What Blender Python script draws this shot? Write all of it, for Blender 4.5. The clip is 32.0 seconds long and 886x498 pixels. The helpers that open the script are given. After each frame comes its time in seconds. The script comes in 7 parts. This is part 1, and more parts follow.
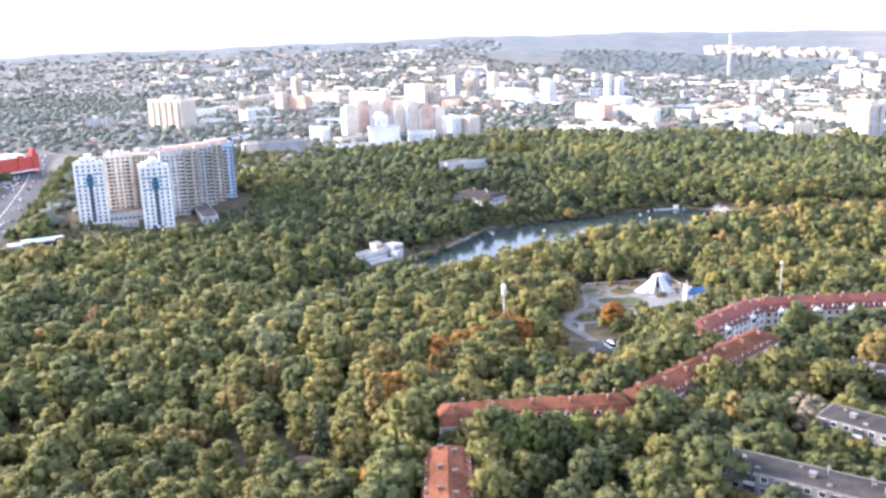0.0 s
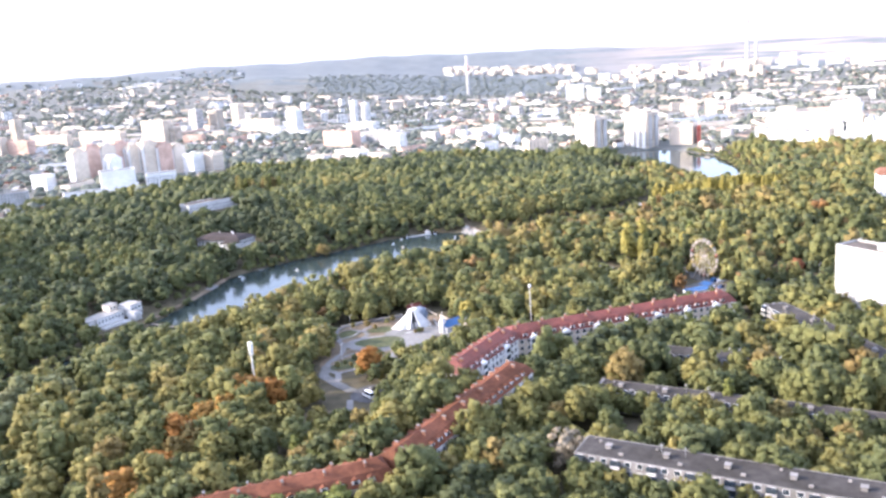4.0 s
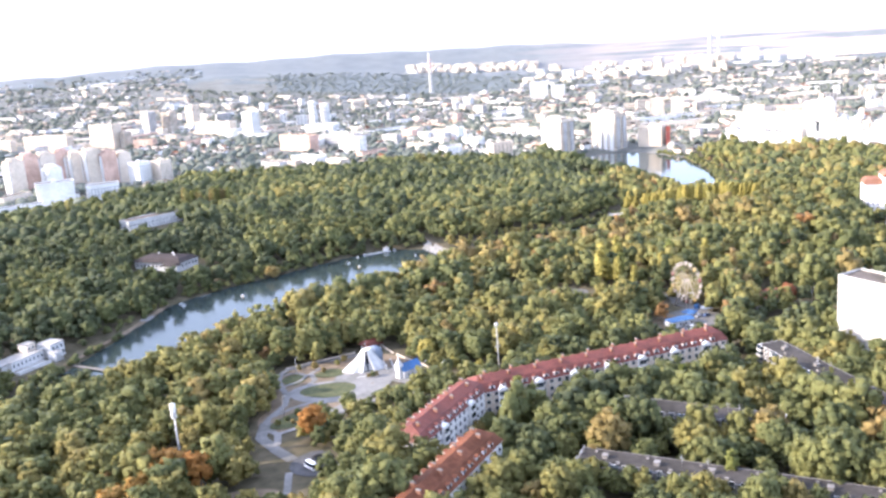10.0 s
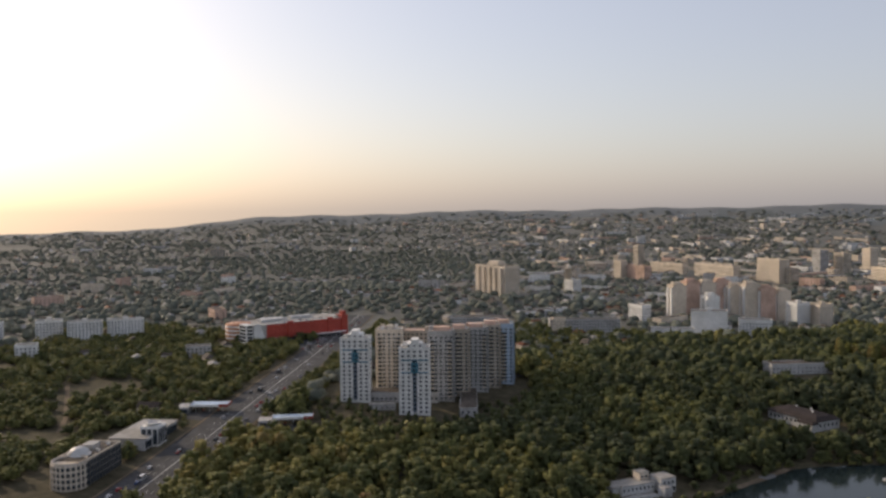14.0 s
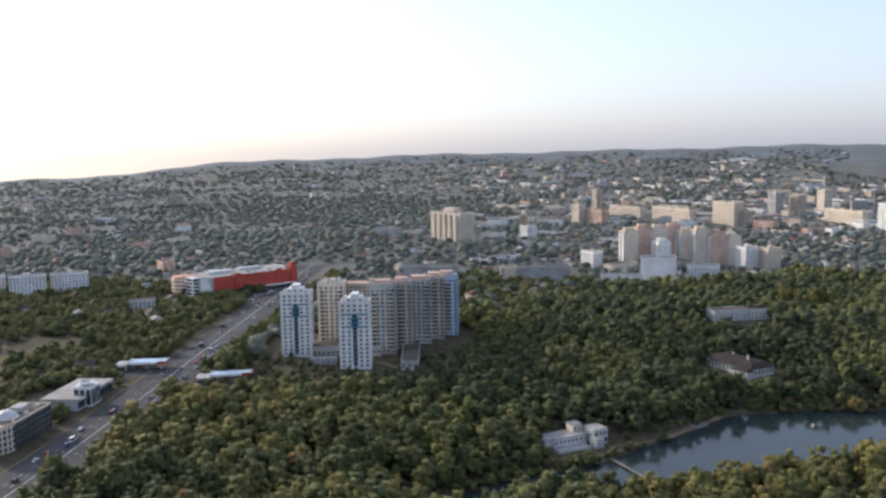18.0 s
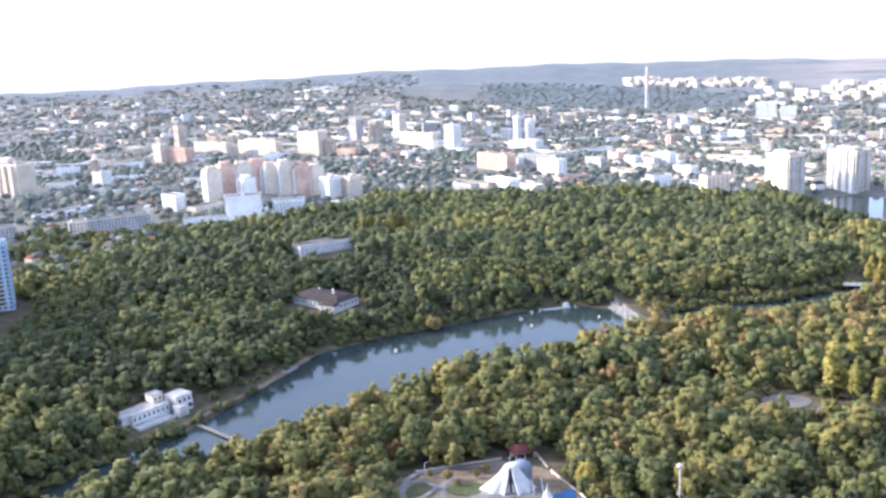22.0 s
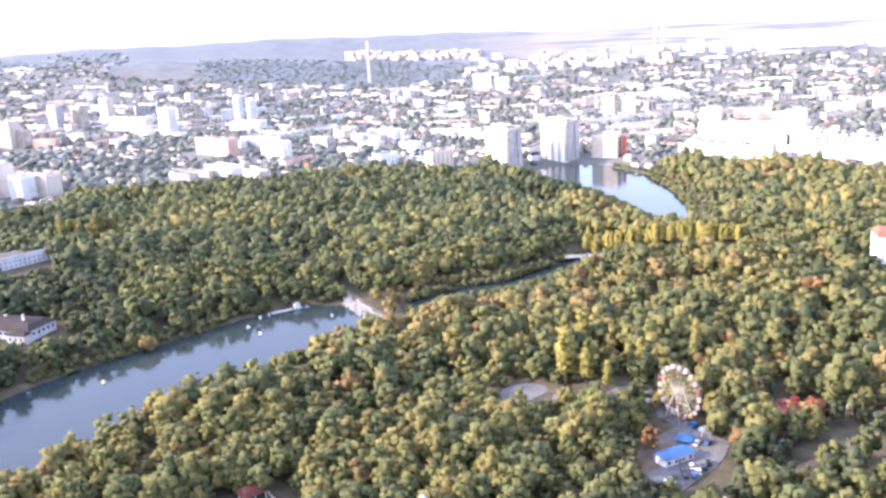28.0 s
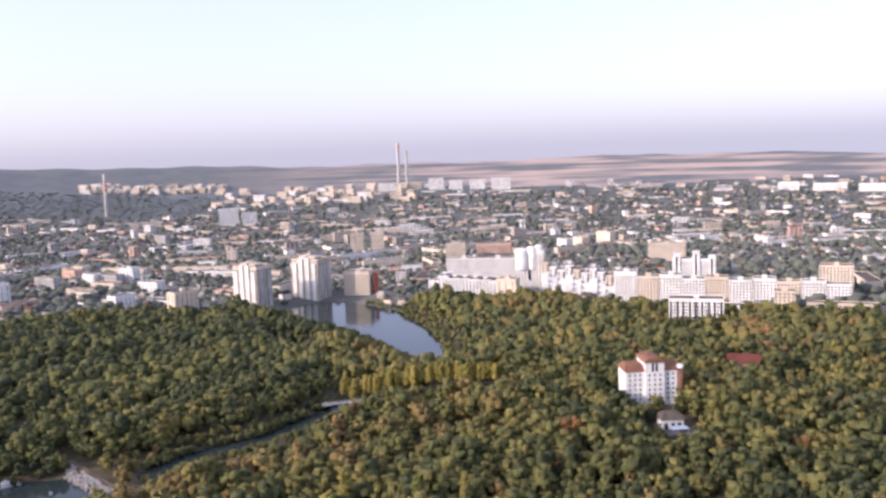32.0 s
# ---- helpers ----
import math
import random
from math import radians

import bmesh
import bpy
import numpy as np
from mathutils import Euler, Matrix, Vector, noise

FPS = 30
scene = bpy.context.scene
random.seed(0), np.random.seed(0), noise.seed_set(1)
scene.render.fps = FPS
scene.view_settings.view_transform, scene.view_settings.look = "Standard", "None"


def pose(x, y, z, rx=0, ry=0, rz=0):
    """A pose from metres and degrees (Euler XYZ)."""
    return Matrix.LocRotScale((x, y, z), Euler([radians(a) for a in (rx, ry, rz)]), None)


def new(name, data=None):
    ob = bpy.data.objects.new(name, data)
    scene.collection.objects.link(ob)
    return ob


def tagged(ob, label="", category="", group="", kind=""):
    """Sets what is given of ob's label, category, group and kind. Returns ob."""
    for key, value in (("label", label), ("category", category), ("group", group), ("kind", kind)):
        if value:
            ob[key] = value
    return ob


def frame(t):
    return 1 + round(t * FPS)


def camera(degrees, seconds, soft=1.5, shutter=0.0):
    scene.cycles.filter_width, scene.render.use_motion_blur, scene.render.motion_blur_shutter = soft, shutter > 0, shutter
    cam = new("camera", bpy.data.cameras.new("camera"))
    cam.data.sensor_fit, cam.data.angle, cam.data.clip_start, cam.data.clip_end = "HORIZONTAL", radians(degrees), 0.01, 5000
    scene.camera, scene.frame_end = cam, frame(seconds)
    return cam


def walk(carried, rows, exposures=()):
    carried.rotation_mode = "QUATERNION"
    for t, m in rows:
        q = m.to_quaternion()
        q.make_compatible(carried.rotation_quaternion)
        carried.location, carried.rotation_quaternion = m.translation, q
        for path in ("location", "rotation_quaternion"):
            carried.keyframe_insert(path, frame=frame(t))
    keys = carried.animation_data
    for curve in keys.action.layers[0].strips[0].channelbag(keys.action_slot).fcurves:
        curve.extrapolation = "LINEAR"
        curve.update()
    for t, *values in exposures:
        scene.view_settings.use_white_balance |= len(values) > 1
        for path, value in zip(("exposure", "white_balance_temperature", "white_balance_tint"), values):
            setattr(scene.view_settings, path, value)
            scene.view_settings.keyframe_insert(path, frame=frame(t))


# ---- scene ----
cam = camera(54.21, 32.0, soft=2.75)
# seconds, place, then yaw, pitch and roll in degrees
PATH = [
    (0, 1.00, -0.49, 139.94, 0.069, -13.523, -1.981),
    (0.5, 2.48, 2.04, 140.32, -3.240, -13.492, -1.971),
    (1, 3.96, 4.72, 140.86, -6.844, -13.455, -2.001),
    (1.5, 5.35, 7.58, 141.42, -10.022, -13.420, -2.061),
    (2, 6.77, 10.52, 141.92, -12.604, -13.328, -2.282),
    (2.5, 8.40, 13.18, 142.40, -14.197, -13.224, -2.723),
    (3, 10.15, 16.01, 142.88, -15.071, -13.022, -3.219),
    (3.5, 11.87, 19.26, 143.24, -15.541, -12.860, -3.704),
    (5.5, 18.71, 34.90, 145.27, -15.705, -12.191, -4.827),
    (6, 20.43, 40.45, 145.69, -15.209, -11.960, -4.915),
    (6.5, 22.27, 46.54, 146.11, -14.552, -11.803, -4.990),
    (7, 24.10, 52.21, 146.46, -13.826, -11.725, -5.097),
    (7.5, 25.80, 56.97, 146.76, -13.309, -11.872, -5.291),
    (8, 27.43, 60.64, 147.13, -14.329, -12.284, -5.087),
    (8.5, 29.05, 63.17, 147.50, -16.317, -12.750, -4.688),
    (9, 30.65, 65.00, 147.88, -17.805, -13.055, -4.361),
    (9.5, 32.21, 67.17, 148.31, -18.375, -13.155, -4.306),
    (10, 33.82, 70.69, 148.78, -18.087, -13.132, -4.443),
    (10.5, 35.46, 75.34, 149.22, -16.430, -12.876, -4.713),
    (11, 36.95, 80.19, 149.60, -10.030, -11.005, -4.896),
    (11.5, 37.82, 85.16, 149.88, -1.152, -8.142, -4.107),
    (12, 38.12, 90.18, 150.19, 7.751, -5.003, -1.913),
    (12.5, 38.70, 94.66, 150.47, 15.096, -2.880, -0.445),
    (13, 40.04, 98.54, 150.81, 21.174, -1.905, -0.099),
    (13.5, 42.05, 101.40, 151.17, 23.543, -2.053, -0.435),
    (14, 44.47, 102.99, 151.58, 23.701, -2.594, -0.550),
    (14.5, 47.00, 103.68, 152.10, 23.636, -3.126, -0.610),
    (16.5, 56.55, 104.91, 156.70, 22.710, -5.307, -0.617),
    (17, 58.39, 107.00, 157.23, 22.475, -5.716, -0.633),
    (17.5, 59.51, 111.09, 157.64, 22.397, -5.985, -0.785),
    (18, 60.26, 116.59, 158.00, 21.655, -6.428, -1.029),
    (18.5, 61.12, 122.45, 158.30, 19.608, -7.034, -1.256),
    (19, 61.97, 127.64, 158.50, 15.785, -7.751, -1.381),
    (19.5, 63.07, 131.99, 158.66, 11.644, -8.414, -1.374),
    (20, 64.51, 135.74, 158.86, 7.625, -9.105, -1.619),
    (20.5, 66.27, 139.49, 159.12, 4.719, -9.681, -1.856),
    (21, 68.01, 143.39, 159.45, 1.801, -10.246, -2.192),
    (21.5, 69.79, 147.22, 159.84, -0.938, -10.727, -2.583),
    (22, 71.69, 151.02, 160.34, -4.370, -11.798, -2.938),
    (22.5, 73.84, 154.27, 160.72, -7.720, -14.160, -3.331),
    (23, 76.24, 156.77, 161.07, -11.207, -18.007, -3.607),
    (23.5, 78.79, 159.70, 161.40, -12.937, -21.507, -3.514),
    (24, 80.53, 163.33, 161.74, -13.788, -23.532, -4.005),
    (24.5, 81.64, 167.16, 162.09, -13.976, -22.853, -4.691),
    (26.5, 86.65, 180.17, 163.33, -15.249, -18.708, -5.308),
    (27, 88.22, 183.34, 163.78, -16.736, -18.096, -4.954),
    (27.5, 89.02, 185.90, 164.30, -19.045, -16.624, -4.354),
    (28, 88.93, 187.63, 164.72, -21.861, -14.434, -3.638),
    (28.5, 88.71, 189.03, 165.05, -24.315, -12.751, -3.068),
    (29, 89.01, 190.97, 165.36, -26.550, -11.427, -2.641),
    (29.5, 90.27, 194.13, 165.70, -28.166, -10.467, -2.346),
    (30, 92.19, 198.07, 166.04, -30.169, -9.546, -2.241),
    (30.5, 94.48, 202.22, 166.34, -32.242, -8.793, -2.245),
    (31, 96.98, 206.30, 166.65, -34.507, -7.984, -2.197),
    (31.5, 99.41, 210.21, 166.86, -36.635, -7.209, -2.173),
    (32, 101.58, 213.94, 166.98, -38.917, -6.518, -2.161),
]

# seconds, stops, white balance (kelvin, tint)
EXPOSURES = [(0, 2.30, 5510, 19), (6, 2.25, 5510, 19), (10.5, 2.30, 5540, 18), (11, 2.22, 5540, 18), (11.5, 1.85, 5740, 14), (12, 1.48, 5960, 15), (12.5, 0.84, 6210, 15), (13, 0.34, 6360, 15), (14, -0.06, 6510, 15), (17, 0.26, 5870, 14),
             (19, 0.95, 5360, 12), (20, 1.35, 5240, 17), (21, 1.67, 5390, 17), (22, 1.92, 5240, 17), (23, 2.25, 5140, 18), (24, 2.72, 5090, 21), (27, 2.61, 5220, 29), (28, 2.35, 5390, 28), (30, 1.54, 5510, 27),
             (31, 1.16, 5590, 26), (32, 0.84, 5720, 28)]
walk(cam, [(t, pose(x, y, z, 90 + pitch, 0, yaw) @ pose(0, 0, 0, 0, 0, roll)) for t, x, y, z, yaw, pitch, roll in PATH], EXPOSURES)

# ---- light ----
SUN_LEFT, SUN_UP = 73.0, 23.0  # degrees left of +y, degrees over the horizon
world = bpy.data.worlds.new("world")
scene.world = world
world.use_nodes = True
sky = world.node_tree.nodes.new("ShaderNodeTexSky")
sky.sky_type = "NISHITA"
sky.sun_disc = False
sky.sun_elevation, sky.sun_rotation = radians(SUN_UP), radians(360 - SUN_LEFT)
sky.air_density, sky.dust_density, sky.ozone_density = 1.0, 2.4, 1.0
backing = world.node_tree.nodes["Background"]
backing.inputs["Strength"].default_value = 0.15
# the evening haze evens out the clear sky's colours
haze = world.node_tree.nodes.new("ShaderNodeMixRGB")
haze.inputs[0].default_value, haze.inputs[2].default_value = 0.40, (4.7, 4.6, 4.85, 1)
world.node_tree.links.new(sky.outputs[0], haze.inputs[1])
world.node_tree.links.new(haze.outputs[0], backing.inputs["Color"])
sun = new("sun", bpy.data.lights.new("sun", "SUN"))
sun.data.energy, sun.data.angle, sun.data.color = 2.6, radians(0.6), (1.0, 0.82, 0.58)
away = Vector((-math.sin(radians(SUN_LEFT)) * math.cos(radians(SUN_UP)), math.cos(radians(SUN_LEFT)) * math.cos(radians(SUN_UP)), math.sin(radians(SUN_UP))))
sun.matrix_world = Matrix.Translation((0, 0, 600)) @ away.to_track_quat("Z", "Y").to_matrix().to_4x4()


# ---- materials ----
def surface(name, dark, light, size=1.0, rough=0.8, bump=0.0, metal=0.0, grime=0.25, spread=0.0):
    """A surface that varies between two colours, in grain of the given size (metres) and in stains six times as large; spread: how far single pieces differ."""
    m = bpy.data.materials.new(name)
    m.use_nodes = True
    n, links = m.node_tree.nodes, m.node_tree.links
    b = n["Principled BSDF"]
    b.inputs["Roughness"].default_value, b.inputs["Metallic"].default_value = rough, metal
    b.inputs["Specular IOR Level"].default_value = 0.12 if rough > 0.68 else 0.35
    place = n.new("ShaderNodeNewGeometry")
    fine, wide = n.new("ShaderNodeTexNoise"), n.new("ShaderNodeTexNoise")
    fine.inputs["Scale"].default_value, wide.inputs["Scale"].default_value = 1 / size, 1 / (size * 6.3)
    fine.inputs["Detail"].default_value = wide.inputs["Detail"].default_value = 4
    mix = n.new("ShaderNodeMixRGB")
    mix.inputs[1].default_value, mix.inputs[2].default_value = (*dark, 1), (*light, 1)
    ramp = n.new("ShaderNodeMapRange")
    ramp.inputs["From Min"].default_value, ramp.inputs["From Max"].default_value = 0.3, 0.7
    for t in (fine, wide):
        links.new(place.outputs["Position"], t.inputs["Vector"])
    links.new(fine.outputs["Fac"], ramp.inputs["Value"])
    links.new(ramp.outputs["Result"], mix.inputs[0])
    stain = n.new("ShaderNodeMixRGB")
    stain.blend_type = "MULTIPLY"
    stain.inputs[2].default_value = (1 - grime, 1 - grime, 1 - grime * 1.1, 1)
    patch = n.new("ShaderNodeMapRange")
    patch.inputs["From Min"].default_value, patch.inputs["From Max"].default_value = 0.42, 0.62
    links.new(wide.outputs["Fac"], patch.inputs["Value"])
    links.new(patch.outputs["Result"], stain.inputs[0])
    links.new(mix.outputs[0], stain.inputs[1])
    last = stain
    if spread:
        info, hsv, r2 = n.new("ShaderNodeObjectInfo"), n.new("ShaderNodeHueSaturation"), n.new("ShaderNodeMapRange")
        r2.inputs["To Min"].default_value, r2.inputs["To Max"].default_value = 1 - spread, 1 + spread
        links.new(info.outputs["Random"], r2.inputs["Value"])
        links.new(r2.outputs["Result"], hsv.inputs["Value"])
        links.new(stain.outputs[0], hsv.inputs["Color"])
        last = hsv
    links.new(last.outputs[0], b.inputs["Base Color"])
    if bump:
        rise = n.new("ShaderNodeBump")
        rise.inputs["Strength"].default_value, rise.inputs["Distance"].default_value = 0.6, bump
        links.new(fine.outputs["Fac"], rise.inputs["Height"])
        links.new(rise.outputs[0], b.inputs["Normal"])
    return m


def foliage(name, stops, by):
    """Leaves: a colour for each tree out of the stops, and a little for each leaf clump; by: 'tone' (a value kept on the mesh) or 'object'."""
    m = bpy.data.materials.new(name)
    m.use_nodes = True
    n, links = m.node_tree.nodes, m.node_tree.links
    b = n["Principled BSDF"]
    b.inputs["Roughness"].default_value = 0.65
    b.inputs["Specular IOR Level"].default_value = 0.1
    if by == "tone":
        pick = n.new("ShaderNodeAttribute")
        pick.attribute_name = "tone"
        value = pick.outputs["Fac"]
    else:
        pick = n.new("ShaderNodeObjectInfo")
        value = pick.outputs["Random"]
    ramp = n.new("ShaderNodeValToRGB")
    e = ramp.color_ramp.elements
    while len(e) < len(stops):
        e.new(0.5)
    for k, (at, colour) in enumerate(stops):
        e[k].position, e[k].color = at, (*colour, 1)
    links.new(value, ramp.inputs[0])
    leaf = n.new("ShaderNodeNewGeometry")
    vary, spread = n.new("ShaderNodeHueSaturation"), n.new("ShaderNodeMapRange")
    spread.inputs["To Min"].default_value, spread.inputs["To Max"].default_value = 0.88, 1.13
    links.new(leaf.outputs["Random Per Island"], spread.inputs["Value"])
    links.new(spread.outputs["Result"], vary.inputs["Value"])
    # Hollows of the grain bump are coloured darker, its crests lighter.
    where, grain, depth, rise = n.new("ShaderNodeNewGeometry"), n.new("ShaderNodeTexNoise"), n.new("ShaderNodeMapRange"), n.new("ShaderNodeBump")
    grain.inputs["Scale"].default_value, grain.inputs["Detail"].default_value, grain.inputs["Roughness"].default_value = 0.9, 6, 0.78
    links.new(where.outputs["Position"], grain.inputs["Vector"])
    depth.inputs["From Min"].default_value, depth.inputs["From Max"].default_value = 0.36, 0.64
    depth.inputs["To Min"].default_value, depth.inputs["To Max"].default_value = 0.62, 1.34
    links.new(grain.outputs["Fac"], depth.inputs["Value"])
    rise.inputs["Strength"].default_value, rise.inputs["Distance"].default_value = 0.75, 1.0
    links.new(grain.outputs["Fac"], rise.inputs["Height"])
    links.new(rise.outputs[0], b.inputs["Normal"])
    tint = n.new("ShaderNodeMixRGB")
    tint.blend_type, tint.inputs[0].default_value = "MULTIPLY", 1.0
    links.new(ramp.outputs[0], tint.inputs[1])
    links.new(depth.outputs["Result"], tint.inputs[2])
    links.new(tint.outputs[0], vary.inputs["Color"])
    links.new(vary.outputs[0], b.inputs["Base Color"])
    thin, both = n.new("ShaderNodeBsdfTranslucent"), n.new("ShaderNodeMixShader")
    links.new(vary.outputs[0], thin.inputs["Color"])
    both.inputs[0].default_value = 0.24
    links.new(b.outputs[0], both.inputs[1])
    links.new(thin.outputs[0], both.inputs[2])
    links.new(both.outputs[0], n["Material Output"].inputs["Surface"])
    return m


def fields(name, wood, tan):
    """Far slopes: woods, paled blue-grey in colour for haze, in the west giving way to long strips of stubble in the
    east, laid along the slope.
    """
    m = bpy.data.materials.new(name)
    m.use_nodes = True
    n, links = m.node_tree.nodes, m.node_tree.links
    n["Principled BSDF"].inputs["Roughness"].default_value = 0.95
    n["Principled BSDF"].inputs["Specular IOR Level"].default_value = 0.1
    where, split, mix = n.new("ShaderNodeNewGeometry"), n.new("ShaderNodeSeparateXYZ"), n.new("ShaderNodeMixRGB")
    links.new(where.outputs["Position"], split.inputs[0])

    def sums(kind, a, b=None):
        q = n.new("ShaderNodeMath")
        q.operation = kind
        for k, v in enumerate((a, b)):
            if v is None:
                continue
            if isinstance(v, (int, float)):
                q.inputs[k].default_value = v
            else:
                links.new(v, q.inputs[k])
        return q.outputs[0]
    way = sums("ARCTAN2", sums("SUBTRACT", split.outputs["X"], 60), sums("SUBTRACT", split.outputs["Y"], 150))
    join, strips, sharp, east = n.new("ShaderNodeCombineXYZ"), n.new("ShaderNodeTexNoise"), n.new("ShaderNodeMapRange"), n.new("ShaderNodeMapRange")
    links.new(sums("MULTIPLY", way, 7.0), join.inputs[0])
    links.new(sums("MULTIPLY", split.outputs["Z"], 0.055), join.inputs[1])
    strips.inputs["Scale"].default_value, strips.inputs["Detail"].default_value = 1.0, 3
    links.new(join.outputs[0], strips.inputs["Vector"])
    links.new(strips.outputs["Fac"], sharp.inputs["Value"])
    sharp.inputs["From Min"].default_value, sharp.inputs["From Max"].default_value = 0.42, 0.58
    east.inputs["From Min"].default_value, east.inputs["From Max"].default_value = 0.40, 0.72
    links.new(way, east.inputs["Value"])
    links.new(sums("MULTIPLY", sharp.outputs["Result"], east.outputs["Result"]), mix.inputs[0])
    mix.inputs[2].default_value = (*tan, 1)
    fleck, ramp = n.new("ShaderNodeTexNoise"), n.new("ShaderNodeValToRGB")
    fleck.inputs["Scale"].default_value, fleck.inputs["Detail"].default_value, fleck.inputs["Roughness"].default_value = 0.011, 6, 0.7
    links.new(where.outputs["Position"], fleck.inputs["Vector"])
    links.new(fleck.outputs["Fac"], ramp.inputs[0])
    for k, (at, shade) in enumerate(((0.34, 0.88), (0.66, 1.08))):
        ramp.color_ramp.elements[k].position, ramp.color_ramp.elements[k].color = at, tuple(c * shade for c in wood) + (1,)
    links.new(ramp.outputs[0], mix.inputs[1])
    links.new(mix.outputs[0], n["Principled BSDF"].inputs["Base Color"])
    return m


def glassy(name, colour, rough=0.12):
    m = bpy.data.materials.new(name)
    m.use_nodes = True
    b = m.node_tree.nodes["Principled BSDF"]
    b.inputs["Base Color"].default_value = (*colour, 1)
    b.inputs["Roughness"].default_value = rough
    b.inputs["IOR"].default_value = 1.52
    return m


GREENS = [(0.0, (0.082, 0.095, 0.047)), (0.22, (0.115, 0.128, 0.051)), (0.45, (0.172, 0.174, 0.061)), (0.66, (0.234, 0.205, 0.066)),
          (0.80, (0.244, 0.188, 0.070)), (0.90, (0.238, 0.162, 0.068)), (1.0, (0.262, 0.136, 0.052))]
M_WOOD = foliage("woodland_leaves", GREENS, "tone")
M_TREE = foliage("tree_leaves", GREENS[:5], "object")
# Haze over the town is put into these leaf colours: greyer and paler.
M_TOWNLEAF = foliage("hazed_town_leaves", [(0.0, (0.140, 0.160, 0.132)), (0.5, (0.178, 0.194, 0.154)), (1.0, (0.215, 0.222, 0.170))], "tone")
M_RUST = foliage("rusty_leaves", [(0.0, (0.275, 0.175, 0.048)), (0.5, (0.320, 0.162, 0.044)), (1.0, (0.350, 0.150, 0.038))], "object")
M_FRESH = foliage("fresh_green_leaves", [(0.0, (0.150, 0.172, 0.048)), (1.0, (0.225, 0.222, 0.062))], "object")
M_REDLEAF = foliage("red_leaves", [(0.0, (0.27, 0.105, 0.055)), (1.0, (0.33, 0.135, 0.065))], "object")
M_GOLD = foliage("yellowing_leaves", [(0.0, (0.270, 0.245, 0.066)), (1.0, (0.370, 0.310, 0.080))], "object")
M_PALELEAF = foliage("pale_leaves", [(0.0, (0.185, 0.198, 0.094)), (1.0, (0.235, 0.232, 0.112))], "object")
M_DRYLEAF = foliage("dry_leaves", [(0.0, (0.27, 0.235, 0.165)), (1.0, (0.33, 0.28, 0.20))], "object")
M_BARK = surface("bark", (0.06, 0.045, 0.03), (0.12, 0.09, 0.065), 0.3, 0.9)
M_SOIL = surface("grass_and_soil", (0.058, 0.054, 0.031), (0.118, 0.099, 0.064), 5.0, 0.95)
# Town ground lightened, far woods paled blue-grey: distance haze put into the colours.
M_TOWN = surface("town_ground", (0.115, 0.118, 0.104), (0.185, 0.182, 0.162), 14.0, 0.9)
M_FIELD = fields("hazed_far_slopes", (0.150, 0.162, 0.162), (0.42, 0.335, 0.285))
M_HAZEDWOOD = surface("far_woods", (0.105, 0.120, 0.118), (0.155, 0.168, 0.165), 26.0, 0.95)
M_LAWN = surface("mown_grass", (0.065, 0.085, 0.025), (0.13, 0.12, 0.05), 2.5, 0.95)
M_DUST = surface("bare_earth", (0.13, 0.10, 0.068), (0.21, 0.165, 0.115), 3.0, 0.95)
M_PAVING = surface("pale_paving", (0.150, 0.146, 0.138), (0.215, 0.208, 0.196), 1.6, 0.8)
M_GREYPAVE = surface("grey_paving", (0.12, 0.118, 0.112), (0.18, 0.175, 0.165), 1.6, 0.85)
M_DRYLAWN = surface("dry_grass", (0.048, 0.060, 0.028), (0.098, 0.098, 0.050), 1.6, 0.95)
M_PANEL = surface("dusty_concrete_panel", (0.17, 0.16, 0.15), (0.25, 0.235, 0.22), 2.0, 0.85)
M_SLATE = surface("blue_grey_roof_sheet", (0.13, 0.16, 0.21), (0.20, 0.23, 0.28), 1.2, 0.6)
M_BROWNROOF = surface("dark_brown_roof_tile", (0.034, 0.027, 0.025), (0.060, 0.048, 0.044), 0.9, 0.8)
M_ASPHALT = surface("asphalt", (0.055, 0.055, 0.058), (0.095, 0.094, 0.092), 2.2, 0.85)
M_MARK = surface("road_paint", (0.36, 0.36, 0.35), (0.52, 0.52, 0.50), 0.6, 0.7)
M_WHITE = surface("white_render", (0.66, 0.65, 0.62), (0.80, 0.79, 0.76), 2.2, 0.75, grime=0.15)
M_VILLA = surface("weathered_white_render", (0.46, 0.455, 0.44), (0.60, 0.595, 0.58), 2.0, 0.8, grime=0.2)
M_CREAM = surface("cream_render", (0.57, 0.485, 0.385), (0.72, 0.63, 0.51), 2.4, 0.8, grime=0.15)
M_SALMON = surface("salmon_render", (0.55, 0.375, 0.29), (0.67, 0.48, 0.385), 2.4, 0.8)
M_GREYWALL = surface("grey_panel_wall", (0.36, 0.35, 0.34), (0.50, 0.49, 0.47), 2.0, 0.85)
M_SAND = surface("sand_wall", (0.44, 0.38, 0.31), (0.57, 0.50, 0.41), 2.0, 0.85)
M_BLUEWALL = surface("pale_blue_wall", (0.36, 0.46, 0.58), (0.47, 0.57, 0.68), 2.0, 0.7)
M_TEAL = surface("teal_cladding", (0.045, 0.15, 0.22), (0.075, 0.21, 0.29), 1.5, 0.5)
M_BROWNWALL = surface("brown_brick", (0.18, 0.09, 0.06), (0.27, 0.14, 0.09), 0.8, 0.85)
M_REDTIN = surface("red_roof_sheet", (0.108, 0.029, 0.019), (0.160, 0.047, 0.031), 1.6, 0.62, grime=0.35, spread=0.08)
M_RUSTTILE = surface("rusty_red_roof_tile", (0.125, 0.048, 0.027), (0.192, 0.077, 0.041), 1.4, 0.75, grime=0.4, spread=0.08)
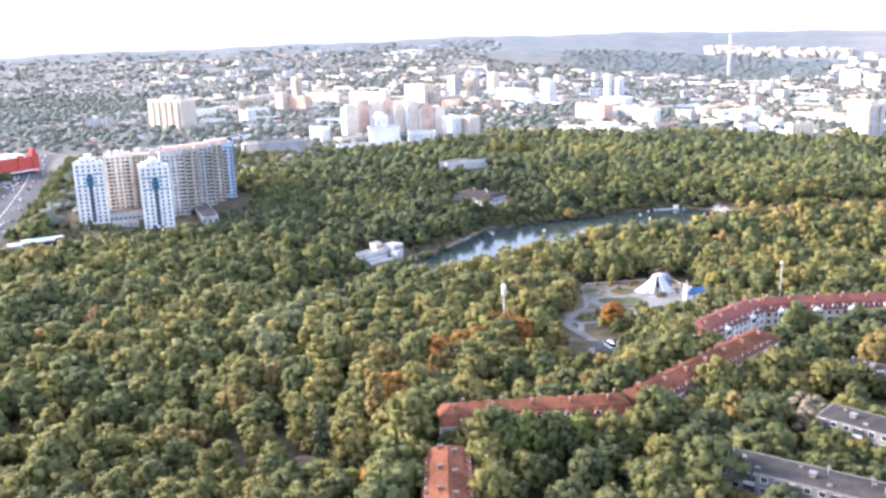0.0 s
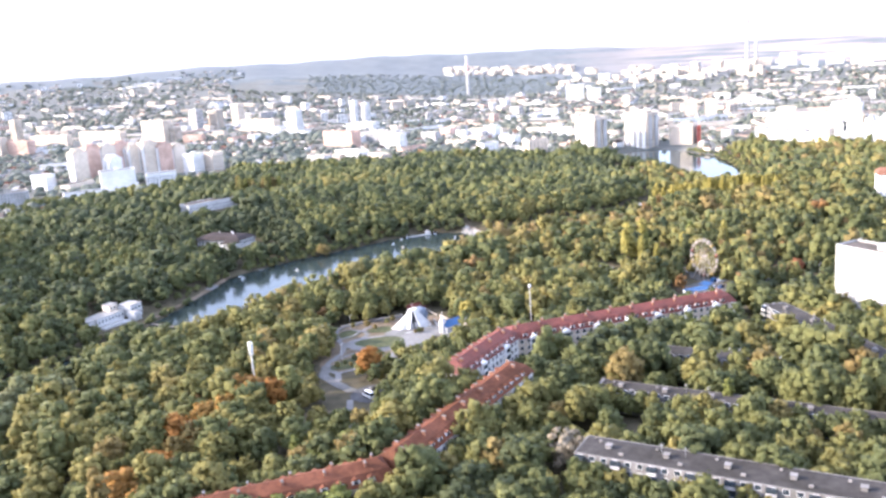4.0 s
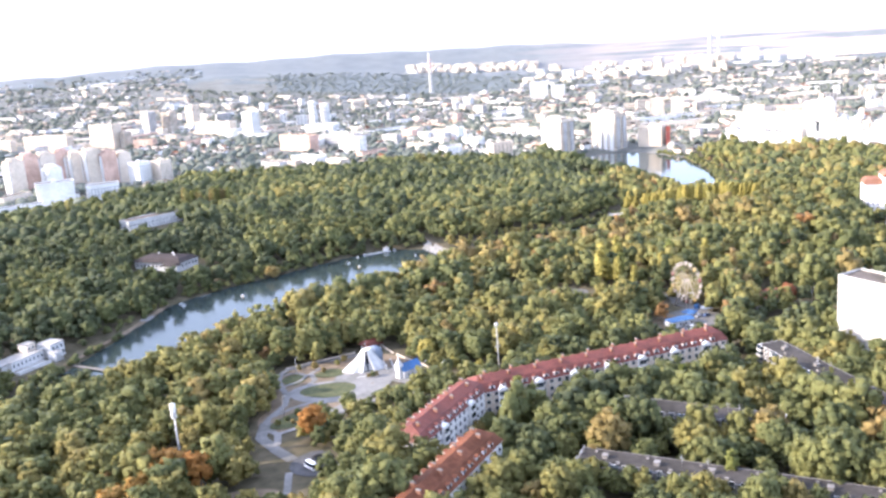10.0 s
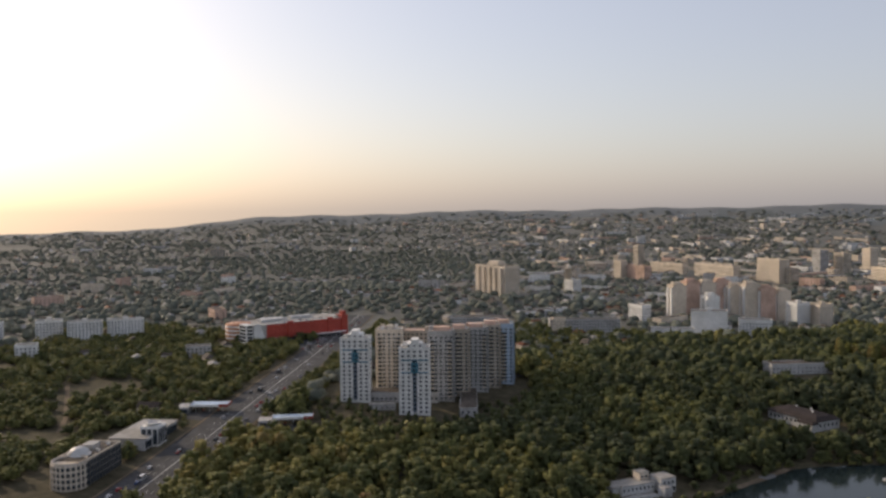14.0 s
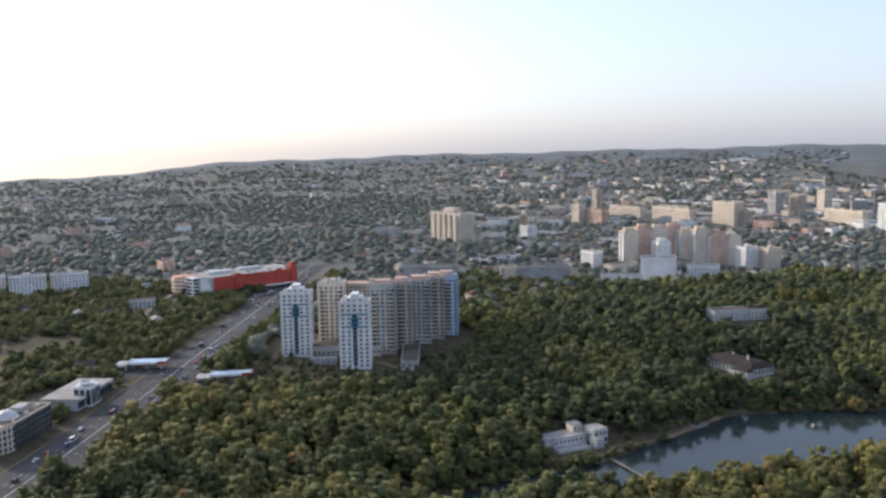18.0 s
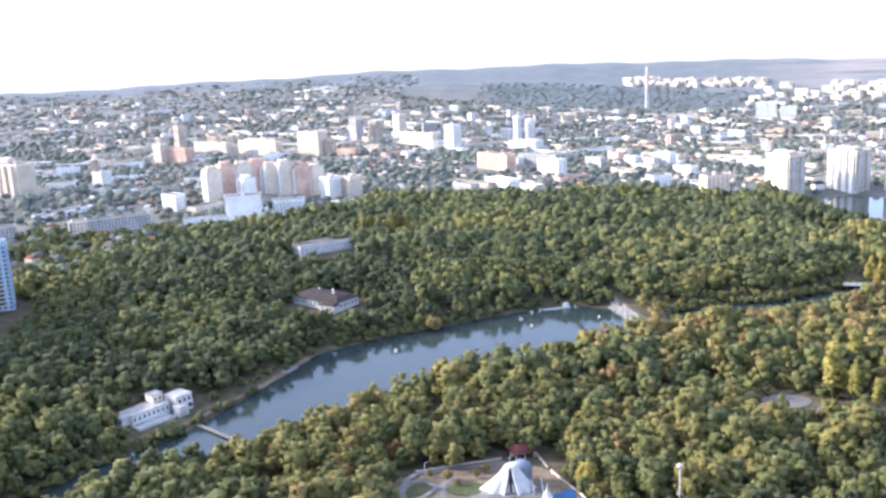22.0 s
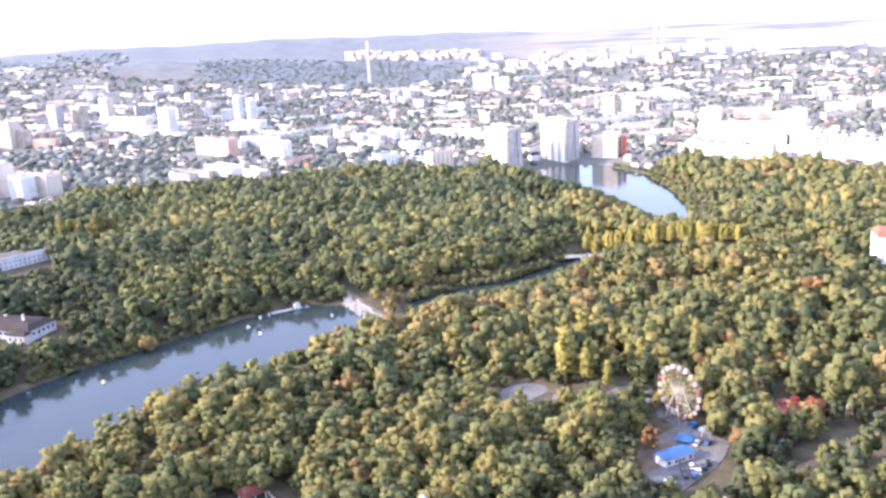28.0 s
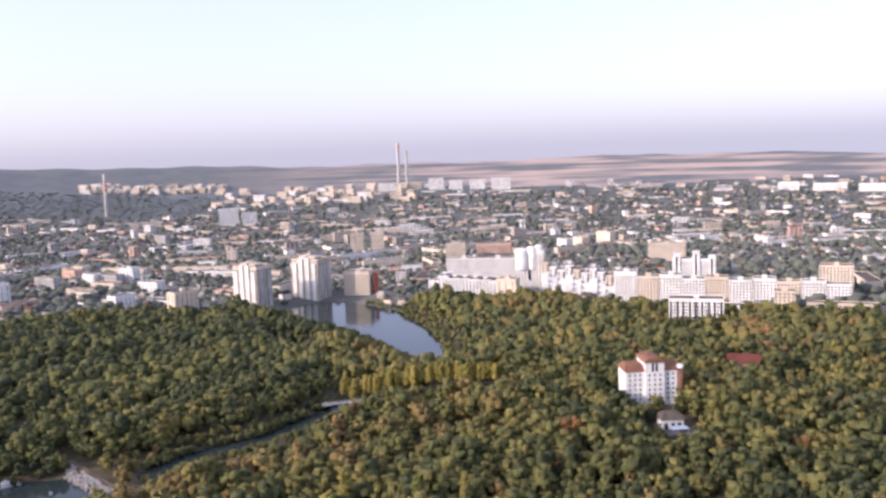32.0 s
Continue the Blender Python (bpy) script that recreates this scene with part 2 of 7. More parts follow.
M_BITUMEN = surface("grey_roof_felt", (0.092, 0.078, 0.066), (0.148, 0.126, 0.106), 2.6, 0.9, grime=0.35)
M_FELT = surface("dark_roof_felt", (0.042, 0.038, 0.035), (0.070, 0.063, 0.057), 2.6, 0.9, grime=0.35)
M_PALEROOF = surface("pale_flat_roof", (0.30, 0.285, 0.265), (0.42, 0.40, 0.37), 3.0, 0.85)
M_MALLRED = surface("red_facade_panel", (0.36, 0.050, 0.034), (0.47, 0.078, 0.052), 3.0, 0.5, grime=0.12)
M_ORANGE = surface("orange_facade_panel", (0.42, 0.19, 0.10), (0.50, 0.25, 0.14), 3.0, 0.6)
M_BLUEROOF = surface("blue_roof_sheet", (0.028, 0.085, 0.21), (0.045, 0.125, 0.28), 1.5, 0.5)
M_CONCRETE = surface("concrete", (0.36, 0.35, 0.33), (0.50, 0.49, 0.46), 0.8, 0.85)
M_STEEL = surface("painted_steel", (0.42, 0.42, 0.41), (0.56, 0.56, 0.55), 0.5, 0.45)
M_WHEEL = surface("worn_cream_paint", (0.38, 0.32, 0.255), (0.52, 0.45, 0.365), 0.5, 0.55)
M_FRAME = surface("window_frame", (0.62, 0.62, 0.60), (0.78, 0.77, 0.75), 0.5, 0.6, grime=0.1)
# Near-black, for flat sheets that stand in for the dark inside openings.
M_DARK = surface("dark_opening", (0.015, 0.016, 0.018), (0.035, 0.036, 0.04), 0.6, 0.6)
M_CHIMNEY = surface("banded_red_paint", (0.45, 0.10, 0.07), (0.58, 0.16, 0.11), 6.0, 0.8)
M_TIMBER = surface("weathered_timber", (0.16, 0.145, 0.125), (0.27, 0.245, 0.21), 0.5, 0.85)
M_YELLOW = surface("yellow_paint", (0.52, 0.34, 0.08), (0.62, 0.44, 0.13), 0.6, 0.5)
M_REDPAINT = surface("red_paint", (0.25, 0.05, 0.036), (0.34, 0.08, 0.055), 0.6, 0.5)
M_TYRE = surface("rubber", (0.02, 0.02, 0.02), (0.035, 0.035, 0.035), 0.1, 0.8)
M_GLASS = glassy("window_glass", (0.035, 0.045, 0.055))
M_CARGLASS = glassy("car_glass", (0.02, 0.025, 0.03), 0.06)
CAR_PAINTS = [glassy("car_paint_white", (0.75, 0.75, 0.74), 0.25), glassy("car_paint_black", (0.02, 0.02, 0.022), 0.2), glassy("car_paint_silver", (0.42, 0.43, 0.44), 0.25),
              glassy("car_paint_red", (0.35, 0.03, 0.025), 0.25), glassy("car_paint_blue", (0.04, 0.08, 0.2), 0.25)]

M_WATER = bpy.data.materials.new("lake_water")
M_WATER.use_nodes = True
wn, wl = M_WATER.node_tree.nodes, M_WATER.node_tree.links
wb = wn["Principled BSDF"]
wb.inputs["Base Color"].default_value = (0.026, 0.037, 0.036, 1)
wb.inputs["Roughness"].default_value = 0.1
wb.inputs["Specular IOR Level"].default_value = 0.38
wb.inputs["IOR"].default_value = 1.333
wp, ripple, swell, rise = wn.new("ShaderNodeNewGeometry"), wn.new("ShaderNodeTexNoise"), wn.new("ShaderNodeTexNoise"), wn.new("ShaderNodeBump")
ripple.inputs["Scale"].default_value, swell.inputs["Scale"].default_value = 0.9, 0.035
rise.inputs["Strength"].default_value, rise.inputs["Distance"].default_value = 0.25, 0.04
patchy = wn.new("ShaderNodeMath")
patchy.operation = "MULTIPLY"
for tex in (ripple, swell):
    wl.new(wp.outputs["Position"], tex.inputs["Vector"])
wl.new(ripple.outputs["Fac"], patchy.inputs[0])
wl.new(swell.outputs["Fac"], patchy.inputs[1])
wl.new(patchy.outputs[0], rise.inputs["Height"])
wl.new(rise.outputs[0], wb.inputs["Normal"])

HILLS = [(0, 200, 200, 0.0), (150, 330, 170, 8.0), (-200, 420, 200, -0.9), (-50, 620, 170, -10.3), (130, 560, 150, -2.6), (40, 870, 170, 6.5), (-100, 1080, 200, 0.9), (-210, 700, 150, 4.5), (-450, 850, 220, 5.3), (-420, 1330, 250, 11.7), (-720, 1000, 260, 11.2), (-600, 480, 250, 7.4), (300, 430, 140, -9.1), (480, 510, 140, 12.6), (640, 600, 170, 2.8), (850, 850, 200, 2.3), (960, 1100, 220, -0.4), (730, 1300, 220, -26.4), (400, 760, 170, -6.8), (550, 930, 170, -2.6), (220, 1500, 250, 0.9), (450, 1200, 200, -1.2), (0, -350, 400, 10.7), (650, 80, 300, 4.9), (-232, 660, 110, 4.0), (-430, 1340, 150, 8.0), (860, 800, 110, -7.0)]
RIM_WAY = [-180, -75, -50, -44, -37, -30, -22, -10, 0, 10, 20, 30, 40, 52, 58, 66, 90, 180]
RIM_TOP = [60, 48, 50, 55, 115, 130, 142, 148, 158, 152, 136, 106, 98, 104, 97, 74, 70, 60]

# Where the water lies: centre line points with the half width there, and the water's level.
LAKES = [
    (-4.0, [(-72, 476, 12), (-45, 505, 17), (-13, 527, 22), (17, 563, 29), (42, 591, 38), (66, 620, 45), (94, 636, 44), (142, 655, 43), (184, 671, 43), (197, 676, 36)]),
    (-4.5, [(264, 675, 9), (300, 682, 12), (335, 680, 10), (380, 696, 9), (432, 718, 8)]),
    (-6.0, [(532, 768, 13), (560, 830, 25), (583, 898, 34), (597, 980, 49), (600, 1042, 45)]),
]


def smooth(a, b, v):
    u = min(1.0, max(0.0, (v - a) / (b - a)))
    return u * u * (3 - 2 * u)


def shore(x, y):
    """How far (x, y) lies outside the nearest water, negative on it, and that water's level."""
    best, level = 1e9, 0.0
    for z, line in LAKES:
        for (ax, ay, aw), (bx, by, bw) in zip(line, line[1:]):
            dx, dy = bx - ax, by - ay
            u = min(1.0, max(0.0, ((x - ax) * dx + (y - ay) * dy) / (dx * dx + dy * dy)))
            d = math.hypot(x - ax - u * dx, y - ay - u * dy) - (aw + u * (bw - aw))
            if d < best:
                best, level = d, z
    return best, level


def upland(x, y):
    """The height of the land without the lakes: low hills near by, a wide valley, and a rim of hills at the horizon."""
    r = math.hypot(x - 60, y - 150)
    az = math.degrees(math.atan2(x - 60, y - 150))
    near = 5.0 + sum(h * math.exp(-((x - a) ** 2 + (y - b) ** 2) / (2 * s * s)) for a, b, s, h in HILLS)
    east = smooth(-10, 28, az) if az < 120 else 1 - smooth(120, 178, az)
    low = 14.0 * (1 - east) - 40.0 * east
    z = low + (near - low) * (1 - smooth(1050, 2300, r))
    top = np.interp(az, RIM_WAY, RIM_TOP) + 4 * math.sin(az * 0.53 + 1) + 3 * math.sin(az * 1.7)
    steep = smooth(4, 24, az)
    z += (top - z) * ((0.62 - 0.32 * steep) * smooth(2200 + 800 * steep, 4500, r) + (0.38 + 0.32 * steep) * smooth(4250, 4800, r))
    return z


def ground(x, y):
    z = upland(x, y)
    d, level = shore(x, y)
    if d < 60:
        bank = level + 0.7 + max(0.0, d) * 0.12
        z = z if d > 60 else bank + (max(z, bank) - bank) * smooth(0, 60, d)
        if d < 2.5:
            z = z - 4.0 * smooth(2.5, -5.0, d) if d > -5 else level - 3.3
    return z


# ---- the land ----
def bridge_mesh(name, verts, faces, materials, smooth_shade=False):
    me = bpy.data.meshes.new(name)
    me.from_pydata(verts, [], faces)
    for m in materials:
        me.materials.append(m)
    if smooth_shade:
        me.polygons.foreach_set("use_smooth", [True] * len(me.polygons))
    me.update()
    return me


def build_ground():
    """One sheet out to the horizon, finer near by and ahead."""
    rings = [1.0] + [40.0 + 7.0 * k for k in range(0, 168)]
    while rings[-1] < 4820:
        rings.append(min(4820, rings[-1] * 1.028))
    ways = [-80 + 0.55 * k for k in range(256)]
    while ways[-1] < 272:
        ways.append(ways[-1] + 6)
    verts, faces, kinds = [], [], []
    for r in rings:
        for a in ways:
            x, y = 60 + r * math.sin(radians(a)), 150 + r * math.cos(radians(a))
            verts.append((x, y, ground(x, y)))
    n = len(ways)
    for i in range(len(rings) - 1):
        for j in range(n):
            k = (j + 1) % n
            faces.append((i * n + j, i * n + k, (i + 1) * n + k, (i + 1) * n + j))
            x, y = verts[i * n + j][:2]
            kind = 0
            edge = 4 * noise.noise(Vector((x * 0.004, y * 0.004, 6.0)))
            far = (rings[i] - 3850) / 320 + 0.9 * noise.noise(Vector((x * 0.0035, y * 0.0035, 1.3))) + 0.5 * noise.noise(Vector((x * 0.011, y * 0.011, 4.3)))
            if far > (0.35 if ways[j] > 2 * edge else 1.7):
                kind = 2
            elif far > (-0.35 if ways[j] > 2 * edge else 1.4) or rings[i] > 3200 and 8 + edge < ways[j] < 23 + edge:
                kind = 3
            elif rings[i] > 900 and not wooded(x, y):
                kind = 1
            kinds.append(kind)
    ob = new("ground", bridge_mesh("ground", verts, faces, [M_SOIL, M_TOWN, M_FIELD, M_HAZEDWOOD], True))
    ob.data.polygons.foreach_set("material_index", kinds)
    tagged(ob, "rolling grassy land with bare soil, town ground and stubble fields", "ground", kind="structure")


def build_water():
    for z, line in LAKES:
        pts = [(x, y, w) for x, y, w in line]
        x0, x1 = min(x - w for x, y, w in pts) - 6, max(x + w for x, y, w in pts) + 6
        y0, y1 = min(y - w for x, y, w in pts) - 6, max(y + w for x, y, w in pts) + 6
        me = bridge_mesh("water", [(x0, y0, z), (x1, y0, z), (x1, y1, z), (x0, y1, z)], [(0, 1, 2, 3)], [M_WATER])
        tagged(new("water", me), "calm dark blue lake water with faint ripples", "lake", kind="structure")


# Roads, paths and squares: strips laid over the land along a line, as wide as given.
def strip(name, line, width, material, label, category, lift=0.22, step=6.0, kind="structure"):
    pts = []
    for (ax, ay), (bx, by) in zip(line, line[1:]):
        n = max(1, int(math.hypot(bx - ax, by - ay) / step))
        pts += [(ax + (bx - ax) * k / n, ay + (by - ay) * k / n) for k in range(n)]
    pts.append(line[-1])
    verts, faces = [], []
    cross = max(2, int(width / step) + 1)
    for i, (x, y) in enumerate(pts):
        (ax, ay), (bx, by) = pts[max(0, i - 1)], pts[min(len(pts) - 1, i + 1)]
        s = math.hypot(bx - ax, by - ay)
        nx, ny = -(by - ay) / s, (bx - ax) / s
        for k in range(cross + 1):
            u = (k / cross - 0.5) * width
            px, py = x + nx * u, y + ny * u
            verts.append((px, py, ground(px, py) + lift))
    m = cross + 1
    for i in range(len(pts) - 1):
        for k in range(cross):
            faces.append((i * m + k + 1, i * m + k, (i + 1) * m + k, (i + 1) * m + k + 1))
    ob = new(name, bridge_mesh(name, verts, faces, [material], True))
    return tagged(ob, label, category, kind=kind)


def oval(name, x, y, rx, ry, turn, material, label, category, lift=0.3, kind="structure"):
    verts, faces = [(x, y, ground(x, y) + lift)], []
    c, s = math.cos(radians(turn)), math.sin(radians(turn))
    rings, n = 4, 36
    for i in range(1, rings + 1):
        for k in range(n):
            a = 2 * math.pi * k / n
            w = (1 + 0.05 * math.sin(3 * a + x)) * i / rings
            u, v = rx * w * math.cos(a), ry * w * math.sin(a)
            px, py = x + c * u - s * v, y + s * u + c * v
            verts.append((px, py, ground(px, py) + lift))
    for k in range(n):
        faces.append((0, 1 + k, 1 + (k + 1) % n))
    for i in range(rings - 1):
        a, b = 1 + i * n, 1 + (i + 1) * n
        for k in range(n):
            faces.append((a + k, b + k, b + (k + 1) % n, a + (k + 1) % n))
    ob = new(name, bridge_mesh(name, verts, faces, [material], True))
    return tagged(ob, label, category, kind=kind)


# ---- which land carries trees ----
def road_x(y):
    return -255 - (y - 374) * 0.312


CLEAR = [  # open spots in the woods: x, y, half length, half width, turn
    (27, 374, 5, 11, 0),     (104, 430, 33, 31, 20), (70, 397, 22, 13, 50), (66, 350, 16, 17, 0), (118, 464, 22, 13, 0), (84, 458, 14, 16, 0), (152, 408, 20, 8, 0), (271, 421, 17, 13, 20), (266, 407, 17, 10, 0), (287, 444, 10, 13, 0),
    (253, 506, 15, 15, 0), (281, 496, 13, 10, -20), (290, 482, 14, 8, -30), (332, 430, 11, 10, 0), (-41, 563, 24, 15, 48), (32, 731, 27, 24, 5), (40, 706, 24, 18, 5), (25, 872, 33, 20, 15), (-224, 666, 46, 42, 25),
    (-186, 725, 22, 46, 8), (502, 522, 22, 17, 40), (474, 485, 12, 12, 0), (463, 470, 9, 9, 0), (600, 521, 19, 13, 40), (-268, 566, 26, 19, 20), (286, 395, 20, 4, 5), (338, 403, 12, 3, 8),
    (738, 654, 32, 16, 30), (726, 644, 30, 17, -56), (-150, 1040, 40, 12, 10), (-46, 246, 6, 9, 10), (45, 334, 12, 10, 0), (430, 700, 18, 7, 15), (241, 635, 8, 12, 0),
]
HOUSED = [  # built-up strips: from, to, half width
    (0, 232, 0, 176, 7.5), (-2, 251, 60, 255, 7.5), (57, 255, 124, 315, 7.5), (100, 330, 138, 364, 7.5), (138, 364, 252, 367, 7.5), (68, 216, 130, 172, 6), (112, 242, 172, 182, 6),
    (146, 299, 216, 232, 5.5), (178, 327, 220, 286, 6.5), (261, 348, 253, 268, 6.5), (294, 342, 330, 290, 9), (-30, 553, 14, 622, 2.5),
    (62, 405, 50, 370, 5), (64, 372, 62, 318, 5), (233, 719, 238, 645, 5), (416, 722, 478, 626, 5), (384, 706, 470, 668, 4), (292, 398, 420, 420, 0.5), (476, 492, 460, 462, 2.5), (250, 392, 300, 397, 1),
]


def segment(x, y, ax, ay, bx, by):
    dx, dy = bx - ax, by - ay
    u = min(1.0, max(0.0, ((x - ax) * dx + (y - ay) * dy) / (dx * dx + dy * dy)))
    return math.hypot(x - ax - u * dx, y - ay - u * dy)


def kept_clear(x, y, room=2.0):
    for cx, cy, rx, ry, turn in CLEAR:
        if abs(x - cx) < 70 and abs(y - cy) < 70:
            c, s = math.cos(radians(turn)), math.sin(radians(turn))
            u, v = (x - cx) * c + (y - cy) * s, -(x - cx) * s + (y - cy) * c
            if (u / (rx + room)) ** 2 + (v / (ry + room)) ** 2 < 1:
                return True
    return any(segment(x, y, a, b, c, d) < w + room for a, b, c, d, w in HOUSED)


EDGE_X = [-320, -240, -200, -138, -92, -16, 80, 180, 250, 320, 450, 512, 548, 645, 708, 772, 800, 900]
EDGE_Y = [560, 700, 790, 940, 1012, 1070, 1185, 1165, 1165, 1190, 1170, 1095, 1050, 985, 985, 905, 640, 480]


def wooded(x, y):
    """Whether (x, y) lies in the park's woods or among the trees round the near houses."""
    if x < road_x(y) + 20:
        return False
    return x < 900 and y < np.interp(x, EDGE_X, EDGE_Y)


# ---- building blocks ----
def part(name, bm, material, parent, label="", at=None):
    """Links a bmesh as one mesh object under a thing or a part."""
    me = bpy.data.meshes.new(name)
    bm.to_mesh(me)
    bm.free()
    for m in (material if isinstance(material, (list, tuple)) else [material]):
        me.materials.append(m)
    return place(name, me, parent, at, label)


def place(name, me, parent, at=None, label=""):
    ob = new(name, me)
    ob.parent = parent
    if at is not None:
        ob.matrix_basis = at
    if label:
        ob["label"] = label
    return ob


def thing(name, m, label, category, group=""):
    ob = new(name)
    ob.empty_display_size = 0.5
    ob.matrix_basis = m
    return tagged(ob, label, category, group)


def box(bm, x0, x1, y0, y1, z0, z1, mat=0):
    v = [bm.verts.new(p) for p in ((x0, y0, z0), (x1, y0, z0), (x1, y1, z0), (x0, y1, z0), (x0, y0, z1), (x1, y0, z1), (x1, y1, z1), (x0, y1, z1))]
    for q in ((3, 2, 1, 0), (4, 5, 6, 7), (0, 1, 5, 4), (1, 2, 6, 5), (2, 3, 7, 6), (3, 0, 4, 7)):
        f = bm.faces.new([v[k] for k in q])
        f.material_index = mat
    return bm


def boxed(*args):
    return box(bmesh.new(), *args)


def tube(bm, a, b, r0, r1=None, n=8, mat=0, caps=True):
    """A round bar from a to b, tapering from r0 to r1."""
    r1 = r0 if r1 is None else r1
    a, b = Vector(a), Vector(b)
    q = (b - a).to_track_quat("Z", "Y")
    rings = []
    for p, r in ((a, r0), (b, r1)):
        rings.append([bm.verts.new(p + q @ Vector((r * math.cos(2 * math.pi * k / n), r * math.sin(2 * math.pi * k / n), 0))) for k in range(n)])
    for k in range(n):
        f = bm.faces.new((rings[0][k], rings[0][(k + 1) % n], rings[1][(k + 1) % n], rings[1][k]))
        f.material_index = mat
        f.smooth = n > 6
    if caps:
        bm.faces.new(rings[0][::-1]).material_index = mat
        bm.faces.new(rings[1]).material_index = mat
    return bm


def turned(bm, profile, n=16, mat=0, cx=0.0, cy=0.0):
    """A body of revolution about the upright through (cx, cy), from (radius, height) pairs."""
    rings = [[bm.verts.new((cx + r * math.cos(2 * math.pi * k / n), cy + r * math.sin(2 * math.pi * k / n), z)) for k in range(n)] for r, z in profile]
    for a, b in zip(rings, rings[1:]):
        for k in range(n):
            f = bm.faces.new((a[k], a[(k + 1) % n], b[(k + 1) % n], b[k]))
            f.material_index, f.smooth = mat, True
    if profile[-1][0] > 0.001:
        bm.faces.new(rings[-1]).material_index = mat
    return bm


SHARED = {}


def shared(key, make, materials):
    """One mesh for all alike pieces."""
    if key not in SHARED:
        bm = make()
        me = bpy.data.meshes.new(key if isinstance(key, str) else key[0])
        bm.to_mesh(me)
        bm.free()
        for m in materials:
            me.materials.append(m)
        SHARED[key] = me
    return SHARED[key]


def window_mesh(w, h, frame=None):
    """A window that looks towards -y: a frame proud of the wall, two panes set back in it."""
    def make():
        bm = bmesh.new()
        t, r = 0.09, 0.07
        loops = [[bm.verts.new((u * (w / 2 - k), y, z)) for u, z in ((-1, k), (1, k), (1, h - k), (-1, h - k))] for k, y in ((0, 0.05), (0, -0.1), (t, -0.1), (t + 0.01, -0.1 + r))]
        for a, b in zip(loops, loops[1:]):
            for q in range(4):
                bm.faces.new((a[q], a[(q + 1) % 4], b[(q + 1) % 4], b[q]))
        bm.faces.new(loops[-1]).material_index = 1
        return bm
    return shared(("window", w, h, (frame or M_FRAME).name), make, [frame or M_FRAME, M_GLASS])


FACES = {"south": 0, "east": 90, "north": 180, "west": 270}


def face_pose(side, w, d, u, z):
    """A pose on one side of a w x d body, u along it, looking outwards."""
    half = d / 2 if side in ("south", "north") else w / 2
    return pose(0, 0, 0, 0, 0, FACES[side]) @ pose(u, -half, z)


def windows(root, w, d, floors, storey, bays, sides, first=1.0, ww=1.4, wh=1.5, frame=None, skip=0.0, rng=None):
    """A window for each bay and storey, each an object of its own on one mesh."""
    me = window_mesh(ww, wh, frame)
    for side in sides:
        length = w if side in ("south", "north") else d
        n = bays if side in ("south", "north") else max(1, round(bays * d / w))
        for f in range(floors):
            for k in range(n):
                if skip and rng.random() < skip:
                    continue
                place("window", me, root, face_pose(side, w, d, -length / 2 + (k + 0.5) * length / n, first + f * storey))


def window_rows(root, w, d, floors, storey, sides, first=1.0, pitch=3.2, ww=1.5, wh=1.5):
    """For buildings far off, where single windows cannot be told apart: all of them as one part."""
    def make():
        bm = bmesh.new()
        for side in sides:
            length = w if side in ("south", "north") else d
            n = max(1, int(length / pitch))
            for f in range(floors):
                for k in range(n):
                    m = face_pose(side, w, d, -length / 2 + (k + 0.5) * length / n, first + f * storey)
                    v = [bm.verts.new(m @ Vector(p)) for p in ((-ww / 2, -0.08, 0), (ww / 2, -0.08, 0), (ww / 2, -0.08, wh), (-ww / 2, -0.08, wh))]
                    bm.faces.new(v)
        return bm
    me = shared(("glazing", round(w, 1), round(d, 1), floors, storey, sides, pitch), make, [M_GLASS])
    place("glazing", me, root)["kind"] = "stuff"


def slab_block(x, y, w, d, h, turn, wall, label, category="apartment block", group="", floors=None, storey=3.0, sides=("south", "east", "west"), roof=None, fine=False, bays=None, sunk=3.0,
               name="apartment_block", pitch=3.2, bands=None, parapet=0.9, z=None, balconies=0, pane=(1.4, 1.5)):
    """A flat-roofed block on the land: walls, parapet, roof deck, lift house, windows."""
    z = ground(x, y) if z is None else z
    root = thing(name, pose(x, y, z, 0, 0, turn), label, category, group)
    floors = floors or max(1, int((h - 1) / storey))
    bm = boxed(-w / 2, w / 2, -d / 2, d / 2, -sunk, h)
    part("wall", bm, wall, root)
    bm = bmesh.new()
    for x0, x1, y0, y1 in ((-w / 2 - 0.1, w / 2 + 0.1, -d / 2 - 0.1, -d / 2 + 0.3), (-w / 2 - 0.1, w / 2 + 0.1, d / 2 - 0.3, d / 2 + 0.1),
                           (-w / 2 - 0.1, -w / 2 + 0.3, -d / 2 + 0.3, d / 2 - 0.3), (w / 2 - 0.3, w / 2 + 0.1, -d / 2 + 0.3, d / 2 - 0.3)):
        box(bm, x0, x1, y0, y1, h, h + parapet)
    part("parapet", bm, wall, root)
    deck = part("roof_deck", boxed(-w / 2 + 0.3, w / 2 - 0.3, -d / 2 + 0.3, d / 2 - 0.3, h, h + 0.12), roof or M_BITUMEN, root)
    if h > 18:
        for k in range(max(1, int(w / 30))):
            u = -w / 2 + (k + 0.5) * w / max(1, int(w / 30))
            part("lift_house", boxed(u - 2.5, u + 2.5, -2, 2.4, h + 0.12, h + 3.0), wall, deck)
    if fine:
        windows(root, w, d, floors, storey, bays or int(w / pitch), sides, ww=pane[0], wh=pane[1])
    else:
        window_rows(root, w, d, floors, storey, sides, pitch=pitch)
    for z0, z1, m in bands or ():
        part("band", boxed(-w / 2 - 0.16, w / 2 + 0.16, -d / 2 - 0.16, d / 2 + 0.16, z0, z1), m, root)
    for k in range(balconies):
        u = -w / 2 + (k + 0.5) * w / balconies
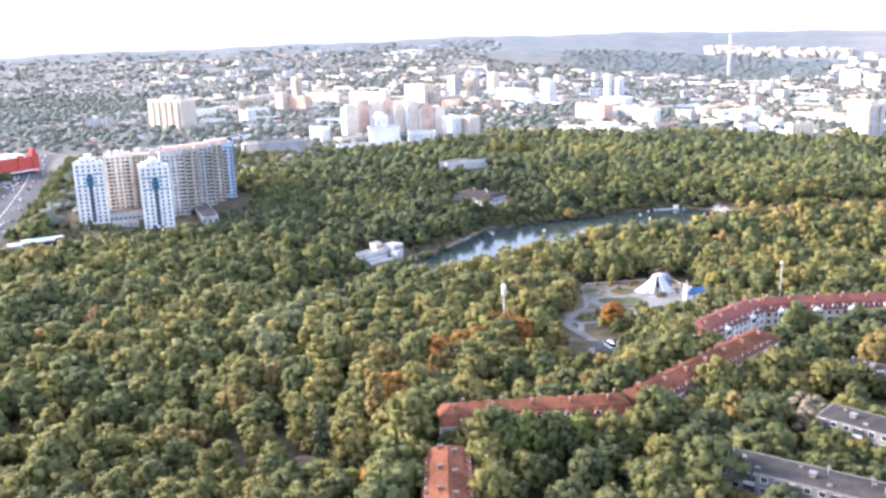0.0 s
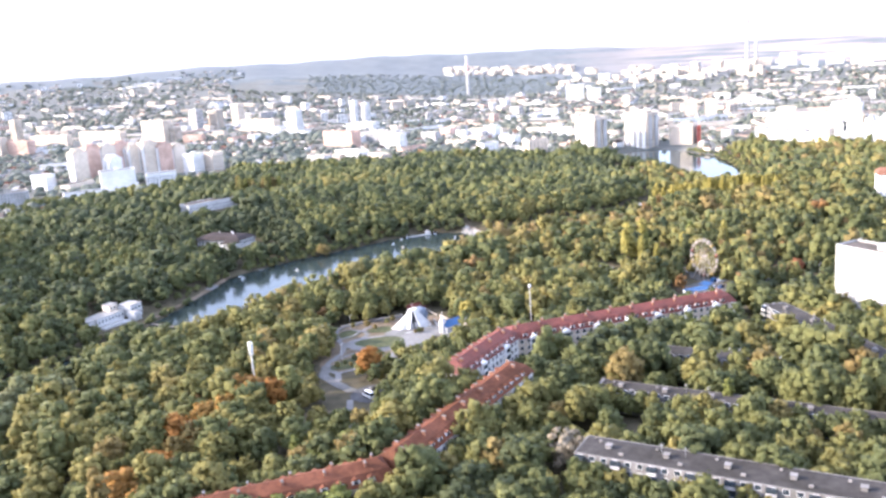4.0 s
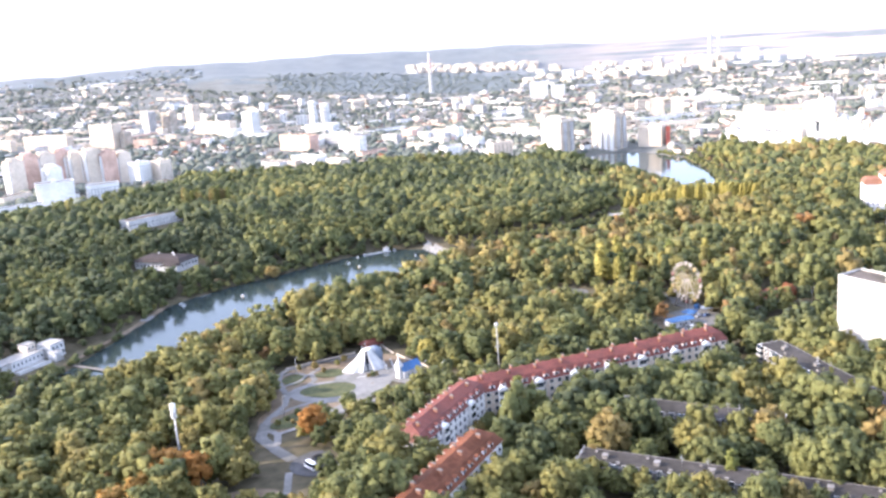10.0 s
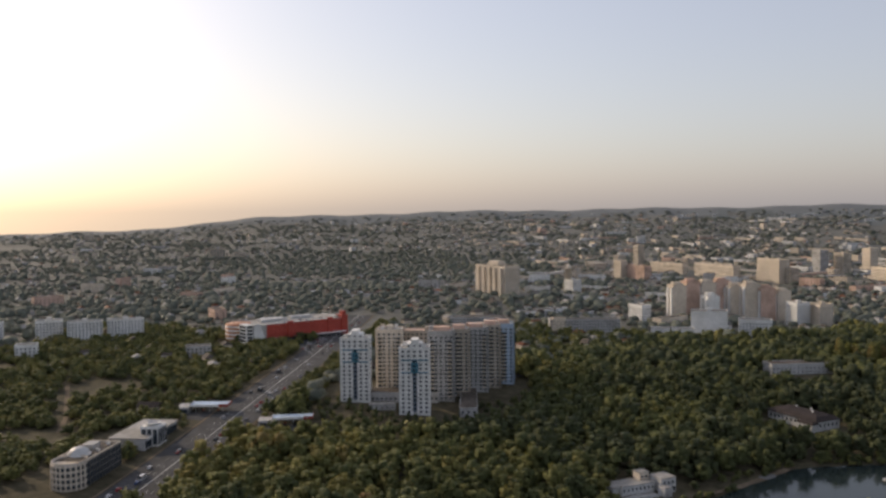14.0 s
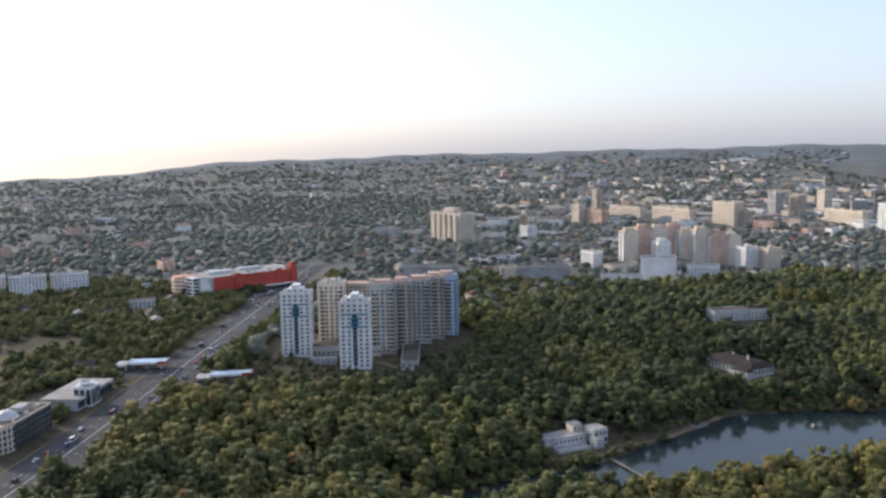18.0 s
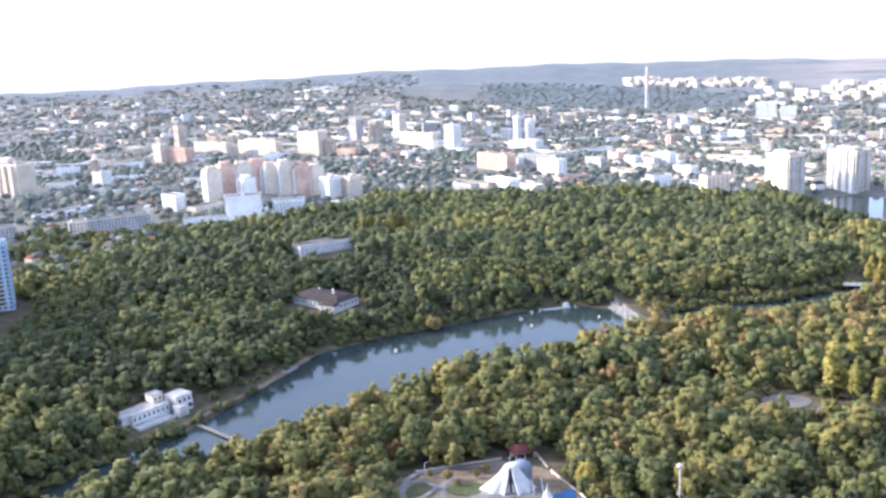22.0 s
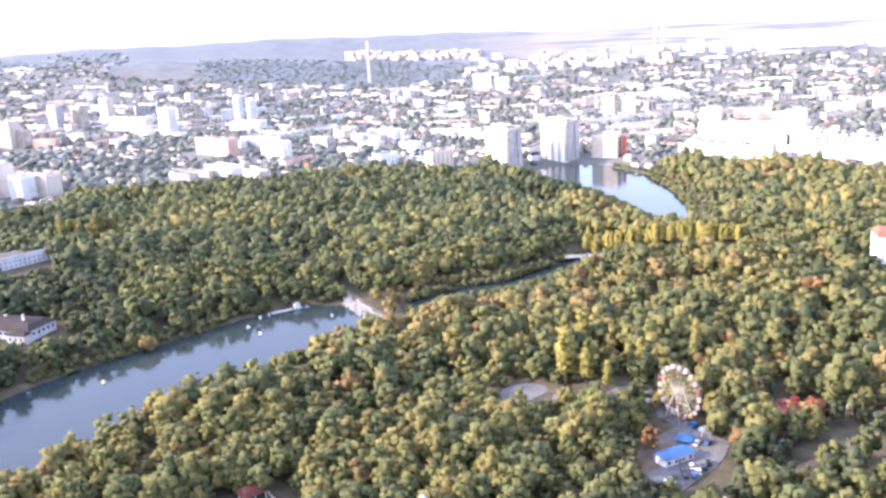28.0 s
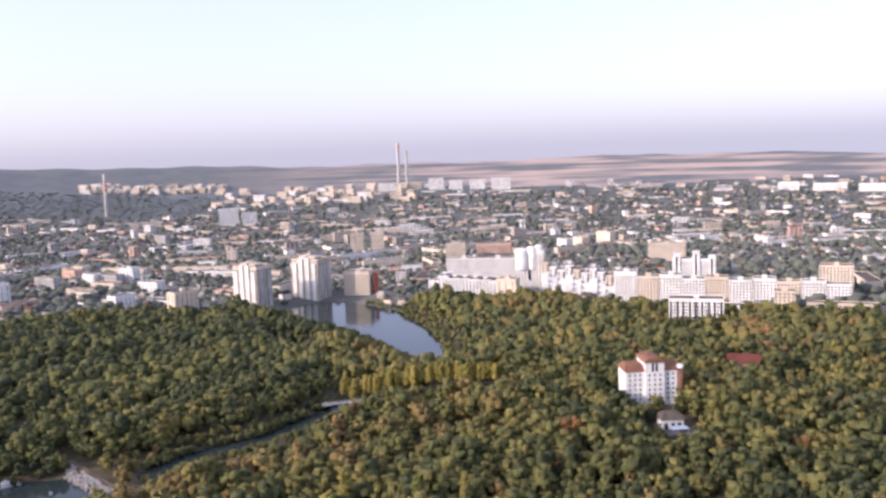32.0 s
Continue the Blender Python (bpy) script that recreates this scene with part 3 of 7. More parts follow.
        for f in range(1, floors):
            part("balcony", boxed(u - 1.6, u + 1.6, -d / 2 - 1.2, -d / 2, f * storey - 0.1, f * storey + 1.0), M_WHITE, root) if f % 2 == 0 else None
    return root


# ---- trees ----
def dome(seed, n, centre, size, ruffle=0.22, floor=-0.5):
    """Corner points and normals of a lumpy rounded body: the four-cornered faces of a ball, n x n to a side, pushed in and out, open below."""
    shift = Vector((seed * 1.7 % 50, seed * 2.3 % 50, seed * 3.1 % 50))

    def at(d):
        swell = 1 + ruffle * noise.noise(d * 1.7 + shift) + ruffle * 0.75 * noise.noise(d * 3.9 + shift)
        return np.array([centre[k] + size[k] * d[k] * swell for k in range(3)])
    corners, normals = [], []
    for axis in range(3):
        for sign in (-1, 1):
            if axis == 2 and sign < 0:
                continue
            for i in range(n):
                for j in range(n):
                    quad = []
                    for u, v in ((i, j), (i + 1, j), (i + 1, j + 1), (i, j + 1)):
                        d = [0.0, 0.0, 0.0]
                        d[axis], d[(axis + 1) % 3], d[(axis + 2) % 3] = sign, math.tan(math.pi / 4 * (2 * u / n - 1)), math.tan(math.pi / 4 * (2 * v / n - 1))
                        d = Vector(d).normalized()
                        d.z = max(d.z, floor)
                        quad.append(d)
                    if sign < 0:
                        quad.reverse()
                    for d in quad:
                        side = d.orthogonal().normalized()
                        over = d.cross(side)
                        p = at(d)
                        w = np.cross(at((d + side * 0.12).normalized()) - p, at((d + over * 0.12).normalized()) - p)
                        corners.append(p)
                        normals.append(w / max(1e-9, np.linalg.norm(w)))
    return np.array(corners), np.array(normals)


def crown_cloud(seed, clumps, size, leaves=0, r=3.6, top=9.5, low=0.8, n=1, ruffle=0.35, leaf=0.6):
    """Corner points (4 to a face) and normals of one crown: an inner body, rounded clumps of leaves of about the given size all over it, and loose sprays."""
    g = np.random.default_rng(seed)
    mid, half, wide = (low + top) / 2, (top - low) / 2, g.uniform(0.84, 1.14)
    reach = np.array([r * wide, r / wide, half])
    bodies = [((0.0, 0.0, mid), tuple(reach * (0.86 if clumps else 1.0)), n + 1 if clumps < 6 else 1)]
    swing = g.uniform(0, 50)
    for k in range(clumps):
        up = 1 - 1.45 * (k + 0.5) / clumps
        a = 2.399963 * k + g.uniform(-0.5, 0.5)
        flat = math.sqrt(max(0.0, 1 - up * up))
        d = Vector((flat * math.cos(a), flat * math.sin(a), up))
        far = 0.92 + ruffle * noise.noise(d * 1.6 + Vector((swing, seed, 0))) + g.uniform(-0.07, 0.07)
        q = size * g.uniform(0.7, 1.3)
        bodies.append(((reach[0] * d.x * far, reach[1] * d.y * far, mid + reach[2] * d.z * far), (q, q, q * g.uniform(0.75, 1.0)), n))
    parts = [dome(seed * 13 + k, m, c, e, 0.3) for k, (c, e, m) in enumerate(bodies)]
    if leaves:
        which = g.integers(0, len(bodies), leaves)
        v = g.normal(size=(leaves, 3))
        v[:, 2] = np.abs(v[:, 2]) * 0.9 - 0.3 * g.random(leaves)
        v /= np.linalg.norm(v, axis=1)[:, None]
        c, e = np.array([b[0] for b in bodies])[which], np.array([b[1] for b in bodies])[which]
        p = c + v * e * g.uniform(0.95, 1.3, leaves)[:, None]
        nrm = v + g.normal(scale=0.5, size=v.shape)
        nrm /= np.linalg.norm(nrm, axis=1)[:, None]
        e1 = np.cross(nrm, g.normal(scale=0.5, size=v.shape) + np.array([0, 0, 1.0]))
        e1 /= np.linalg.norm(e1, axis=1)[:, None]
        e2 = np.cross(nrm, e1)
        s = leaf * g.uniform(0.5, 1.2, leaves)[:, None]
        corners = np.stack([p - e1 * s * 0.40 - e2 * s * 0.30, p + e1 * s * 0.30 - e2 * s * 0.52, p + e1 * s * 0.42 + e2 * s * 0.38, p - e1 * s * 0.22 + e2 * s * 0.56], 1)
        parts.append((corners.reshape(-1, 3), np.repeat(0.55 * v + 0.45 * nrm, 4, axis=0)))
    # the whole crown's roundness shows through that of its clumps
    corners, normals = np.concatenate([q[0] for q in parts]), np.concatenate([q[1] for q in parts])
    whole = (corners - np.array([0, 0, mid])) / reach
    whole /= np.maximum(1e-6, np.linalg.norm(whole, axis=1))[:, None]
    normals = 0.62 * normals + 0.38 * whole
    return corners, normals / np.linalg.norm(normals, axis=1)[:, None]


def quad_mesh(name, corners, normals, tone, materials):
    """A mesh of loose four-cornered leaf clumps, shaded as rounded crowns."""
    me = bpy.data.meshes.new(name)
    n = len(corners)
    me.vertices.add(n)
    me.vertices.foreach_set("co", corners.astype(np.float32).ravel())
    me.loops.add(n)
    me.loops.foreach_set("vertex_index", np.arange(n, dtype=np.int32))
    me.polygons.add(n // 4)
    me.polygons.foreach_set("loop_start", np.arange(0, n, 4, dtype=np.int32))
    me.polygons.foreach_set("loop_total", np.full(n // 4, 4, dtype=np.int32))
    if tone is not None:
        me.attributes.new("tone", "FLOAT", "POINT").data.foreach_set("value", tone.astype(np.float32))
    for m in materials:
        me.materials.append(m)
    me.update()
    me.normals_split_custom_set_from_vertices(normals.astype(np.float32))
    return me


def plant(name, spots, protos, label, category, sink=0.4, leaf=None):
    """Many trees as one mesh: spots of (x, y, z, scale, stretch, tone)."""
    rng = np.random.default_rng(7)
    chunks, bulge, tones = [], [], []
    for x, y, z, s, t, tone in spots:
        q, nq = protos[int(rng.integers(len(protos)))]
        a = rng.uniform(0, 2 * math.pi)
        c, n = math.cos(a) * s, math.sin(a) * s
        out = np.empty_like(q)
        out[:, 0] = q[:, 0] * c - q[:, 1] * n + x
        out[:, 1] = q[:, 0] * n + q[:, 1] * c + y
        out[:, 2] = q[:, 2] * s * t + z - sink
        chunks.append(out)
        out = nq.copy()
        out[:, 0], out[:, 1] = (nq[:, 0] * c - nq[:, 1] * n) / s, (nq[:, 0] * n + nq[:, 1] * c) / s
        bulge.append(out)
        tones.append(np.full(len(q), tone))
    ob = new(name, quad_mesh(name, np.concatenate(chunks), np.concatenate(bulge), np.concatenate(tones), [leaf or M_WOOD]))
    return tagged(ob, label, category, kind="stuff")


def trunk_bm(h, r, seed, limbs=4, spread=2.2):
    g = random.Random(seed)
    bm = bmesh.new()
    tube(bm, (0, 0, -0.5), (g.uniform(-.2, .2), g.uniform(-.2, .2), h * 0.55), r, r * 0.6, 7)
    tube(bm, (0, 0, h * 0.55), (g.uniform(-.4, .4), g.uniform(-.4, .4), h * 0.9), r * 0.6, r * 0.15, 6)
    for k in range(limbs):
        a = 2 * math.pi * k / limbs + g.uniform(-.5, .5)
        z = h * g.uniform(0.3, 0.6)
        tube(bm, (0, 0, z), (spread * math.cos(a), spread * math.sin(a), z + h * 0.25), r * 0.4, r * 0.1, 5)
    return bm


TREE_KINDS = {}


def tree_kind(kind):
    """Meshes of one kind of tree, made once."""
    if kind not in TREE_KINDS:
        broad = kind.startswith("broad")
        seed = sum(ord(c) for c in kind)
        if broad:
            q, bm = crown_cloud(seed, 30, 1.15, 420, 3.5, 11, 1.8, leaf=0.8), trunk_bm(9, 0.26, seed)
        elif kind.startswith("poplar"):
            q, bm = crown_cloud(seed, 34, 0.8, 260, 1.7, 16, 1.2, ruffle=0.2), trunk_bm(15, 0.25, seed, 5, 0.8)
        elif kind.startswith("bare"):
            q, bm = crown_cloud(seed, 22, 0.7, 420, 3.2, 10, 2.2, ruffle=0.5), trunk_bm(9, 0.24, seed, 8, 3.0)
        else:
            q, bm = crown_cloud(seed, 26, 0.9, 260, 2.8, 8.4, 0.8), trunk_bm(7, 0.2, seed)
        me = bpy.data.meshes.new("trunk")
        bm.to_mesh(me)
        bm.free()
        me.materials.append(M_BARK)
        TREE_KINDS[kind] = (me, q)
    return TREE_KINDS[kind]


def tree(x, y, kind, size, leaf, label, group, turn=0.0, stretch=1.0):
    trunk, q = tree_kind(kind)
    key = ("crown", kind, leaf.name)
    if key not in SHARED:
        SHARED[key] = quad_mesh("crown", q[0], q[1], None, [leaf])
    m = pose(x, y, ground(x, y) - 0.2, 0, 0, turn) @ Matrix.Diagonal((size, size, size * stretch, 1))
    root = thing("tree", m, label, "tree", group)
    place("trunk", trunk, root)
    place("crown", SHARED[key], root)
    return root


# ---- the long houses with red roofs ----
def roof_bm(w, d, ridge, eave, over=0.6, hip=3.0, knee=0.55):
    """A hipped mansard roof: steep lower slopes, a flatter top."""
    bm = bmesh.new()
    a, b = w / 2 + over, d / 2 + over
    k1, k2 = a - hip * knee, b * 0.62
    zk = eave + (ridge - eave) * 0.62
    lower = [bm.verts.new(p) for p in ((-a, -b, eave), (a, -b, eave), (a, b, eave), (-a, b, eave))]
    knee_v = [bm.verts.new(p) for p in ((-k1, -k2, zk), (k1, -k2, zk), (k1, k2, zk), (-k1, k2, zk))]
    r0, r1 = bm.verts.new((-a + hip * 1.4, 0, ridge)), bm.verts.new((a - hip * 1.4, 0, ridge))
    for i in range(4):
        j = (i + 1) % 4
        bm.faces.new((lower[i], lower[j], knee_v[j], knee_v[i]))
    bm.faces.new((knee_v[0], knee_v[1], r1, r0))
    bm.faces.new((knee_v[2], knee_v[3], r0, r1))
    bm.faces.new((knee_v[1], knee_v[2], r1))
    bm.faces.new((knee_v[3], knee_v[0], r0))
    bm.faces.new(lower[::-1])
    return bm


def dormer_mesh(roof):
    def make():
        bm = bmesh.new()
        box(bm, -1.05, 1.05, -0.9, 1.2, 0, 1.6, 0)
        box(bm, -0.65, 0.65, -0.98, -0.9, 0.3, 1.35, 1)
        v = [bm.verts.new(p) for p in ((-1.2, -1.05, 1.6), (1.2, -1.05, 1.6), (1.2, 1.3, 1.6), (-1.2, 1.3, 1.6), (0, -1.05, 2.15), (0, 1.3, 2.15))]
        for q in ((0, 1, 4), (2, 3, 5), (1, 2, 5, 4), (3, 0, 4, 5), (3, 2, 1, 0)):
            bm.faces.new([v[k] for k in q]).material_index = 2
        return bm
    return shared(("dormer", roof.name), make, [M_WHITE, M_GLASS, roof])


def chimney_mesh():
    def make():
        bm = bmesh.new()
        box(bm, -0.3, 0.3, -0.7, 0.7, -1.2, 0.7, 0)
        box(bm, -0.38, 0.38, -0.8, 0.8, 0.7, 0.85, 1)
        for y in (-0.4, 0.0, 0.4):
            box(bm, -0.13, 0.13, y - 0.13, y + 0.13, 0.85, 1.05, 1)
        return bm
    return shared("chimney", make, [M_BROWNWALL, M_PANEL])


def balcony_tower(h, roof):
    """A white stair bay with a rounded head and glazed loggias."""
    def make():
        bm = bmesh.new()
        box(bm, -1.8, 1.8, -1.3, 0.3, -1.0, h, 0)
        for f in range(int(h / 3)):
            box(bm, -1.55, 1.55, -1.42, -1.3, f * 3 + 0.9, f * 3 + 2.6, 1)
        n = 8
        front = [bm.verts.new((1.8 * math.cos(math.pi * k / n), -1.42, h + 1.0 * math.sin(math.pi * k / n))) for k in range(n + 1)]
        back = [bm.verts.new((1.8 * math.cos(math.pi * k / n), 0.7, h + 1.0 * math.sin(math.pi * k / n))) for k in range(n + 1)]
        bm.faces.new(front).material_index = 0
        for k in range(n):
            bm.faces.new((front[k], back[k], back[k + 1], front[k + 1])).material_index = 0
        return bm
    return shared(("balcony_tower", h, roof.name), make, [M_WHITE, M_GLASS])


def red_house(ax, ay, bx, by, d, eave, ridge, roof, wall, label, bays_apart=3.3, sides=("south", "north", "east", "west"), towers=0, base=None):
    w, turn = math.hypot(bx - ax, by - ay), math.degrees(math.atan2(by - ay, bx - ax))
    x, y = (ax + bx) / 2, (ay + by) / 2
    z = base
    root = thing("long_house", pose(x, y, z, 0, 0, turn), label, "apartment house", "long houses with red roofs")
    part("wall", boxed(-w / 2, w / 2, -d / 2, d / 2, -5, eave), wall, root)
    part("plinth", boxed(-w / 2 - 0.12, w / 2 + 0.12, -d / 2 - 0.12, d / 2 + 0.12, -5, 0.7), M_CONCRETE, root)
    part("cornice", boxed(-w / 2 - 0.4, w / 2 + 0.4, -d / 2 - 0.4, d / 2 + 0.4, eave - 0.35, eave - 0.02), M_WHITE, root)
    top = part("roof", roof_bm(w, d, ridge, eave), roof, root)
    floors = int(eave / 2.95)
    windows(root, w, d, floors, 2.95, int(w / bays_apart), sides, first=1.0, ww=1.7, wh=1.7)
    me, n = dormer_mesh(roof), max(2, int(w / 4.4))
    for side in ("south", "north"):
        for k in range(n):
            u = -w / 2 + (k + 0.5) * w / n
            if abs(u) < w / 2 - 3:
                place("dormer", me, top, face_pose(side, w, d - 2.2, u, eave + 0.5))
    me, n = chimney_mesh(), max(2, int(w / 11))
    for k in range(n):
        u = -w / 2 + (k + 0.5) * w / n
        for v in (-1.9, 1.9):
            place("chimney", me, top, pose(u + v * 0.8, v, ridge - 0.4))
    for k in range(towers):
        u = -w / 2 + (k + 0.7) * w / (towers + 0.4)
        place("balcony_tower", balcony_tower(eave + 0.2, roof), root, face_pose("south", w, d, u, 0))
    # raised seams of the roof sheets
    bm = bmesh.new()
    k2, zk = (d / 2 + 0.6) * 0.62, eave + (ridge - eave) * 0.62
    m = int(w / 1.6)
    for k in range(m):
        u = -w / 2 + 4.5 + k * (w - 9) / m
        for s in (-1, 1):
            tube(bm, (u, s * (d / 2 + 0.6), eave + 0.03), (u, s * k2, zk + 0.03), 0.05, n=3, caps=False)
            tube(bm, (u, s * k2, zk + 0.03), (u, 0, ridge + 0.03), 0.05, n=3, caps=False)
    ob = part("seams", bm, roof, top)
    ob["kind"] = "stuff"
    return root


def build_near_houses():
    rusty = "long pale house with a rusty red tiled roof and dormers"
    red = "long pale house with a dark red metal roof and dormers"
    red_house(0, 180, 0, 226, 13.0, 12.8, 17.4, M_RUSTTILE, M_CREAM, rusty, base=12.5)
    red_house(-2, 250, 58, 254, 12.5, 12.9, 17.6, M_RUSTTILE, M_GREYWALL, rusty, base=12.6)
    red_house(58, 255, 122, 313, 12.0, 12.9, 17.6, M_RUSTTILE, M_WHITE, rusty, base=12.4)
    red_house(101, 331, 137, 364, 12.5, 12.0, 16.6, M_REDTIN, M_WHITE, red, base=9.2, towers=2)
    red_house(136, 364, 250, 367, 12.5, 12.0, 16.8, M_REDTIN, M_CREAM, red, base=8.6, towers=7)


def grey_house(ax, ay, bx, by, d, top, label):
    """A five-storey panel house: flat felt roof, hatches, vents, balconies."""
    w, turn = math.hypot(bx - ax, by - ay), math.degrees(math.atan2(by - ay, bx - ax))
    x, y = (ax + bx) / 2, (ay + by) / 2
    z = ground(x, y)
    h = top - z
    root = slab_block(x, y, w, d, h, turn, M_PANEL, label, "apartment house", "grey panel houses", floors=5, storey=h / 5.0, fine=True, bays=int(w / 3.4), pane=(1.8, 1.6),
                      sides=("south", "east", "west"), name="panel_house", parapet=0.14, sunk=5, z=z, roof=M_FELT)
    g = random.Random(int(x))
    deck = [c for c in root.children if c.name.startswith("roof_deck")][0]
    for k in range(max(2, int(w / 16))):
        u = -w / 2 + (k + 0.5) * w / max(2, int(w / 16))
        bm = boxed(u - 0.8, u + 0.8, -0.9, 0.9, h + 0.12, h + 1.2)
        box(bm, u - 0.95, u + 0.95, -1.05, 1.05, h + 1.2, h + 1.32)
        part("roof_hatch", bm, M_PANEL, deck)
        part("vent", boxed(u + 4, u + 5.2, -d * 0.3, -d * 0.3 + 0.6, h + 0.12, h + 0.8), M_PANEL, deck)
        part("vent", boxed(u - 4, u - 3.2, d * 0.25, d * 0.25 + 0.5, h + 0.12, h + 0.7), M_PANEL, deck)
    for k in range(int(w / 3.4)):
        for f in range(1, 5):
            if k % 3 == 0:
                me = shared("balcony", lambda: box(box(bmesh.new(), -1.4, 1.4, -1.1, 0, 0, 1.0, 0), -1.4, 1.4, -1.0, 0, 1.0, 2.3, 1), [M_GREYWALL, M_GLASS])
                place("balcony", me, root, face_pose("south", w, d, -w / 2 + (k + 0.5) * w / int(w / 3.4), f * h / 5.0 + 0.1))
    for k in range(g.randint(1, 2)):
        u = g.uniform(-w / 3, w / 3)
        bm = tube(bmesh.new(), (u, 2, h), (u, 2, h + 3.2), 0.05)
        for q in range(3):
            tube(bm, (u - 0.7, 2, h + 2.2 + q * 0.4), (u + 0.7, 2, h + 2.2 + q * 0.4), 0.025, n=5)
        part("aerial", bm, M_STEEL, deck)


def build_grey_houses():
    label = "grey five-storey panel house with a flat felt roof"
    grey_house(71, 213.5, 128, 173.5, 11.5, 29.5, label)
    grey_house(113.5, 240, 172, 180, 12.0, 28.5, label)
    grey_house(148, 297, 216, 229, 10.5, 20.5, label)
    grey_house(180, 326, 218, 287, 11.0, 20.5, label)
    grey_house(261, 347, 253, 268, 10.5, 21.5, label)
    # tall block with a blank pale end wall
    z = ground(300, 320)
    root = slab_block(300, 323, 40, 14, 46.0 - z, -80, M_CONCRETE, "tall pale panel block with a blank sunlit side", "apartment block", floors=13, fine=True, bays=12, sides=("east", "north"), sunk=4, z=z)
    for f in range(13):
        part("panel_joint", boxed(-20.05, 20.05, -7.05, 7.05, f * 2.95 + 0.4, f * 2.95 + 0.5), M_PANEL, root)


# ---- chapel square ----
def build_chapel():
    z = ground(115.5, 449)
    root = thing("memorial_chapel", pose(115.5, 450, z, 0, 0, -6) @ Matrix.Diagonal((1.12, 1.12, 1.22, 1)), "white tent-shaped concrete memorial chapel with a dark open cleft", "chapel")
    # one swept concrete shell: a long low wing to the west, a dark cleft open towards the square
    bm = bmesh.new()
    n, rows, high = 48, 12, 8.8
    outer, inner = [], []
    for i in range(rows):
        u = i / (rows - 1)
        gap = radians(11) * (1 - u) ** 0.6 + radians(6)
        o, q = [], []
        for k in range(n + 1):
            a = -math.pi / 2 + gap + (2 * math.pi - 2 * gap) * k / n
            wing = math.exp(-((a - math.pi * 1.04) / 0.42) ** 2)
            east = math.exp(-((a + 0.25) / 0.5) ** 2)
            reach = 7.3 + 3.0 * wing + 0.9 * east
            flare = (reach - 2.1) * (1 - u) ** 1.25 + 2.1
            fold = 1 + 0.11 * (1 - 0.6 * u) * math.cos(10 * a)
            rise = 0.9 * high * u + 0.5 * math.cos(a) * u
            o.append(bm.verts.new((flare * fold * math.cos(a), flare * fold * 0.85 * math.sin(a), rise)))
            q.append(bm.verts.new(((flare * fold - 0.35) * math.cos(a), (flare * fold - 0.35) * 0.85 * math.sin(a), rise - 0.1)))
        outer.append(o)
        inner.append(q)
    for i in range(rows - 1):
        for k in range(n):
            bm.faces.new((outer[i][k], outer[i][k + 1], outer[i + 1][k + 1], outer[i + 1][k])).smooth = True
            bm.faces.new((inner[i][k + 1], inner[i][k], inner[i + 1][k], inner[i + 1][k + 1])).smooth = True
        for k in (0, n):
            bm.faces.new((outer[i][k], outer[i + 1][k], inner[i + 1][k], inner[i][k]) if k == 0 else (inner[i][k], inner[i + 1][k], outer[i + 1][k], outer[i][k]))
    bm.faces.new(outer[-1])
    part("shell", bm, M_VILLA, root)
    # a flat near-black sheet stands for the dark inside the cleft
    bm = bmesh.new()
    v = [bm.verts.new(p) for p in ((-2.4, -3.2, 0.2), (2.4, -3.2, 0.2), (1.6, -2.0, 4.2), (0.8, -1.2, 7.2), (-0.8, -1.2, 7.2), (-1.6, -2.0, 4.2))]
    bm.faces.new(v)
    part("glazed_cleft", bm, M_DARK, root)
    for s in (-1, 1):
        bm = bmesh.new()
        v = [bm.verts.new(p) for p in ((s * 0.2, -3.6, 0.2), (s * 1.9, -4.6, 0.2), (s * 0.5, -3.2, 3.4), (s * 0.2, -3.3, 0.2), (s * 1.9, -4.3, 0.2))]
        for q in ((0, 1, 2), (4, 3, 2), (1, 4, 2), (3, 0, 2)):
            bm.faces.new([v[k] for k in q])
        part("porch_fold", bm, M_VILLA, root)
    for k in range(5):
        part("step", boxed(-11 + k * 0.8, 2 - k * 0.5, -13.5 + k * 0.9, -12.6 + k * 0.9, -1, 0.3 + k * 0.12), M_CONCRETE, root, at=pose(0, 0, 0, 0, 0, 14))
    part("terrace", turned(bmesh.new(), [(8.6, -3), (8.6, 0.12), (8.3, 0.12), (8.3, 0.34), (0.01, 0.36)], 24, cx=-2.0, cy=-3.0), M_PAVING, root)
    dome = turned(bmesh.new(), [(3.6, 0), (3.6, 4.4), (3.3, 5.6), (2.4, 6.6), (1.2, 7.2), (0.05, 7.4)], 18, cx=4.2, cy=4.6)
    part("rear_dome", dome, M_SLATE, root)
    part("ramp_wall", box(boxed(7.2, 7.6, -6, 4, -1, 1.6), 10.4, 10.8, -6, 4, -1, 1.3), M_CONCRETE, root)
    cross = box(box(bmesh.new(), -0.06, 0.06, -0.06, 0.06, 8.8, 10.8), -0.5, 0.5, -0.05, 0.05, 10.1, 10.25)
    part("cross", cross, M_STEEL, root)
    # small church
    z = ground(130, 428)
    root = thing("small_church", pose(130, 428.5, z, 0, 0, 22), "small white church with a blue gabled roof and a spire", "church")
    part("wall", boxed(-5, 5, -3, 3, -1, 4.2), M_VILLA, root)
    bm = bmesh.new()
    v = [bm.verts.new(p) for p in ((-5.3, -3.5, 4.1), (5.3, -3.5, 4.1), (5.3, 3.5, 4.1), (-5.3, 3.5, 4.1), (-5.3, 0, 6.9), (5.3, 0, 6.9))]
    for q in ((0, 1, 5, 4), (2, 3, 4, 5), (0, 4, 3), (1, 2, 5), (3, 2, 1, 0)):
        bm.faces.new([v[k] for k in q])
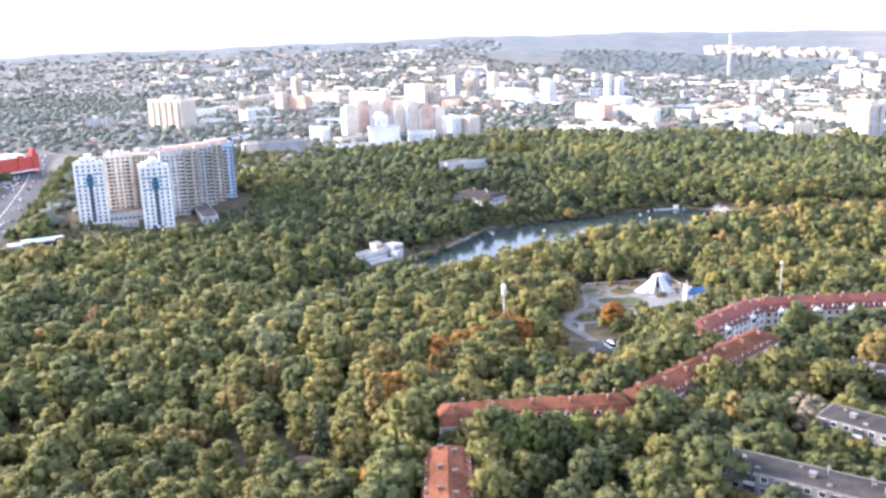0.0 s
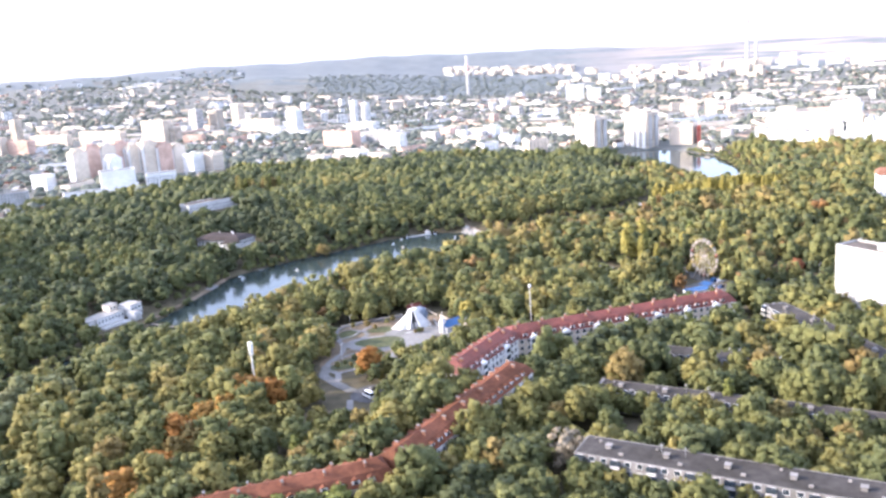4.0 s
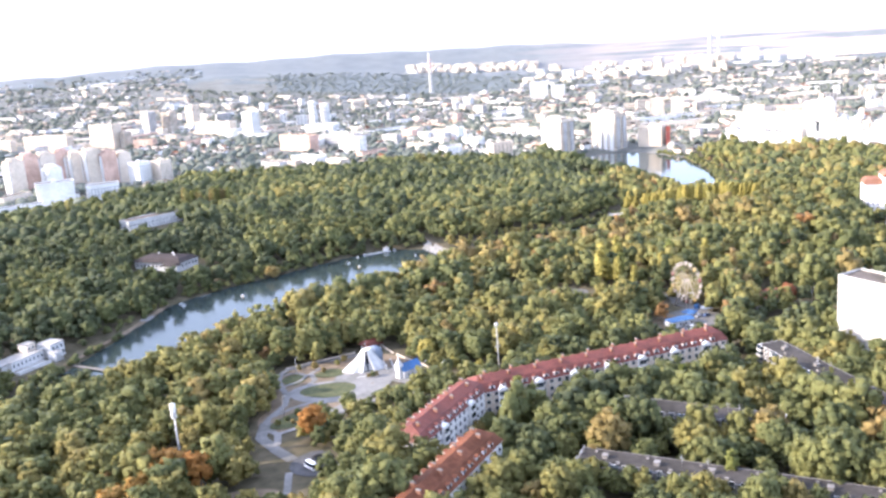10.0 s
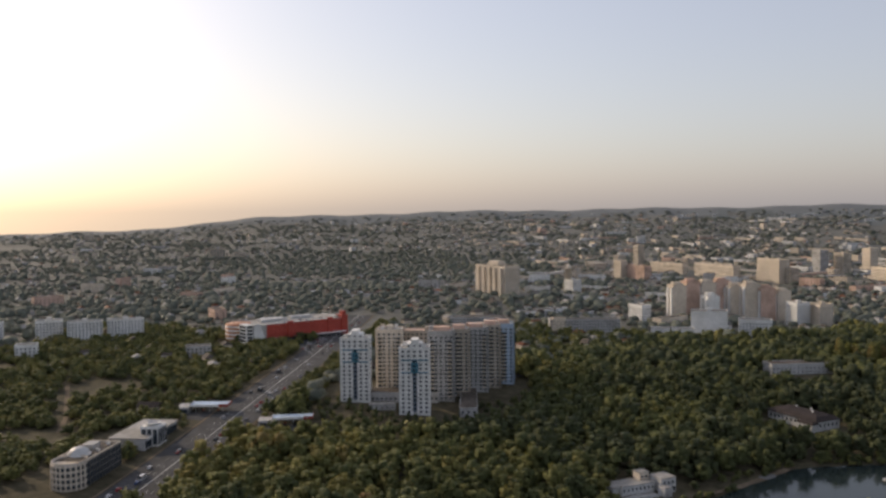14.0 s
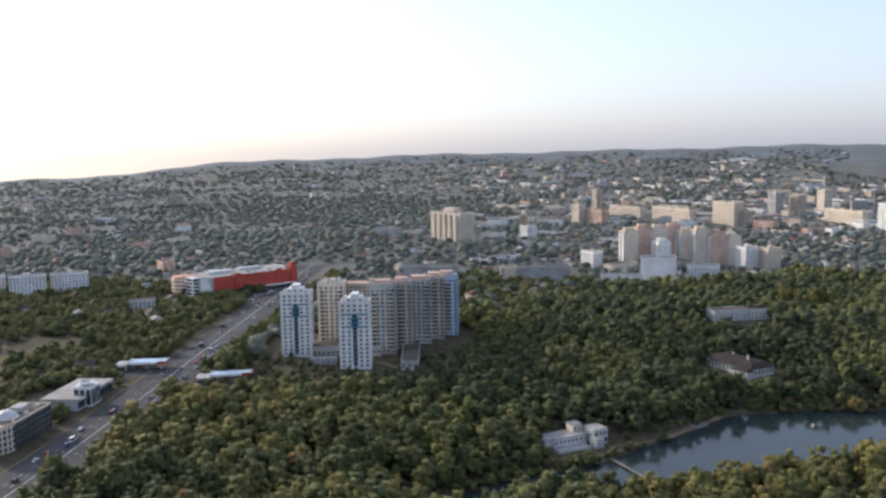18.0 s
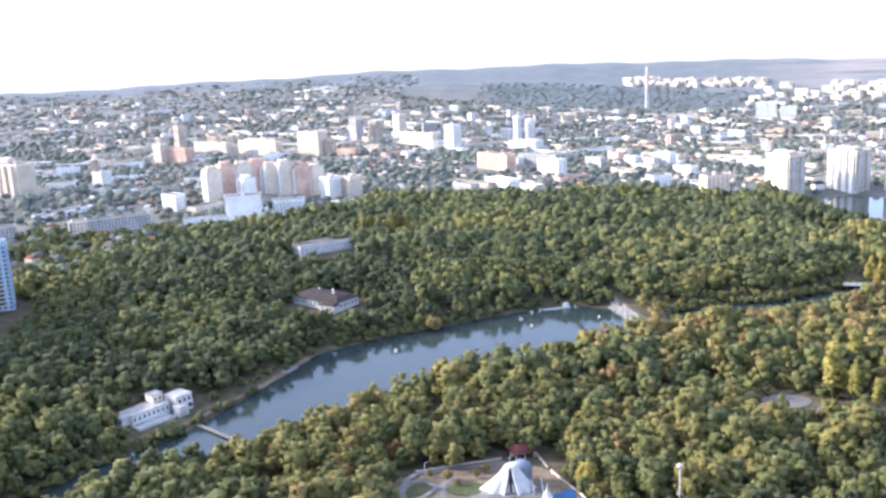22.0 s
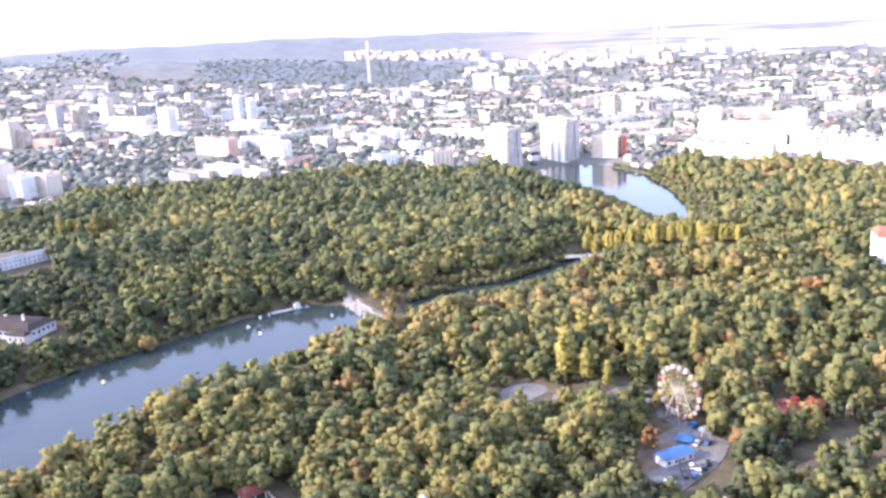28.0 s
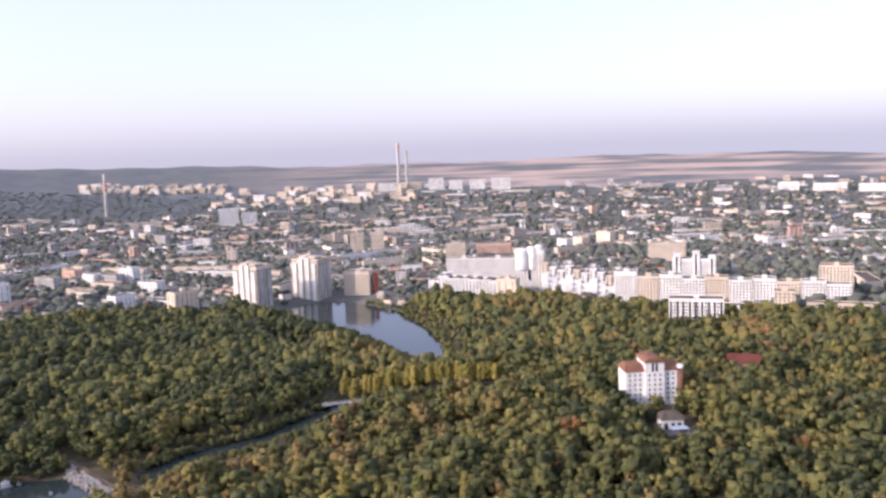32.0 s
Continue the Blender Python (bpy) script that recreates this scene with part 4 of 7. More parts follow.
    part("roof", bm, M_BLUEROOF, root)
    bells = part("bell_tower", boxed(-6.6, -4.2, -1.3, 1.3, -1, 7.2), M_WHITE, root)
    spire = turned(bmesh.new(), [(1.5, 7.2), (1.1, 8.2), (0.35, 9.4), (0.3, 10.2), (0.02, 12.2)], 10, cx=-5.4)
    part("spire", spire, M_STEEL, bells)
    for u in (-2.5, 0, 2.5):
        place("window", window_mesh(0.9, 1.9), root, pose(u, -3, 1.3))
    part("door", boxed(-6.68, -6.6, -0.7, 0.7, 0, 2.4), M_TIMBER, root)
    part("apse", turned(bmesh.new(), [(2.2, -1), (2.2, 3.4), (1.2, 4.3), (0.02, 4.8)], 12, cx=5.0), M_WHITE, root)
    # pavilion with a dark red roof behind the chapel
    z = ground(125, 478)
    root = thing("pavilion", pose(125, 479, z, 0, 0, 15), "open pavilion with a dark red hipped roof", "pavilion")
    part("roof", roof_bm(9, 7, 6.0, 3.4, hip=2.2), M_REDTIN, root)
    for x in (-4, 0, 4):
        for y in (-3, 3):
            part("post", tube(bmesh.new(), (x, y, -0.5), (x, y, 3.5), 0.16), M_WHITE, root)
    part("rear_wall", boxed(-4, 4, 2.6, 2.9, -0.5, 3.0), M_WHITE, root)
    # low boundary walls round the square
    for k, line in enumerate((((81, 472.5), (98, 475.5), (116, 478)), ((131, 480), (133, 466)), ((133.5, 461), (139.5, 442), (141, 434)))):
        root = thing("boundary_wall", pose(0, 0, 0), "low pale stone wall round the chapel square", "wall", "walls of the square")
        for (ax, ay), (bx, by) in zip(line, line[1:]):
            s, t = math.hypot(bx - ax, by - ay), math.degrees(math.atan2(by - ay, bx - ax))
            m = pose((ax + bx) / 2, (ay + by) / 2, ground((ax + bx) / 2, (ay + by) / 2), 0, 0, t)
            part("wall_run", box(boxed(-s / 2, s / 2, -0.15, 0.15, -1, 0.7), -s / 2, s / 2, -0.22, 0.22, 0.7, 0.82), M_SAND, root, at=m)
            for q in range(int(s / 5) + 1):
                part("pillar", boxed(-0.28, 0.28, -0.28, 0.28, -1, 1.1), M_SAND, root, at=m @ pose(-s / 2 + q * s / (int(s / 5) + 0.001), 0, 0))


def build_square():
    pave = "pale worn paving of the chapel square"
    oval("pavement", 93.5, 427.5, 18.5, 15.0, -24, M_PAVING, pave, "pavement", 0.22)
    oval("pavement", 113, 439, 15, 11, -10, M_PAVING, pave, "pavement", 0.26)
    strip("pavement", [(100, 405), (112, 404), (126, 406), (140, 411)], 4.5, M_PAVING, pave, "pavement", 0.27)
    strip("pavement", [(122, 430), (127, 421), (138, 413), (150, 404)], 7, M_PAVING, pave, "pavement", 0.29)
    strip("pavement", [(88, 398), (98, 406), (106, 414), (116, 424), (121, 436)], 8, M_PAVING, pave, "pavement", 0.31)
    path = "pale footpath round the square"
    strip("pavement", [(62.8, 377), (64.6, 388), (60.2, 399), (63.7, 408), (72, 420), (75, 432), (74.4, 455), (77, 466), (81, 471), (97.5, 473), (117, 474)], 2.8, M_PAVING, path, "footpath", 0.25, 3)
    strip("pavement", [(64, 408), (74, 414.5), (84, 418)], 2.4, M_PAVING, path, "footpath", 0.24)
    strip("pavement", [(64.6, 388.5), (71, 390), (80, 394), (91, 400)], 2.4, M_PAVING, path, "footpath", 0.24)
    strip("pavement", [(76, 446), (83, 449), (88, 456), (84, 463), (78, 463)], 1.8, M_PAVING, path, "footpath", 0.42, 3)
    strip("pavement", [(86, 441), (90, 447), (90, 458), (96, 464)], 2.6, M_PAVING, path, "footpath", 0.3)
    strip("pavement", [(142, 404), (158, 400), (168, 406)], 3.0, M_PAVING, "pale footpath past the mast", "footpath", 0.25)
    lawn = "oval lawn with dry grass inside the paving"
    oval("lawn", 92.9, 428.8, 12.4, 9.8, -24, M_DRYLAWN, lawn, "lawn", 0.42)
    oval("lawn", 81.5, 453.5, 5.6, 8.0, -14, M_DRYLAWN, lawn, "lawn", 0.34)
    oval("lawn", 117, 413, 9.5, 4.4, 10, M_DRYLAWN, lawn, "lawn", 0.46)
    oval("lawn", 98.5, 452.5, 7.0, 6.2, -10, M_DRYLAWN, "patchy grass bed beside the chapel", "flower bed", 0.42)
    oval("lawn", 75.5, 401.5, 14.0, 7.4, 33, M_DRYLAWN, "rough grass plot with shrubs", "lawn", 0.36)
    oval("bare_earth", 104, 450, 34, 27, 10, M_DUST, "trodden bare earth round the chapel", "earth", 0.12)
    oval("bare_earth", 78, 410, 24, 14, 40, M_DUST, "trodden bare earth beside the square", "earth", 0.13)
    oval("bare_earth", 68, 444, 12, 26, -8, M_DUST, "trodden bare earth beside the square", "earth", 0.1)
    oval("bare_earth", 150, 410, 24, 13, 0, M_DUST, "dry bare slope beside the mast", "earth", 0.14)
    oval("pavement", 254, 513, 11, 9.5, 0, M_GREYPAVE, "grey open-air dance floor in the woods", "dance floor", 0.25)
    oval("pavement", 292, 485, 10, 6, -20, M_GREYPAVE, "grey paved spot behind the big wheel", "pavement", 0.25)
    oval("bare_earth", -46, 246, 7, 10, 10, M_DUST, "dry terraced garden plot among trees", "earth", 0.14)
    oval("bare_earth", 45, 334, 13, 11, 0, M_DUST, "trodden grey-brown clearing beside the car park", "earth", 0.14)
    # parking spot and lane below the square
    strip("road", [(62, 404), (58, 388), (62, 372), (66, 360)], 4.6, M_GREYPAVE, "narrow grey lane to the square", "lane", 0.22)
    oval("car_park", 72, 353, 11, 8, 80, M_ASPHALT, "small worn asphalt car park", "car park", 0.24)
    strip("pavement", [(63, 350), (60, 335), (58, 316)], 2.6, M_PAVING, "pale footpath past the car park", "footpath", 0.24)
    oval("lawn", 50, 320, 6, 4.5, 10, M_LAWN, "round grass bed with a pale kerb", "lawn", 0.4)
    oval("bare_earth", 275, 428, 20, 15, 25, M_DUST, "trodden earth round the fairground yard", "earth", 0.1)
    strip("road", [(256, 413), (276, 420), (289, 428), (284, 446)], 16, M_GREYPAVE, "asphalt yard with parked cars below the big wheel", "car park", 0.22)
    strip("road", [(240, 388), (280, 394), (300, 396), (350, 402), (430, 425)], 4, M_DUST, "sandy park road", "road", 0.24)
    oval("pavement", 249, 508, 9.5, 6.5, 20, M_PAVING, "empty paved dance floor in the woods", "pavement", 0.24)
    strip("pavement", [(262, 500), (284, 482), (296, 470), (290, 456)], 6, M_PAVING, "grey fairground path", "footpath", 0.24)
    oval("pavement", 331, 430, 9, 8, 0, M_PAVING, "round paved ride floor", "pavement", 0.24)


# ---- fairground and park ----
def build_wheel():
    x, y = 291.5, 450
    z = ground(x, y)
    hub, r = 18.4 - z, 10.3
    root = thing("ferris_wheel", pose(x, y, z, 0, 0, -80), "cream-painted ferris wheel with red, white and yellow gondolas", "ferris wheel")
    # local: the wheel turns in the x-z plane, its axle along y
    for s in (-1, 1):
        bm = bmesh.new()
        n = 40
        for ring, q in ((r, 0.08), (r * 0.86, 0.05)):
            for k in range(n):
                a, b = 2 * math.pi * k / n, 2 * math.pi * (k + 1) / n
                tube(bm, (ring * math.cos(a), s * 0.9, hub + ring * math.sin(a)), (ring * math.cos(b), s * 0.9, hub + ring * math.sin(b)), q, n=5, caps=False)
        part("rim", bm, M_WHEEL, root)
    n = 20
    spoke = shared("spoke", lambda: tube(tube(bmesh.new(), (0, -0.9, 0.5), (0, -0.9, r), 0.055, n=5), (0, 0.9, 0.5), (0, 0.9, r), 0.055, n=5), [M_WHEEL])
    brace = shared("cross_tie", lambda: tube(bmesh.new(), (0, -0.9, r), (0, 0.9, r), 0.08, n=5), [M_STEEL])
    paints = [M_WHEEL, M_WHEEL, M_YELLOW, M_WHEEL, M_REDPAINT, M_WHEEL]
    for k in range(n):
        a = 360 * k / n
        turn = Matrix.Translation((0, 0, hub)) @ pose(0, 0, 0, 0, a, 0)
        place("spoke", spoke, root, turn)
        place("cross_tie", brace, root, turn)
        def gondola():
            bm = turned(bmesh.new(), [(0.4, -1.75), (0.75, -1.6), (0.85, -1.05), (0.8, -1.0)], 10)
            tube(bm, (0, 0, -1.6), (0, 0, -0.1), 0.05, n=5)
            return turned(bm, [(0.85, -0.3), (0.5, -0.1), (0.02, 0.02)], 10)
        p = paints[k % 6]
        c = Vector((0, 0, hub)) + Vector((r * math.sin(radians(a)), 0, r * math.cos(radians(a))))
        place("gondola", shared(("gondola", p.name), gondola, [p]), root, Matrix.Translation(c))
    part("axle", tube(bmesh.new(), (0, -2.2, hub), (0, 2.2, hub), 0.4, n=12), M_WHEEL, root)
    for s in (-1, 1):
        for u in (-4.6, 4.6):
            part("leg", tube(bmesh.new(), (u, s * 4.2, -0.5), (u * 0.05, s * 1.9, hub), 0.22, 0.16, n=8), M_WHEEL, root)
        part("leg_tie", tube(bmesh.new(), (-2.4, s * 3.1, hub * 0.48), (2.4, s * 3.1, hub * 0.48), 0.14, n=6), M_STEEL, root)
    part("platform", boxed(-4.5, 4.5, -3.5, 3.5, -0.5, 0.35), M_GREYPAVE, root)
    part("ticket_booth", boxed(6.5, 9, -1.2, 1.2, -0.5, 2.6), M_BLUEROOF, root)


def build_mast(x, y, top, label, fat):
    z = ground(x, y)
    h = top - z
    root = thing("mast", pose(x, y, z), label, "mast")
    part("pole", tube(bmesh.new(), (0, 0, -0.5), (0, 0, h - (5.5 if fat else 0.3)), 0.36 if fat else 0.28, 0.28 if fat else 0.18, n=10), M_STEEL, root)
    if fat:
        part("antenna_shroud", turned(bmesh.new(), [(0.3, h - 6), (1.0, h - 5.6), (1.0, h - 0.3), (0.7, h), (0.02, h + 0.1)], 14), M_WHITE, root)
    else:
        part("lamp_ring", turned(bmesh.new(), [(0.3, h - 1.8), (0.85, h - 1.6), (0.9, h - 0.6), (0.2, h - 0.2), (0.02, h)], 12), M_STEEL, root)
        part("bracket", tube(bmesh.new(), (-1.3, 0, h * 0.55), (1.3, 0, h * 0.55), 0.12), M_STEEL, root)
        part("foot", turned(bmesh.new(), [(1.0, -0.5), (1.0, 1.2), (0.4, 1.6)], 10), M_CONCRETE, root)


def car_parts(kind):
    long, wide, high = (4.4, 1.8, 1.45) if kind == "car" else (6.2, 2.1, 2.6)
    def body():
        bm = box(bmesh.new(), -long / 2, long / 2, -wide / 2, wide / 2, 0.3, 0.9 if kind == "car" else 1.3)
        bmesh.ops.bevel(bm, geom=[e for e in bm.edges], offset=0.12, segments=1, affect="EDGES")
        a, b = (-long * 0.32, long * 0.2) if kind == "car" else (-long * 0.47, long * 0.33)
        z0 = 0.88 if kind == "car" else 1.25
        lo = [bm.verts.new((u, v, z0)) for u, v in ((a - 0.3, -wide * 0.46), (b + 0.5, -wide * 0.46), (b + 0.5, wide * 0.46), (a - 0.3, wide * 0.46))]
        hi = [bm.verts.new((u, v, high)) for u, v in ((a, -wide * 0.4), (b, -wide * 0.4), (b, wide * 0.4), (a, wide * 0.4))]
        bm.faces.new(hi)
        for k in range(4):
            bm.faces.new((lo[k], lo[(k + 1) % 4], hi[(k + 1) % 4], hi[k])).material_index = 1
        return bm
    return long, wide, body


def vehicle(x, y, turn, paint, kind="car", group="parked cars", where="parked on asphalt", label=None):
    long, wide, body = car_parts(kind)
    colour = {"car_paint_white": "white", "car_paint_black": "black", "car_paint_silver": "silver", "car_paint_red": "red", "car_paint_blue": "dark blue"}[paint.name]
    root = thing(kind, pose(x, y, ground(x, y) + 0.32, 0, 0, turn), label or f"{colour} {'saloon car' if kind == 'car' else 'minibus'} with dark windows {where}", kind if kind == "car" else "minibus", group)
    place("body", shared((kind + "_body", paint.name), body, [paint, M_CARGLASS]), root)
    wheel = shared("wheel", lambda: tube(tube(bmesh.new(), (0, -0.11, 0), (0, 0.11, 0), 0.33, n=12), (0, -0.13, 0), (0, 0.13, 0), 0.18, n=8, mat=1), [M_TYRE, M_STEEL])
    for u in (-long * 0.3, long * 0.3):
        for v in (-wide / 2 + 0.08, wide / 2 - 0.08):
            place("wheel", wheel, root, pose(u, v, 0.33))
    return root


def shed(name, x, y, w, d, h, turn, wall, roof, label, pitch=0.8, sides=("south", "east")):
    z = ground(x, y)
    root = thing(name, pose(x, y, z, 0, 0, turn), label, name.replace("_", " "))
    part("wall", boxed(-w / 2, w / 2, -d / 2, d / 2, -1.5, h), wall, root)
    bm = bmesh.new()
    v = [bm.verts.new(p) for p in ((-w / 2 - .4, -d / 2 - .5, h), (w / 2 + .4, -d / 2 - .5, h), (w / 2 + .4, d / 2 + .5, h), (-w / 2 - .4, d / 2 + .5, h), (-w / 2 - .4, 0, h + pitch), (w / 2 + .4, 0, h + pitch))]
    for q in ((0, 1, 5, 4), (2, 3, 4, 5), (0, 4, 3), (1, 2, 5), (3, 2, 1, 0)):
        bm.faces.new([v[k] for k in q])
    part("roof", bm, roof, root)
    windows(root, w, d, max(1, int(h / 3)), 3.0, max(2, int(w / 3.2)), sides, first=0.9)
    part("door", boxed(-0.6, 0.6, -d / 2 - 0.06, -d / 2 + 0.02, 0, 2.1), M_TIMBER, root)
    return root


def build_fair():
    shed("fair_shed", 270.5, 425.2, 13, 6.5, 3.2, 2, M_WHITE, M_BLUEROOF, "white fairground shed with a bright blue roof")
    z = ground(282, 434)
    root = thing("canopy", pose(282, 433.5, z, 0, 0, -10), "blue fabric canopy on thin posts", "canopy")
    bm = bmesh.new()
    turned(bm, [(4.8, 2.7), (4.6, 2.85), (2.4, 3.6), (0.02, 4.4)], 4)
    part("roof", bm, M_BLUEROOF, root)
    for u, v in ((4.2, 0), (-4.2, 0), (0, 4.2), (0, -4.2)):
        part("post", tube(bmesh.new(), (u, v, -0.5), (u, v, 2.8), 0.08), M_STEEL, root)
    root = thing("canopy", pose(293, 434.5, ground(293, 434), 0, 0, 10), "grey-green tent roof beside the wheel", "canopy")
    part("roof", turned(bmesh.new(), [(3.4, 2.5), (2.2, 3.1), (0.02, 4.2)], 6), M_SLATE, root)
    for k in range(6):
        part("post", tube(bmesh.new(), (3.1 * math.cos(k * 1.047), 3.1 * math.sin(k * 1.047), -0.5), (3.1 * math.cos(k * 1.047), 3.1 * math.sin(k * 1.047), 2.6), 0.07), M_STEEL, root)
    # round ride in red and orange
    root = thing("fair_ride", pose(331, 432, ground(331, 432)), "round fairground ride painted red and orange", "fairground ride")
    part("deck", turned(bmesh.new(), [(6, -0.5), (6, 0.6), (5.6, 0.7), (0.02, 0.7)], 20), M_REDPAINT, root)
    part("column", tube(bmesh.new(), (0, 0, 0.6), (0, 0, 5.2), 0.5), M_YELLOW, root)
    for k in range(10):
        a = 2 * math.pi * k / 10
        part("arm", tube(bmesh.new(), (0, 0, 4.9), (4.9 * math.cos(a), 4.9 * math.sin(a), 4.2), 0.12, n=6), M_REDPAINT, root)
        part("seat", box(boxed(-0.5, 0.5, -0.5, 0.5, 1.2, 1.7), -0.5, 0.5, 0.35, 0.5, 1.7, 2.6), M_ORANGE if k % 2 else M_REDPAINT, root, at=pose(4.9 * math.cos(a), 4.9 * math.sin(a), 0, 0, 0, math.degrees(a) - 90))
    root = thing("inflatable_slide", pose(338, 436, ground(338, 436), 0, 0, 30), "red inflatable slide with a yellow front", "slide")
    bm = boxed(-2.2, 2.2, -1.6, 1.6, -0.3, 3.0)
    bmesh.ops.bevel(bm, geom=list(bm.edges), offset=0.5, segments=3, affect="EDGES")
    part("body", bm, M_REDPAINT, root)
    part("chute", boxed(-1.2, 1.2, -4.6, -1.9, -0.2, 1.4), M_YELLOW, root)
    shed("kiosk", 330, 419, 4.5, 3, 2.6, 20, M_REDPAINT, M_ORANGE, "small red kiosk with a flat orange roof", 0.3)
    shed("kiosk", 365, 422, 8, 3.2, 2.8, 25, M_WHITE, M_PALEROOF, "white site trailer beside the park road", 0.2)
    for k, (x, y, t) in enumerate(((262.5, 414.5, 60), (265.5, 412.6, 62), (268.5, 411.5, 58), (267.5, 416, 62), (271.5, 412.6, 60), (275, 414, 64), (278.5, 416, 60), (272, 417, 60), (285, 430.5, 30), (288.5, 428.5, 28))):
        vehicle(x, y, t, CAR_PAINTS[(1, 1, 4, 1, 2, 1, 1, 2, 0, 4)[k]])
    vehicle(257, 410.5, 12, CAR_PAINTS[0], "minibus", where="parked beside the yard")
    vehicle(70.5, 349, 110, CAR_PAINTS[0], "minibus", where="parked in a small car park")
    vehicle(74, 356, 30, CAR_PAINTS[1])
    vehicle(80, 347, 20, CAR_PAINTS[2])
    for x, y, t, p in ((222, 372 - 16, 10, 0), (212, 341, 60, 2), (206, 345, 50, 1), (228, 331, 120, 0), (236, 338, 110, 2), (120, 235, 40, 1), (66, 236, 20, 2)):
        vehicle(x, y, t, CAR_PAINTS[p], where="parked among the trees")
    build_wheel()
    build_mast(165, 406, 30.5, "tall white floodlight mast with a lamp ring", False)
    build_mast(28, 385, 29.5, "slim mast with a thick white antenna shroud", True)
    for x, y in ((300, 404), (340, 412), (142, 415), (135, 420), (96, 398), (70, 408), (66, 424), (84, 462), (226, 300), (240, 286)):
        root = thing("street_lamp", pose(x, y, ground(x, y)), "slim grey street lamp with a short arm", "street lamp", "park lamps")
        part("pole", tube(bmesh.new(), (0, 0, -0.4), (0, 0, 8.2), 0.11, 0.07), M_STEEL, root)
        arm = part("arm", tube(bmesh.new(), (0, 0, 8.1), (1.1, 0, 8.5), 0.05, n=6), M_STEEL, root)
        part("lamp_head", boxed(0.8, 1.4, -0.12, 0.12, 8.4, 8.55), M_STEEL, arm)


# ---- by the lake ----
def build_lakeside():
    # white villa of several wings
    root = thing("villa", pose(-42, 566, -1.4, 0, 0, 48), "white lakeside villa of stepped cubic wings with pale roofs", "villa")
    for name, x0, x1, y0, y1, h, wall in (("west_wing", -20, 6, 0, 10, 5.0, M_VILLA), ("window_bay", -16, 5, -2.4, 0, 5.9, M_VILLA), ("stair_tower", 0, 6, 4, 10, 9.4, M_CREAM), ("east_wing", 6.5, 16, -6, 4, 8.0, M_VILLA), ("porch", 4.4, 9.6, -11, -6, 4.6, M_VILLA)):
        wing = part(name, boxed(x0, x1, y0, y1, -2, h), wall, root)
        part("roof_deck", box(boxed(x0 - 0.3, x1 + 0.3, y0 - 0.3, y1 + 0.3, h, h + 0.35), x0 + 0.4, x1 - 0.4, y0 + 0.4, y1 - 0.4, h + 0.35, h + 0.42), M_PALEROOF, wing)
    for k in range(8):
        place("window", window_mesh(1.3, 1.9), root, pose(-14.6 + 2.6 * k, -2.4, 2.8))
    for k in range(3):
        place("window", window_mesh(1.6, 2.0), root, pose(8.6 + 2.8 * k, -6, 4.8))
        place("window", window_mesh(1.6, 2.0), root, pose(16, -4 + 3 * k, 4.4, 0, 0, 90))
        place("window", window_mesh(1.5, 1.8), root, pose(-20, 2 + 3 * k, 2.2, 0, 0, 270))
    for k in range(2):
        place("window", window_mesh(1.5, 1.6), root, pose(1.6 + 2.6 * k, 4, 6.6))
    part("round_window", tube(bmesh.new(), (14.4, -6.1, 2.2), (14.4, -5.9, 2.2), 1.3, n=16), M_GLASS, root)
    for u in (4.8, 7, 9.2):
        part("column", tube(bmesh.new(), (u, -11.6, -1), (u, -11.6, 4.6), 0.28), M_VILLA, root)
    part("terrace", boxed(-17, 3, -9, -2.4, -2, 1.0), M_CONCRETE, root)
    part("terrace_wall", box(boxed(-17.2, 3.2, -9.3, -9.0, -2, 1.9), -17.3, -17.0, -9, -2.4, -2, 1.9), M_VILLA, root)
    # restaurant with a brown tiled roof
    z = ground(33, 738) + 0.6
    root = thing("restaurant", pose(33, 738, z, 0, 0, -41) @ Matrix.Diagonal((1.15, 1.1, 1.05, 1)), "wide white restaurant under a broad brown hipped roof", "restaurant")
    part("wall", boxed(-18, 18, -9, 10, -5, 5.2), M_VILLA, root)
    roof = part("roof", roof_bm(36, 19, 9.0, 5.2, over=1.2, hip=7), M_BROWNROOF, root)
    for u, v in ((-6, 1.5), (4, 3.0), (9, -2.0)):
        part("chimney", boxed(u - 0.5, u + 0.5, v - 0.5, v + 0.5, 6.5, 9.8), M_VILLA, roof)
    porch = part("porch", boxed(8, 19, -14, -9, -5, 4.0), M_VILLA, root)
    part("porch_roof", roof_bm(11, 5, 5.8, 4.0, over=0.6, hip=1.6), M_BROWNROOF, porch, at=pose(13.5, -11.5, 0))
    for u in (-3.4, 0, 3.4):
        place("window", window_mesh(1.8, 2.0), porch, pose(13.5 + u, -14, 0.9))
    for u in range(8):
        place("window", window_mesh(1.8, 2.2), root, pose(-16 + u * 3.1, -9, 1.4))
    for v in range(5):
        place("window", window_mesh(1.8, 2.2), root, pose(18, -6 + v * 3.4, 1.4, 0, 0, 90))
    # long flat-roofed hall in the woods
    slab_block(26, 894, 54, 17, 8.5, 29, M_VILLA, "long low white hall with a grey flat roof", "hall", roof=M_BITUMEN, name="hall", fine=True, bays=15, parapet=0.5)
    # pier, jetty, boats
    root = thing("pier", pose(0, 0, 0), "narrow weathered timber pier on posts", "pier")
    ax, ay, bx, by = -22, 556, 5, 527.5
    s, t = math.hypot(bx - ax, by - ay), math.degrees(math.atan2(by - ay, bx - ax))
    m = pose((ax + bx) / 2, (ay + by) / 2, -3.4, 0, 0, t)
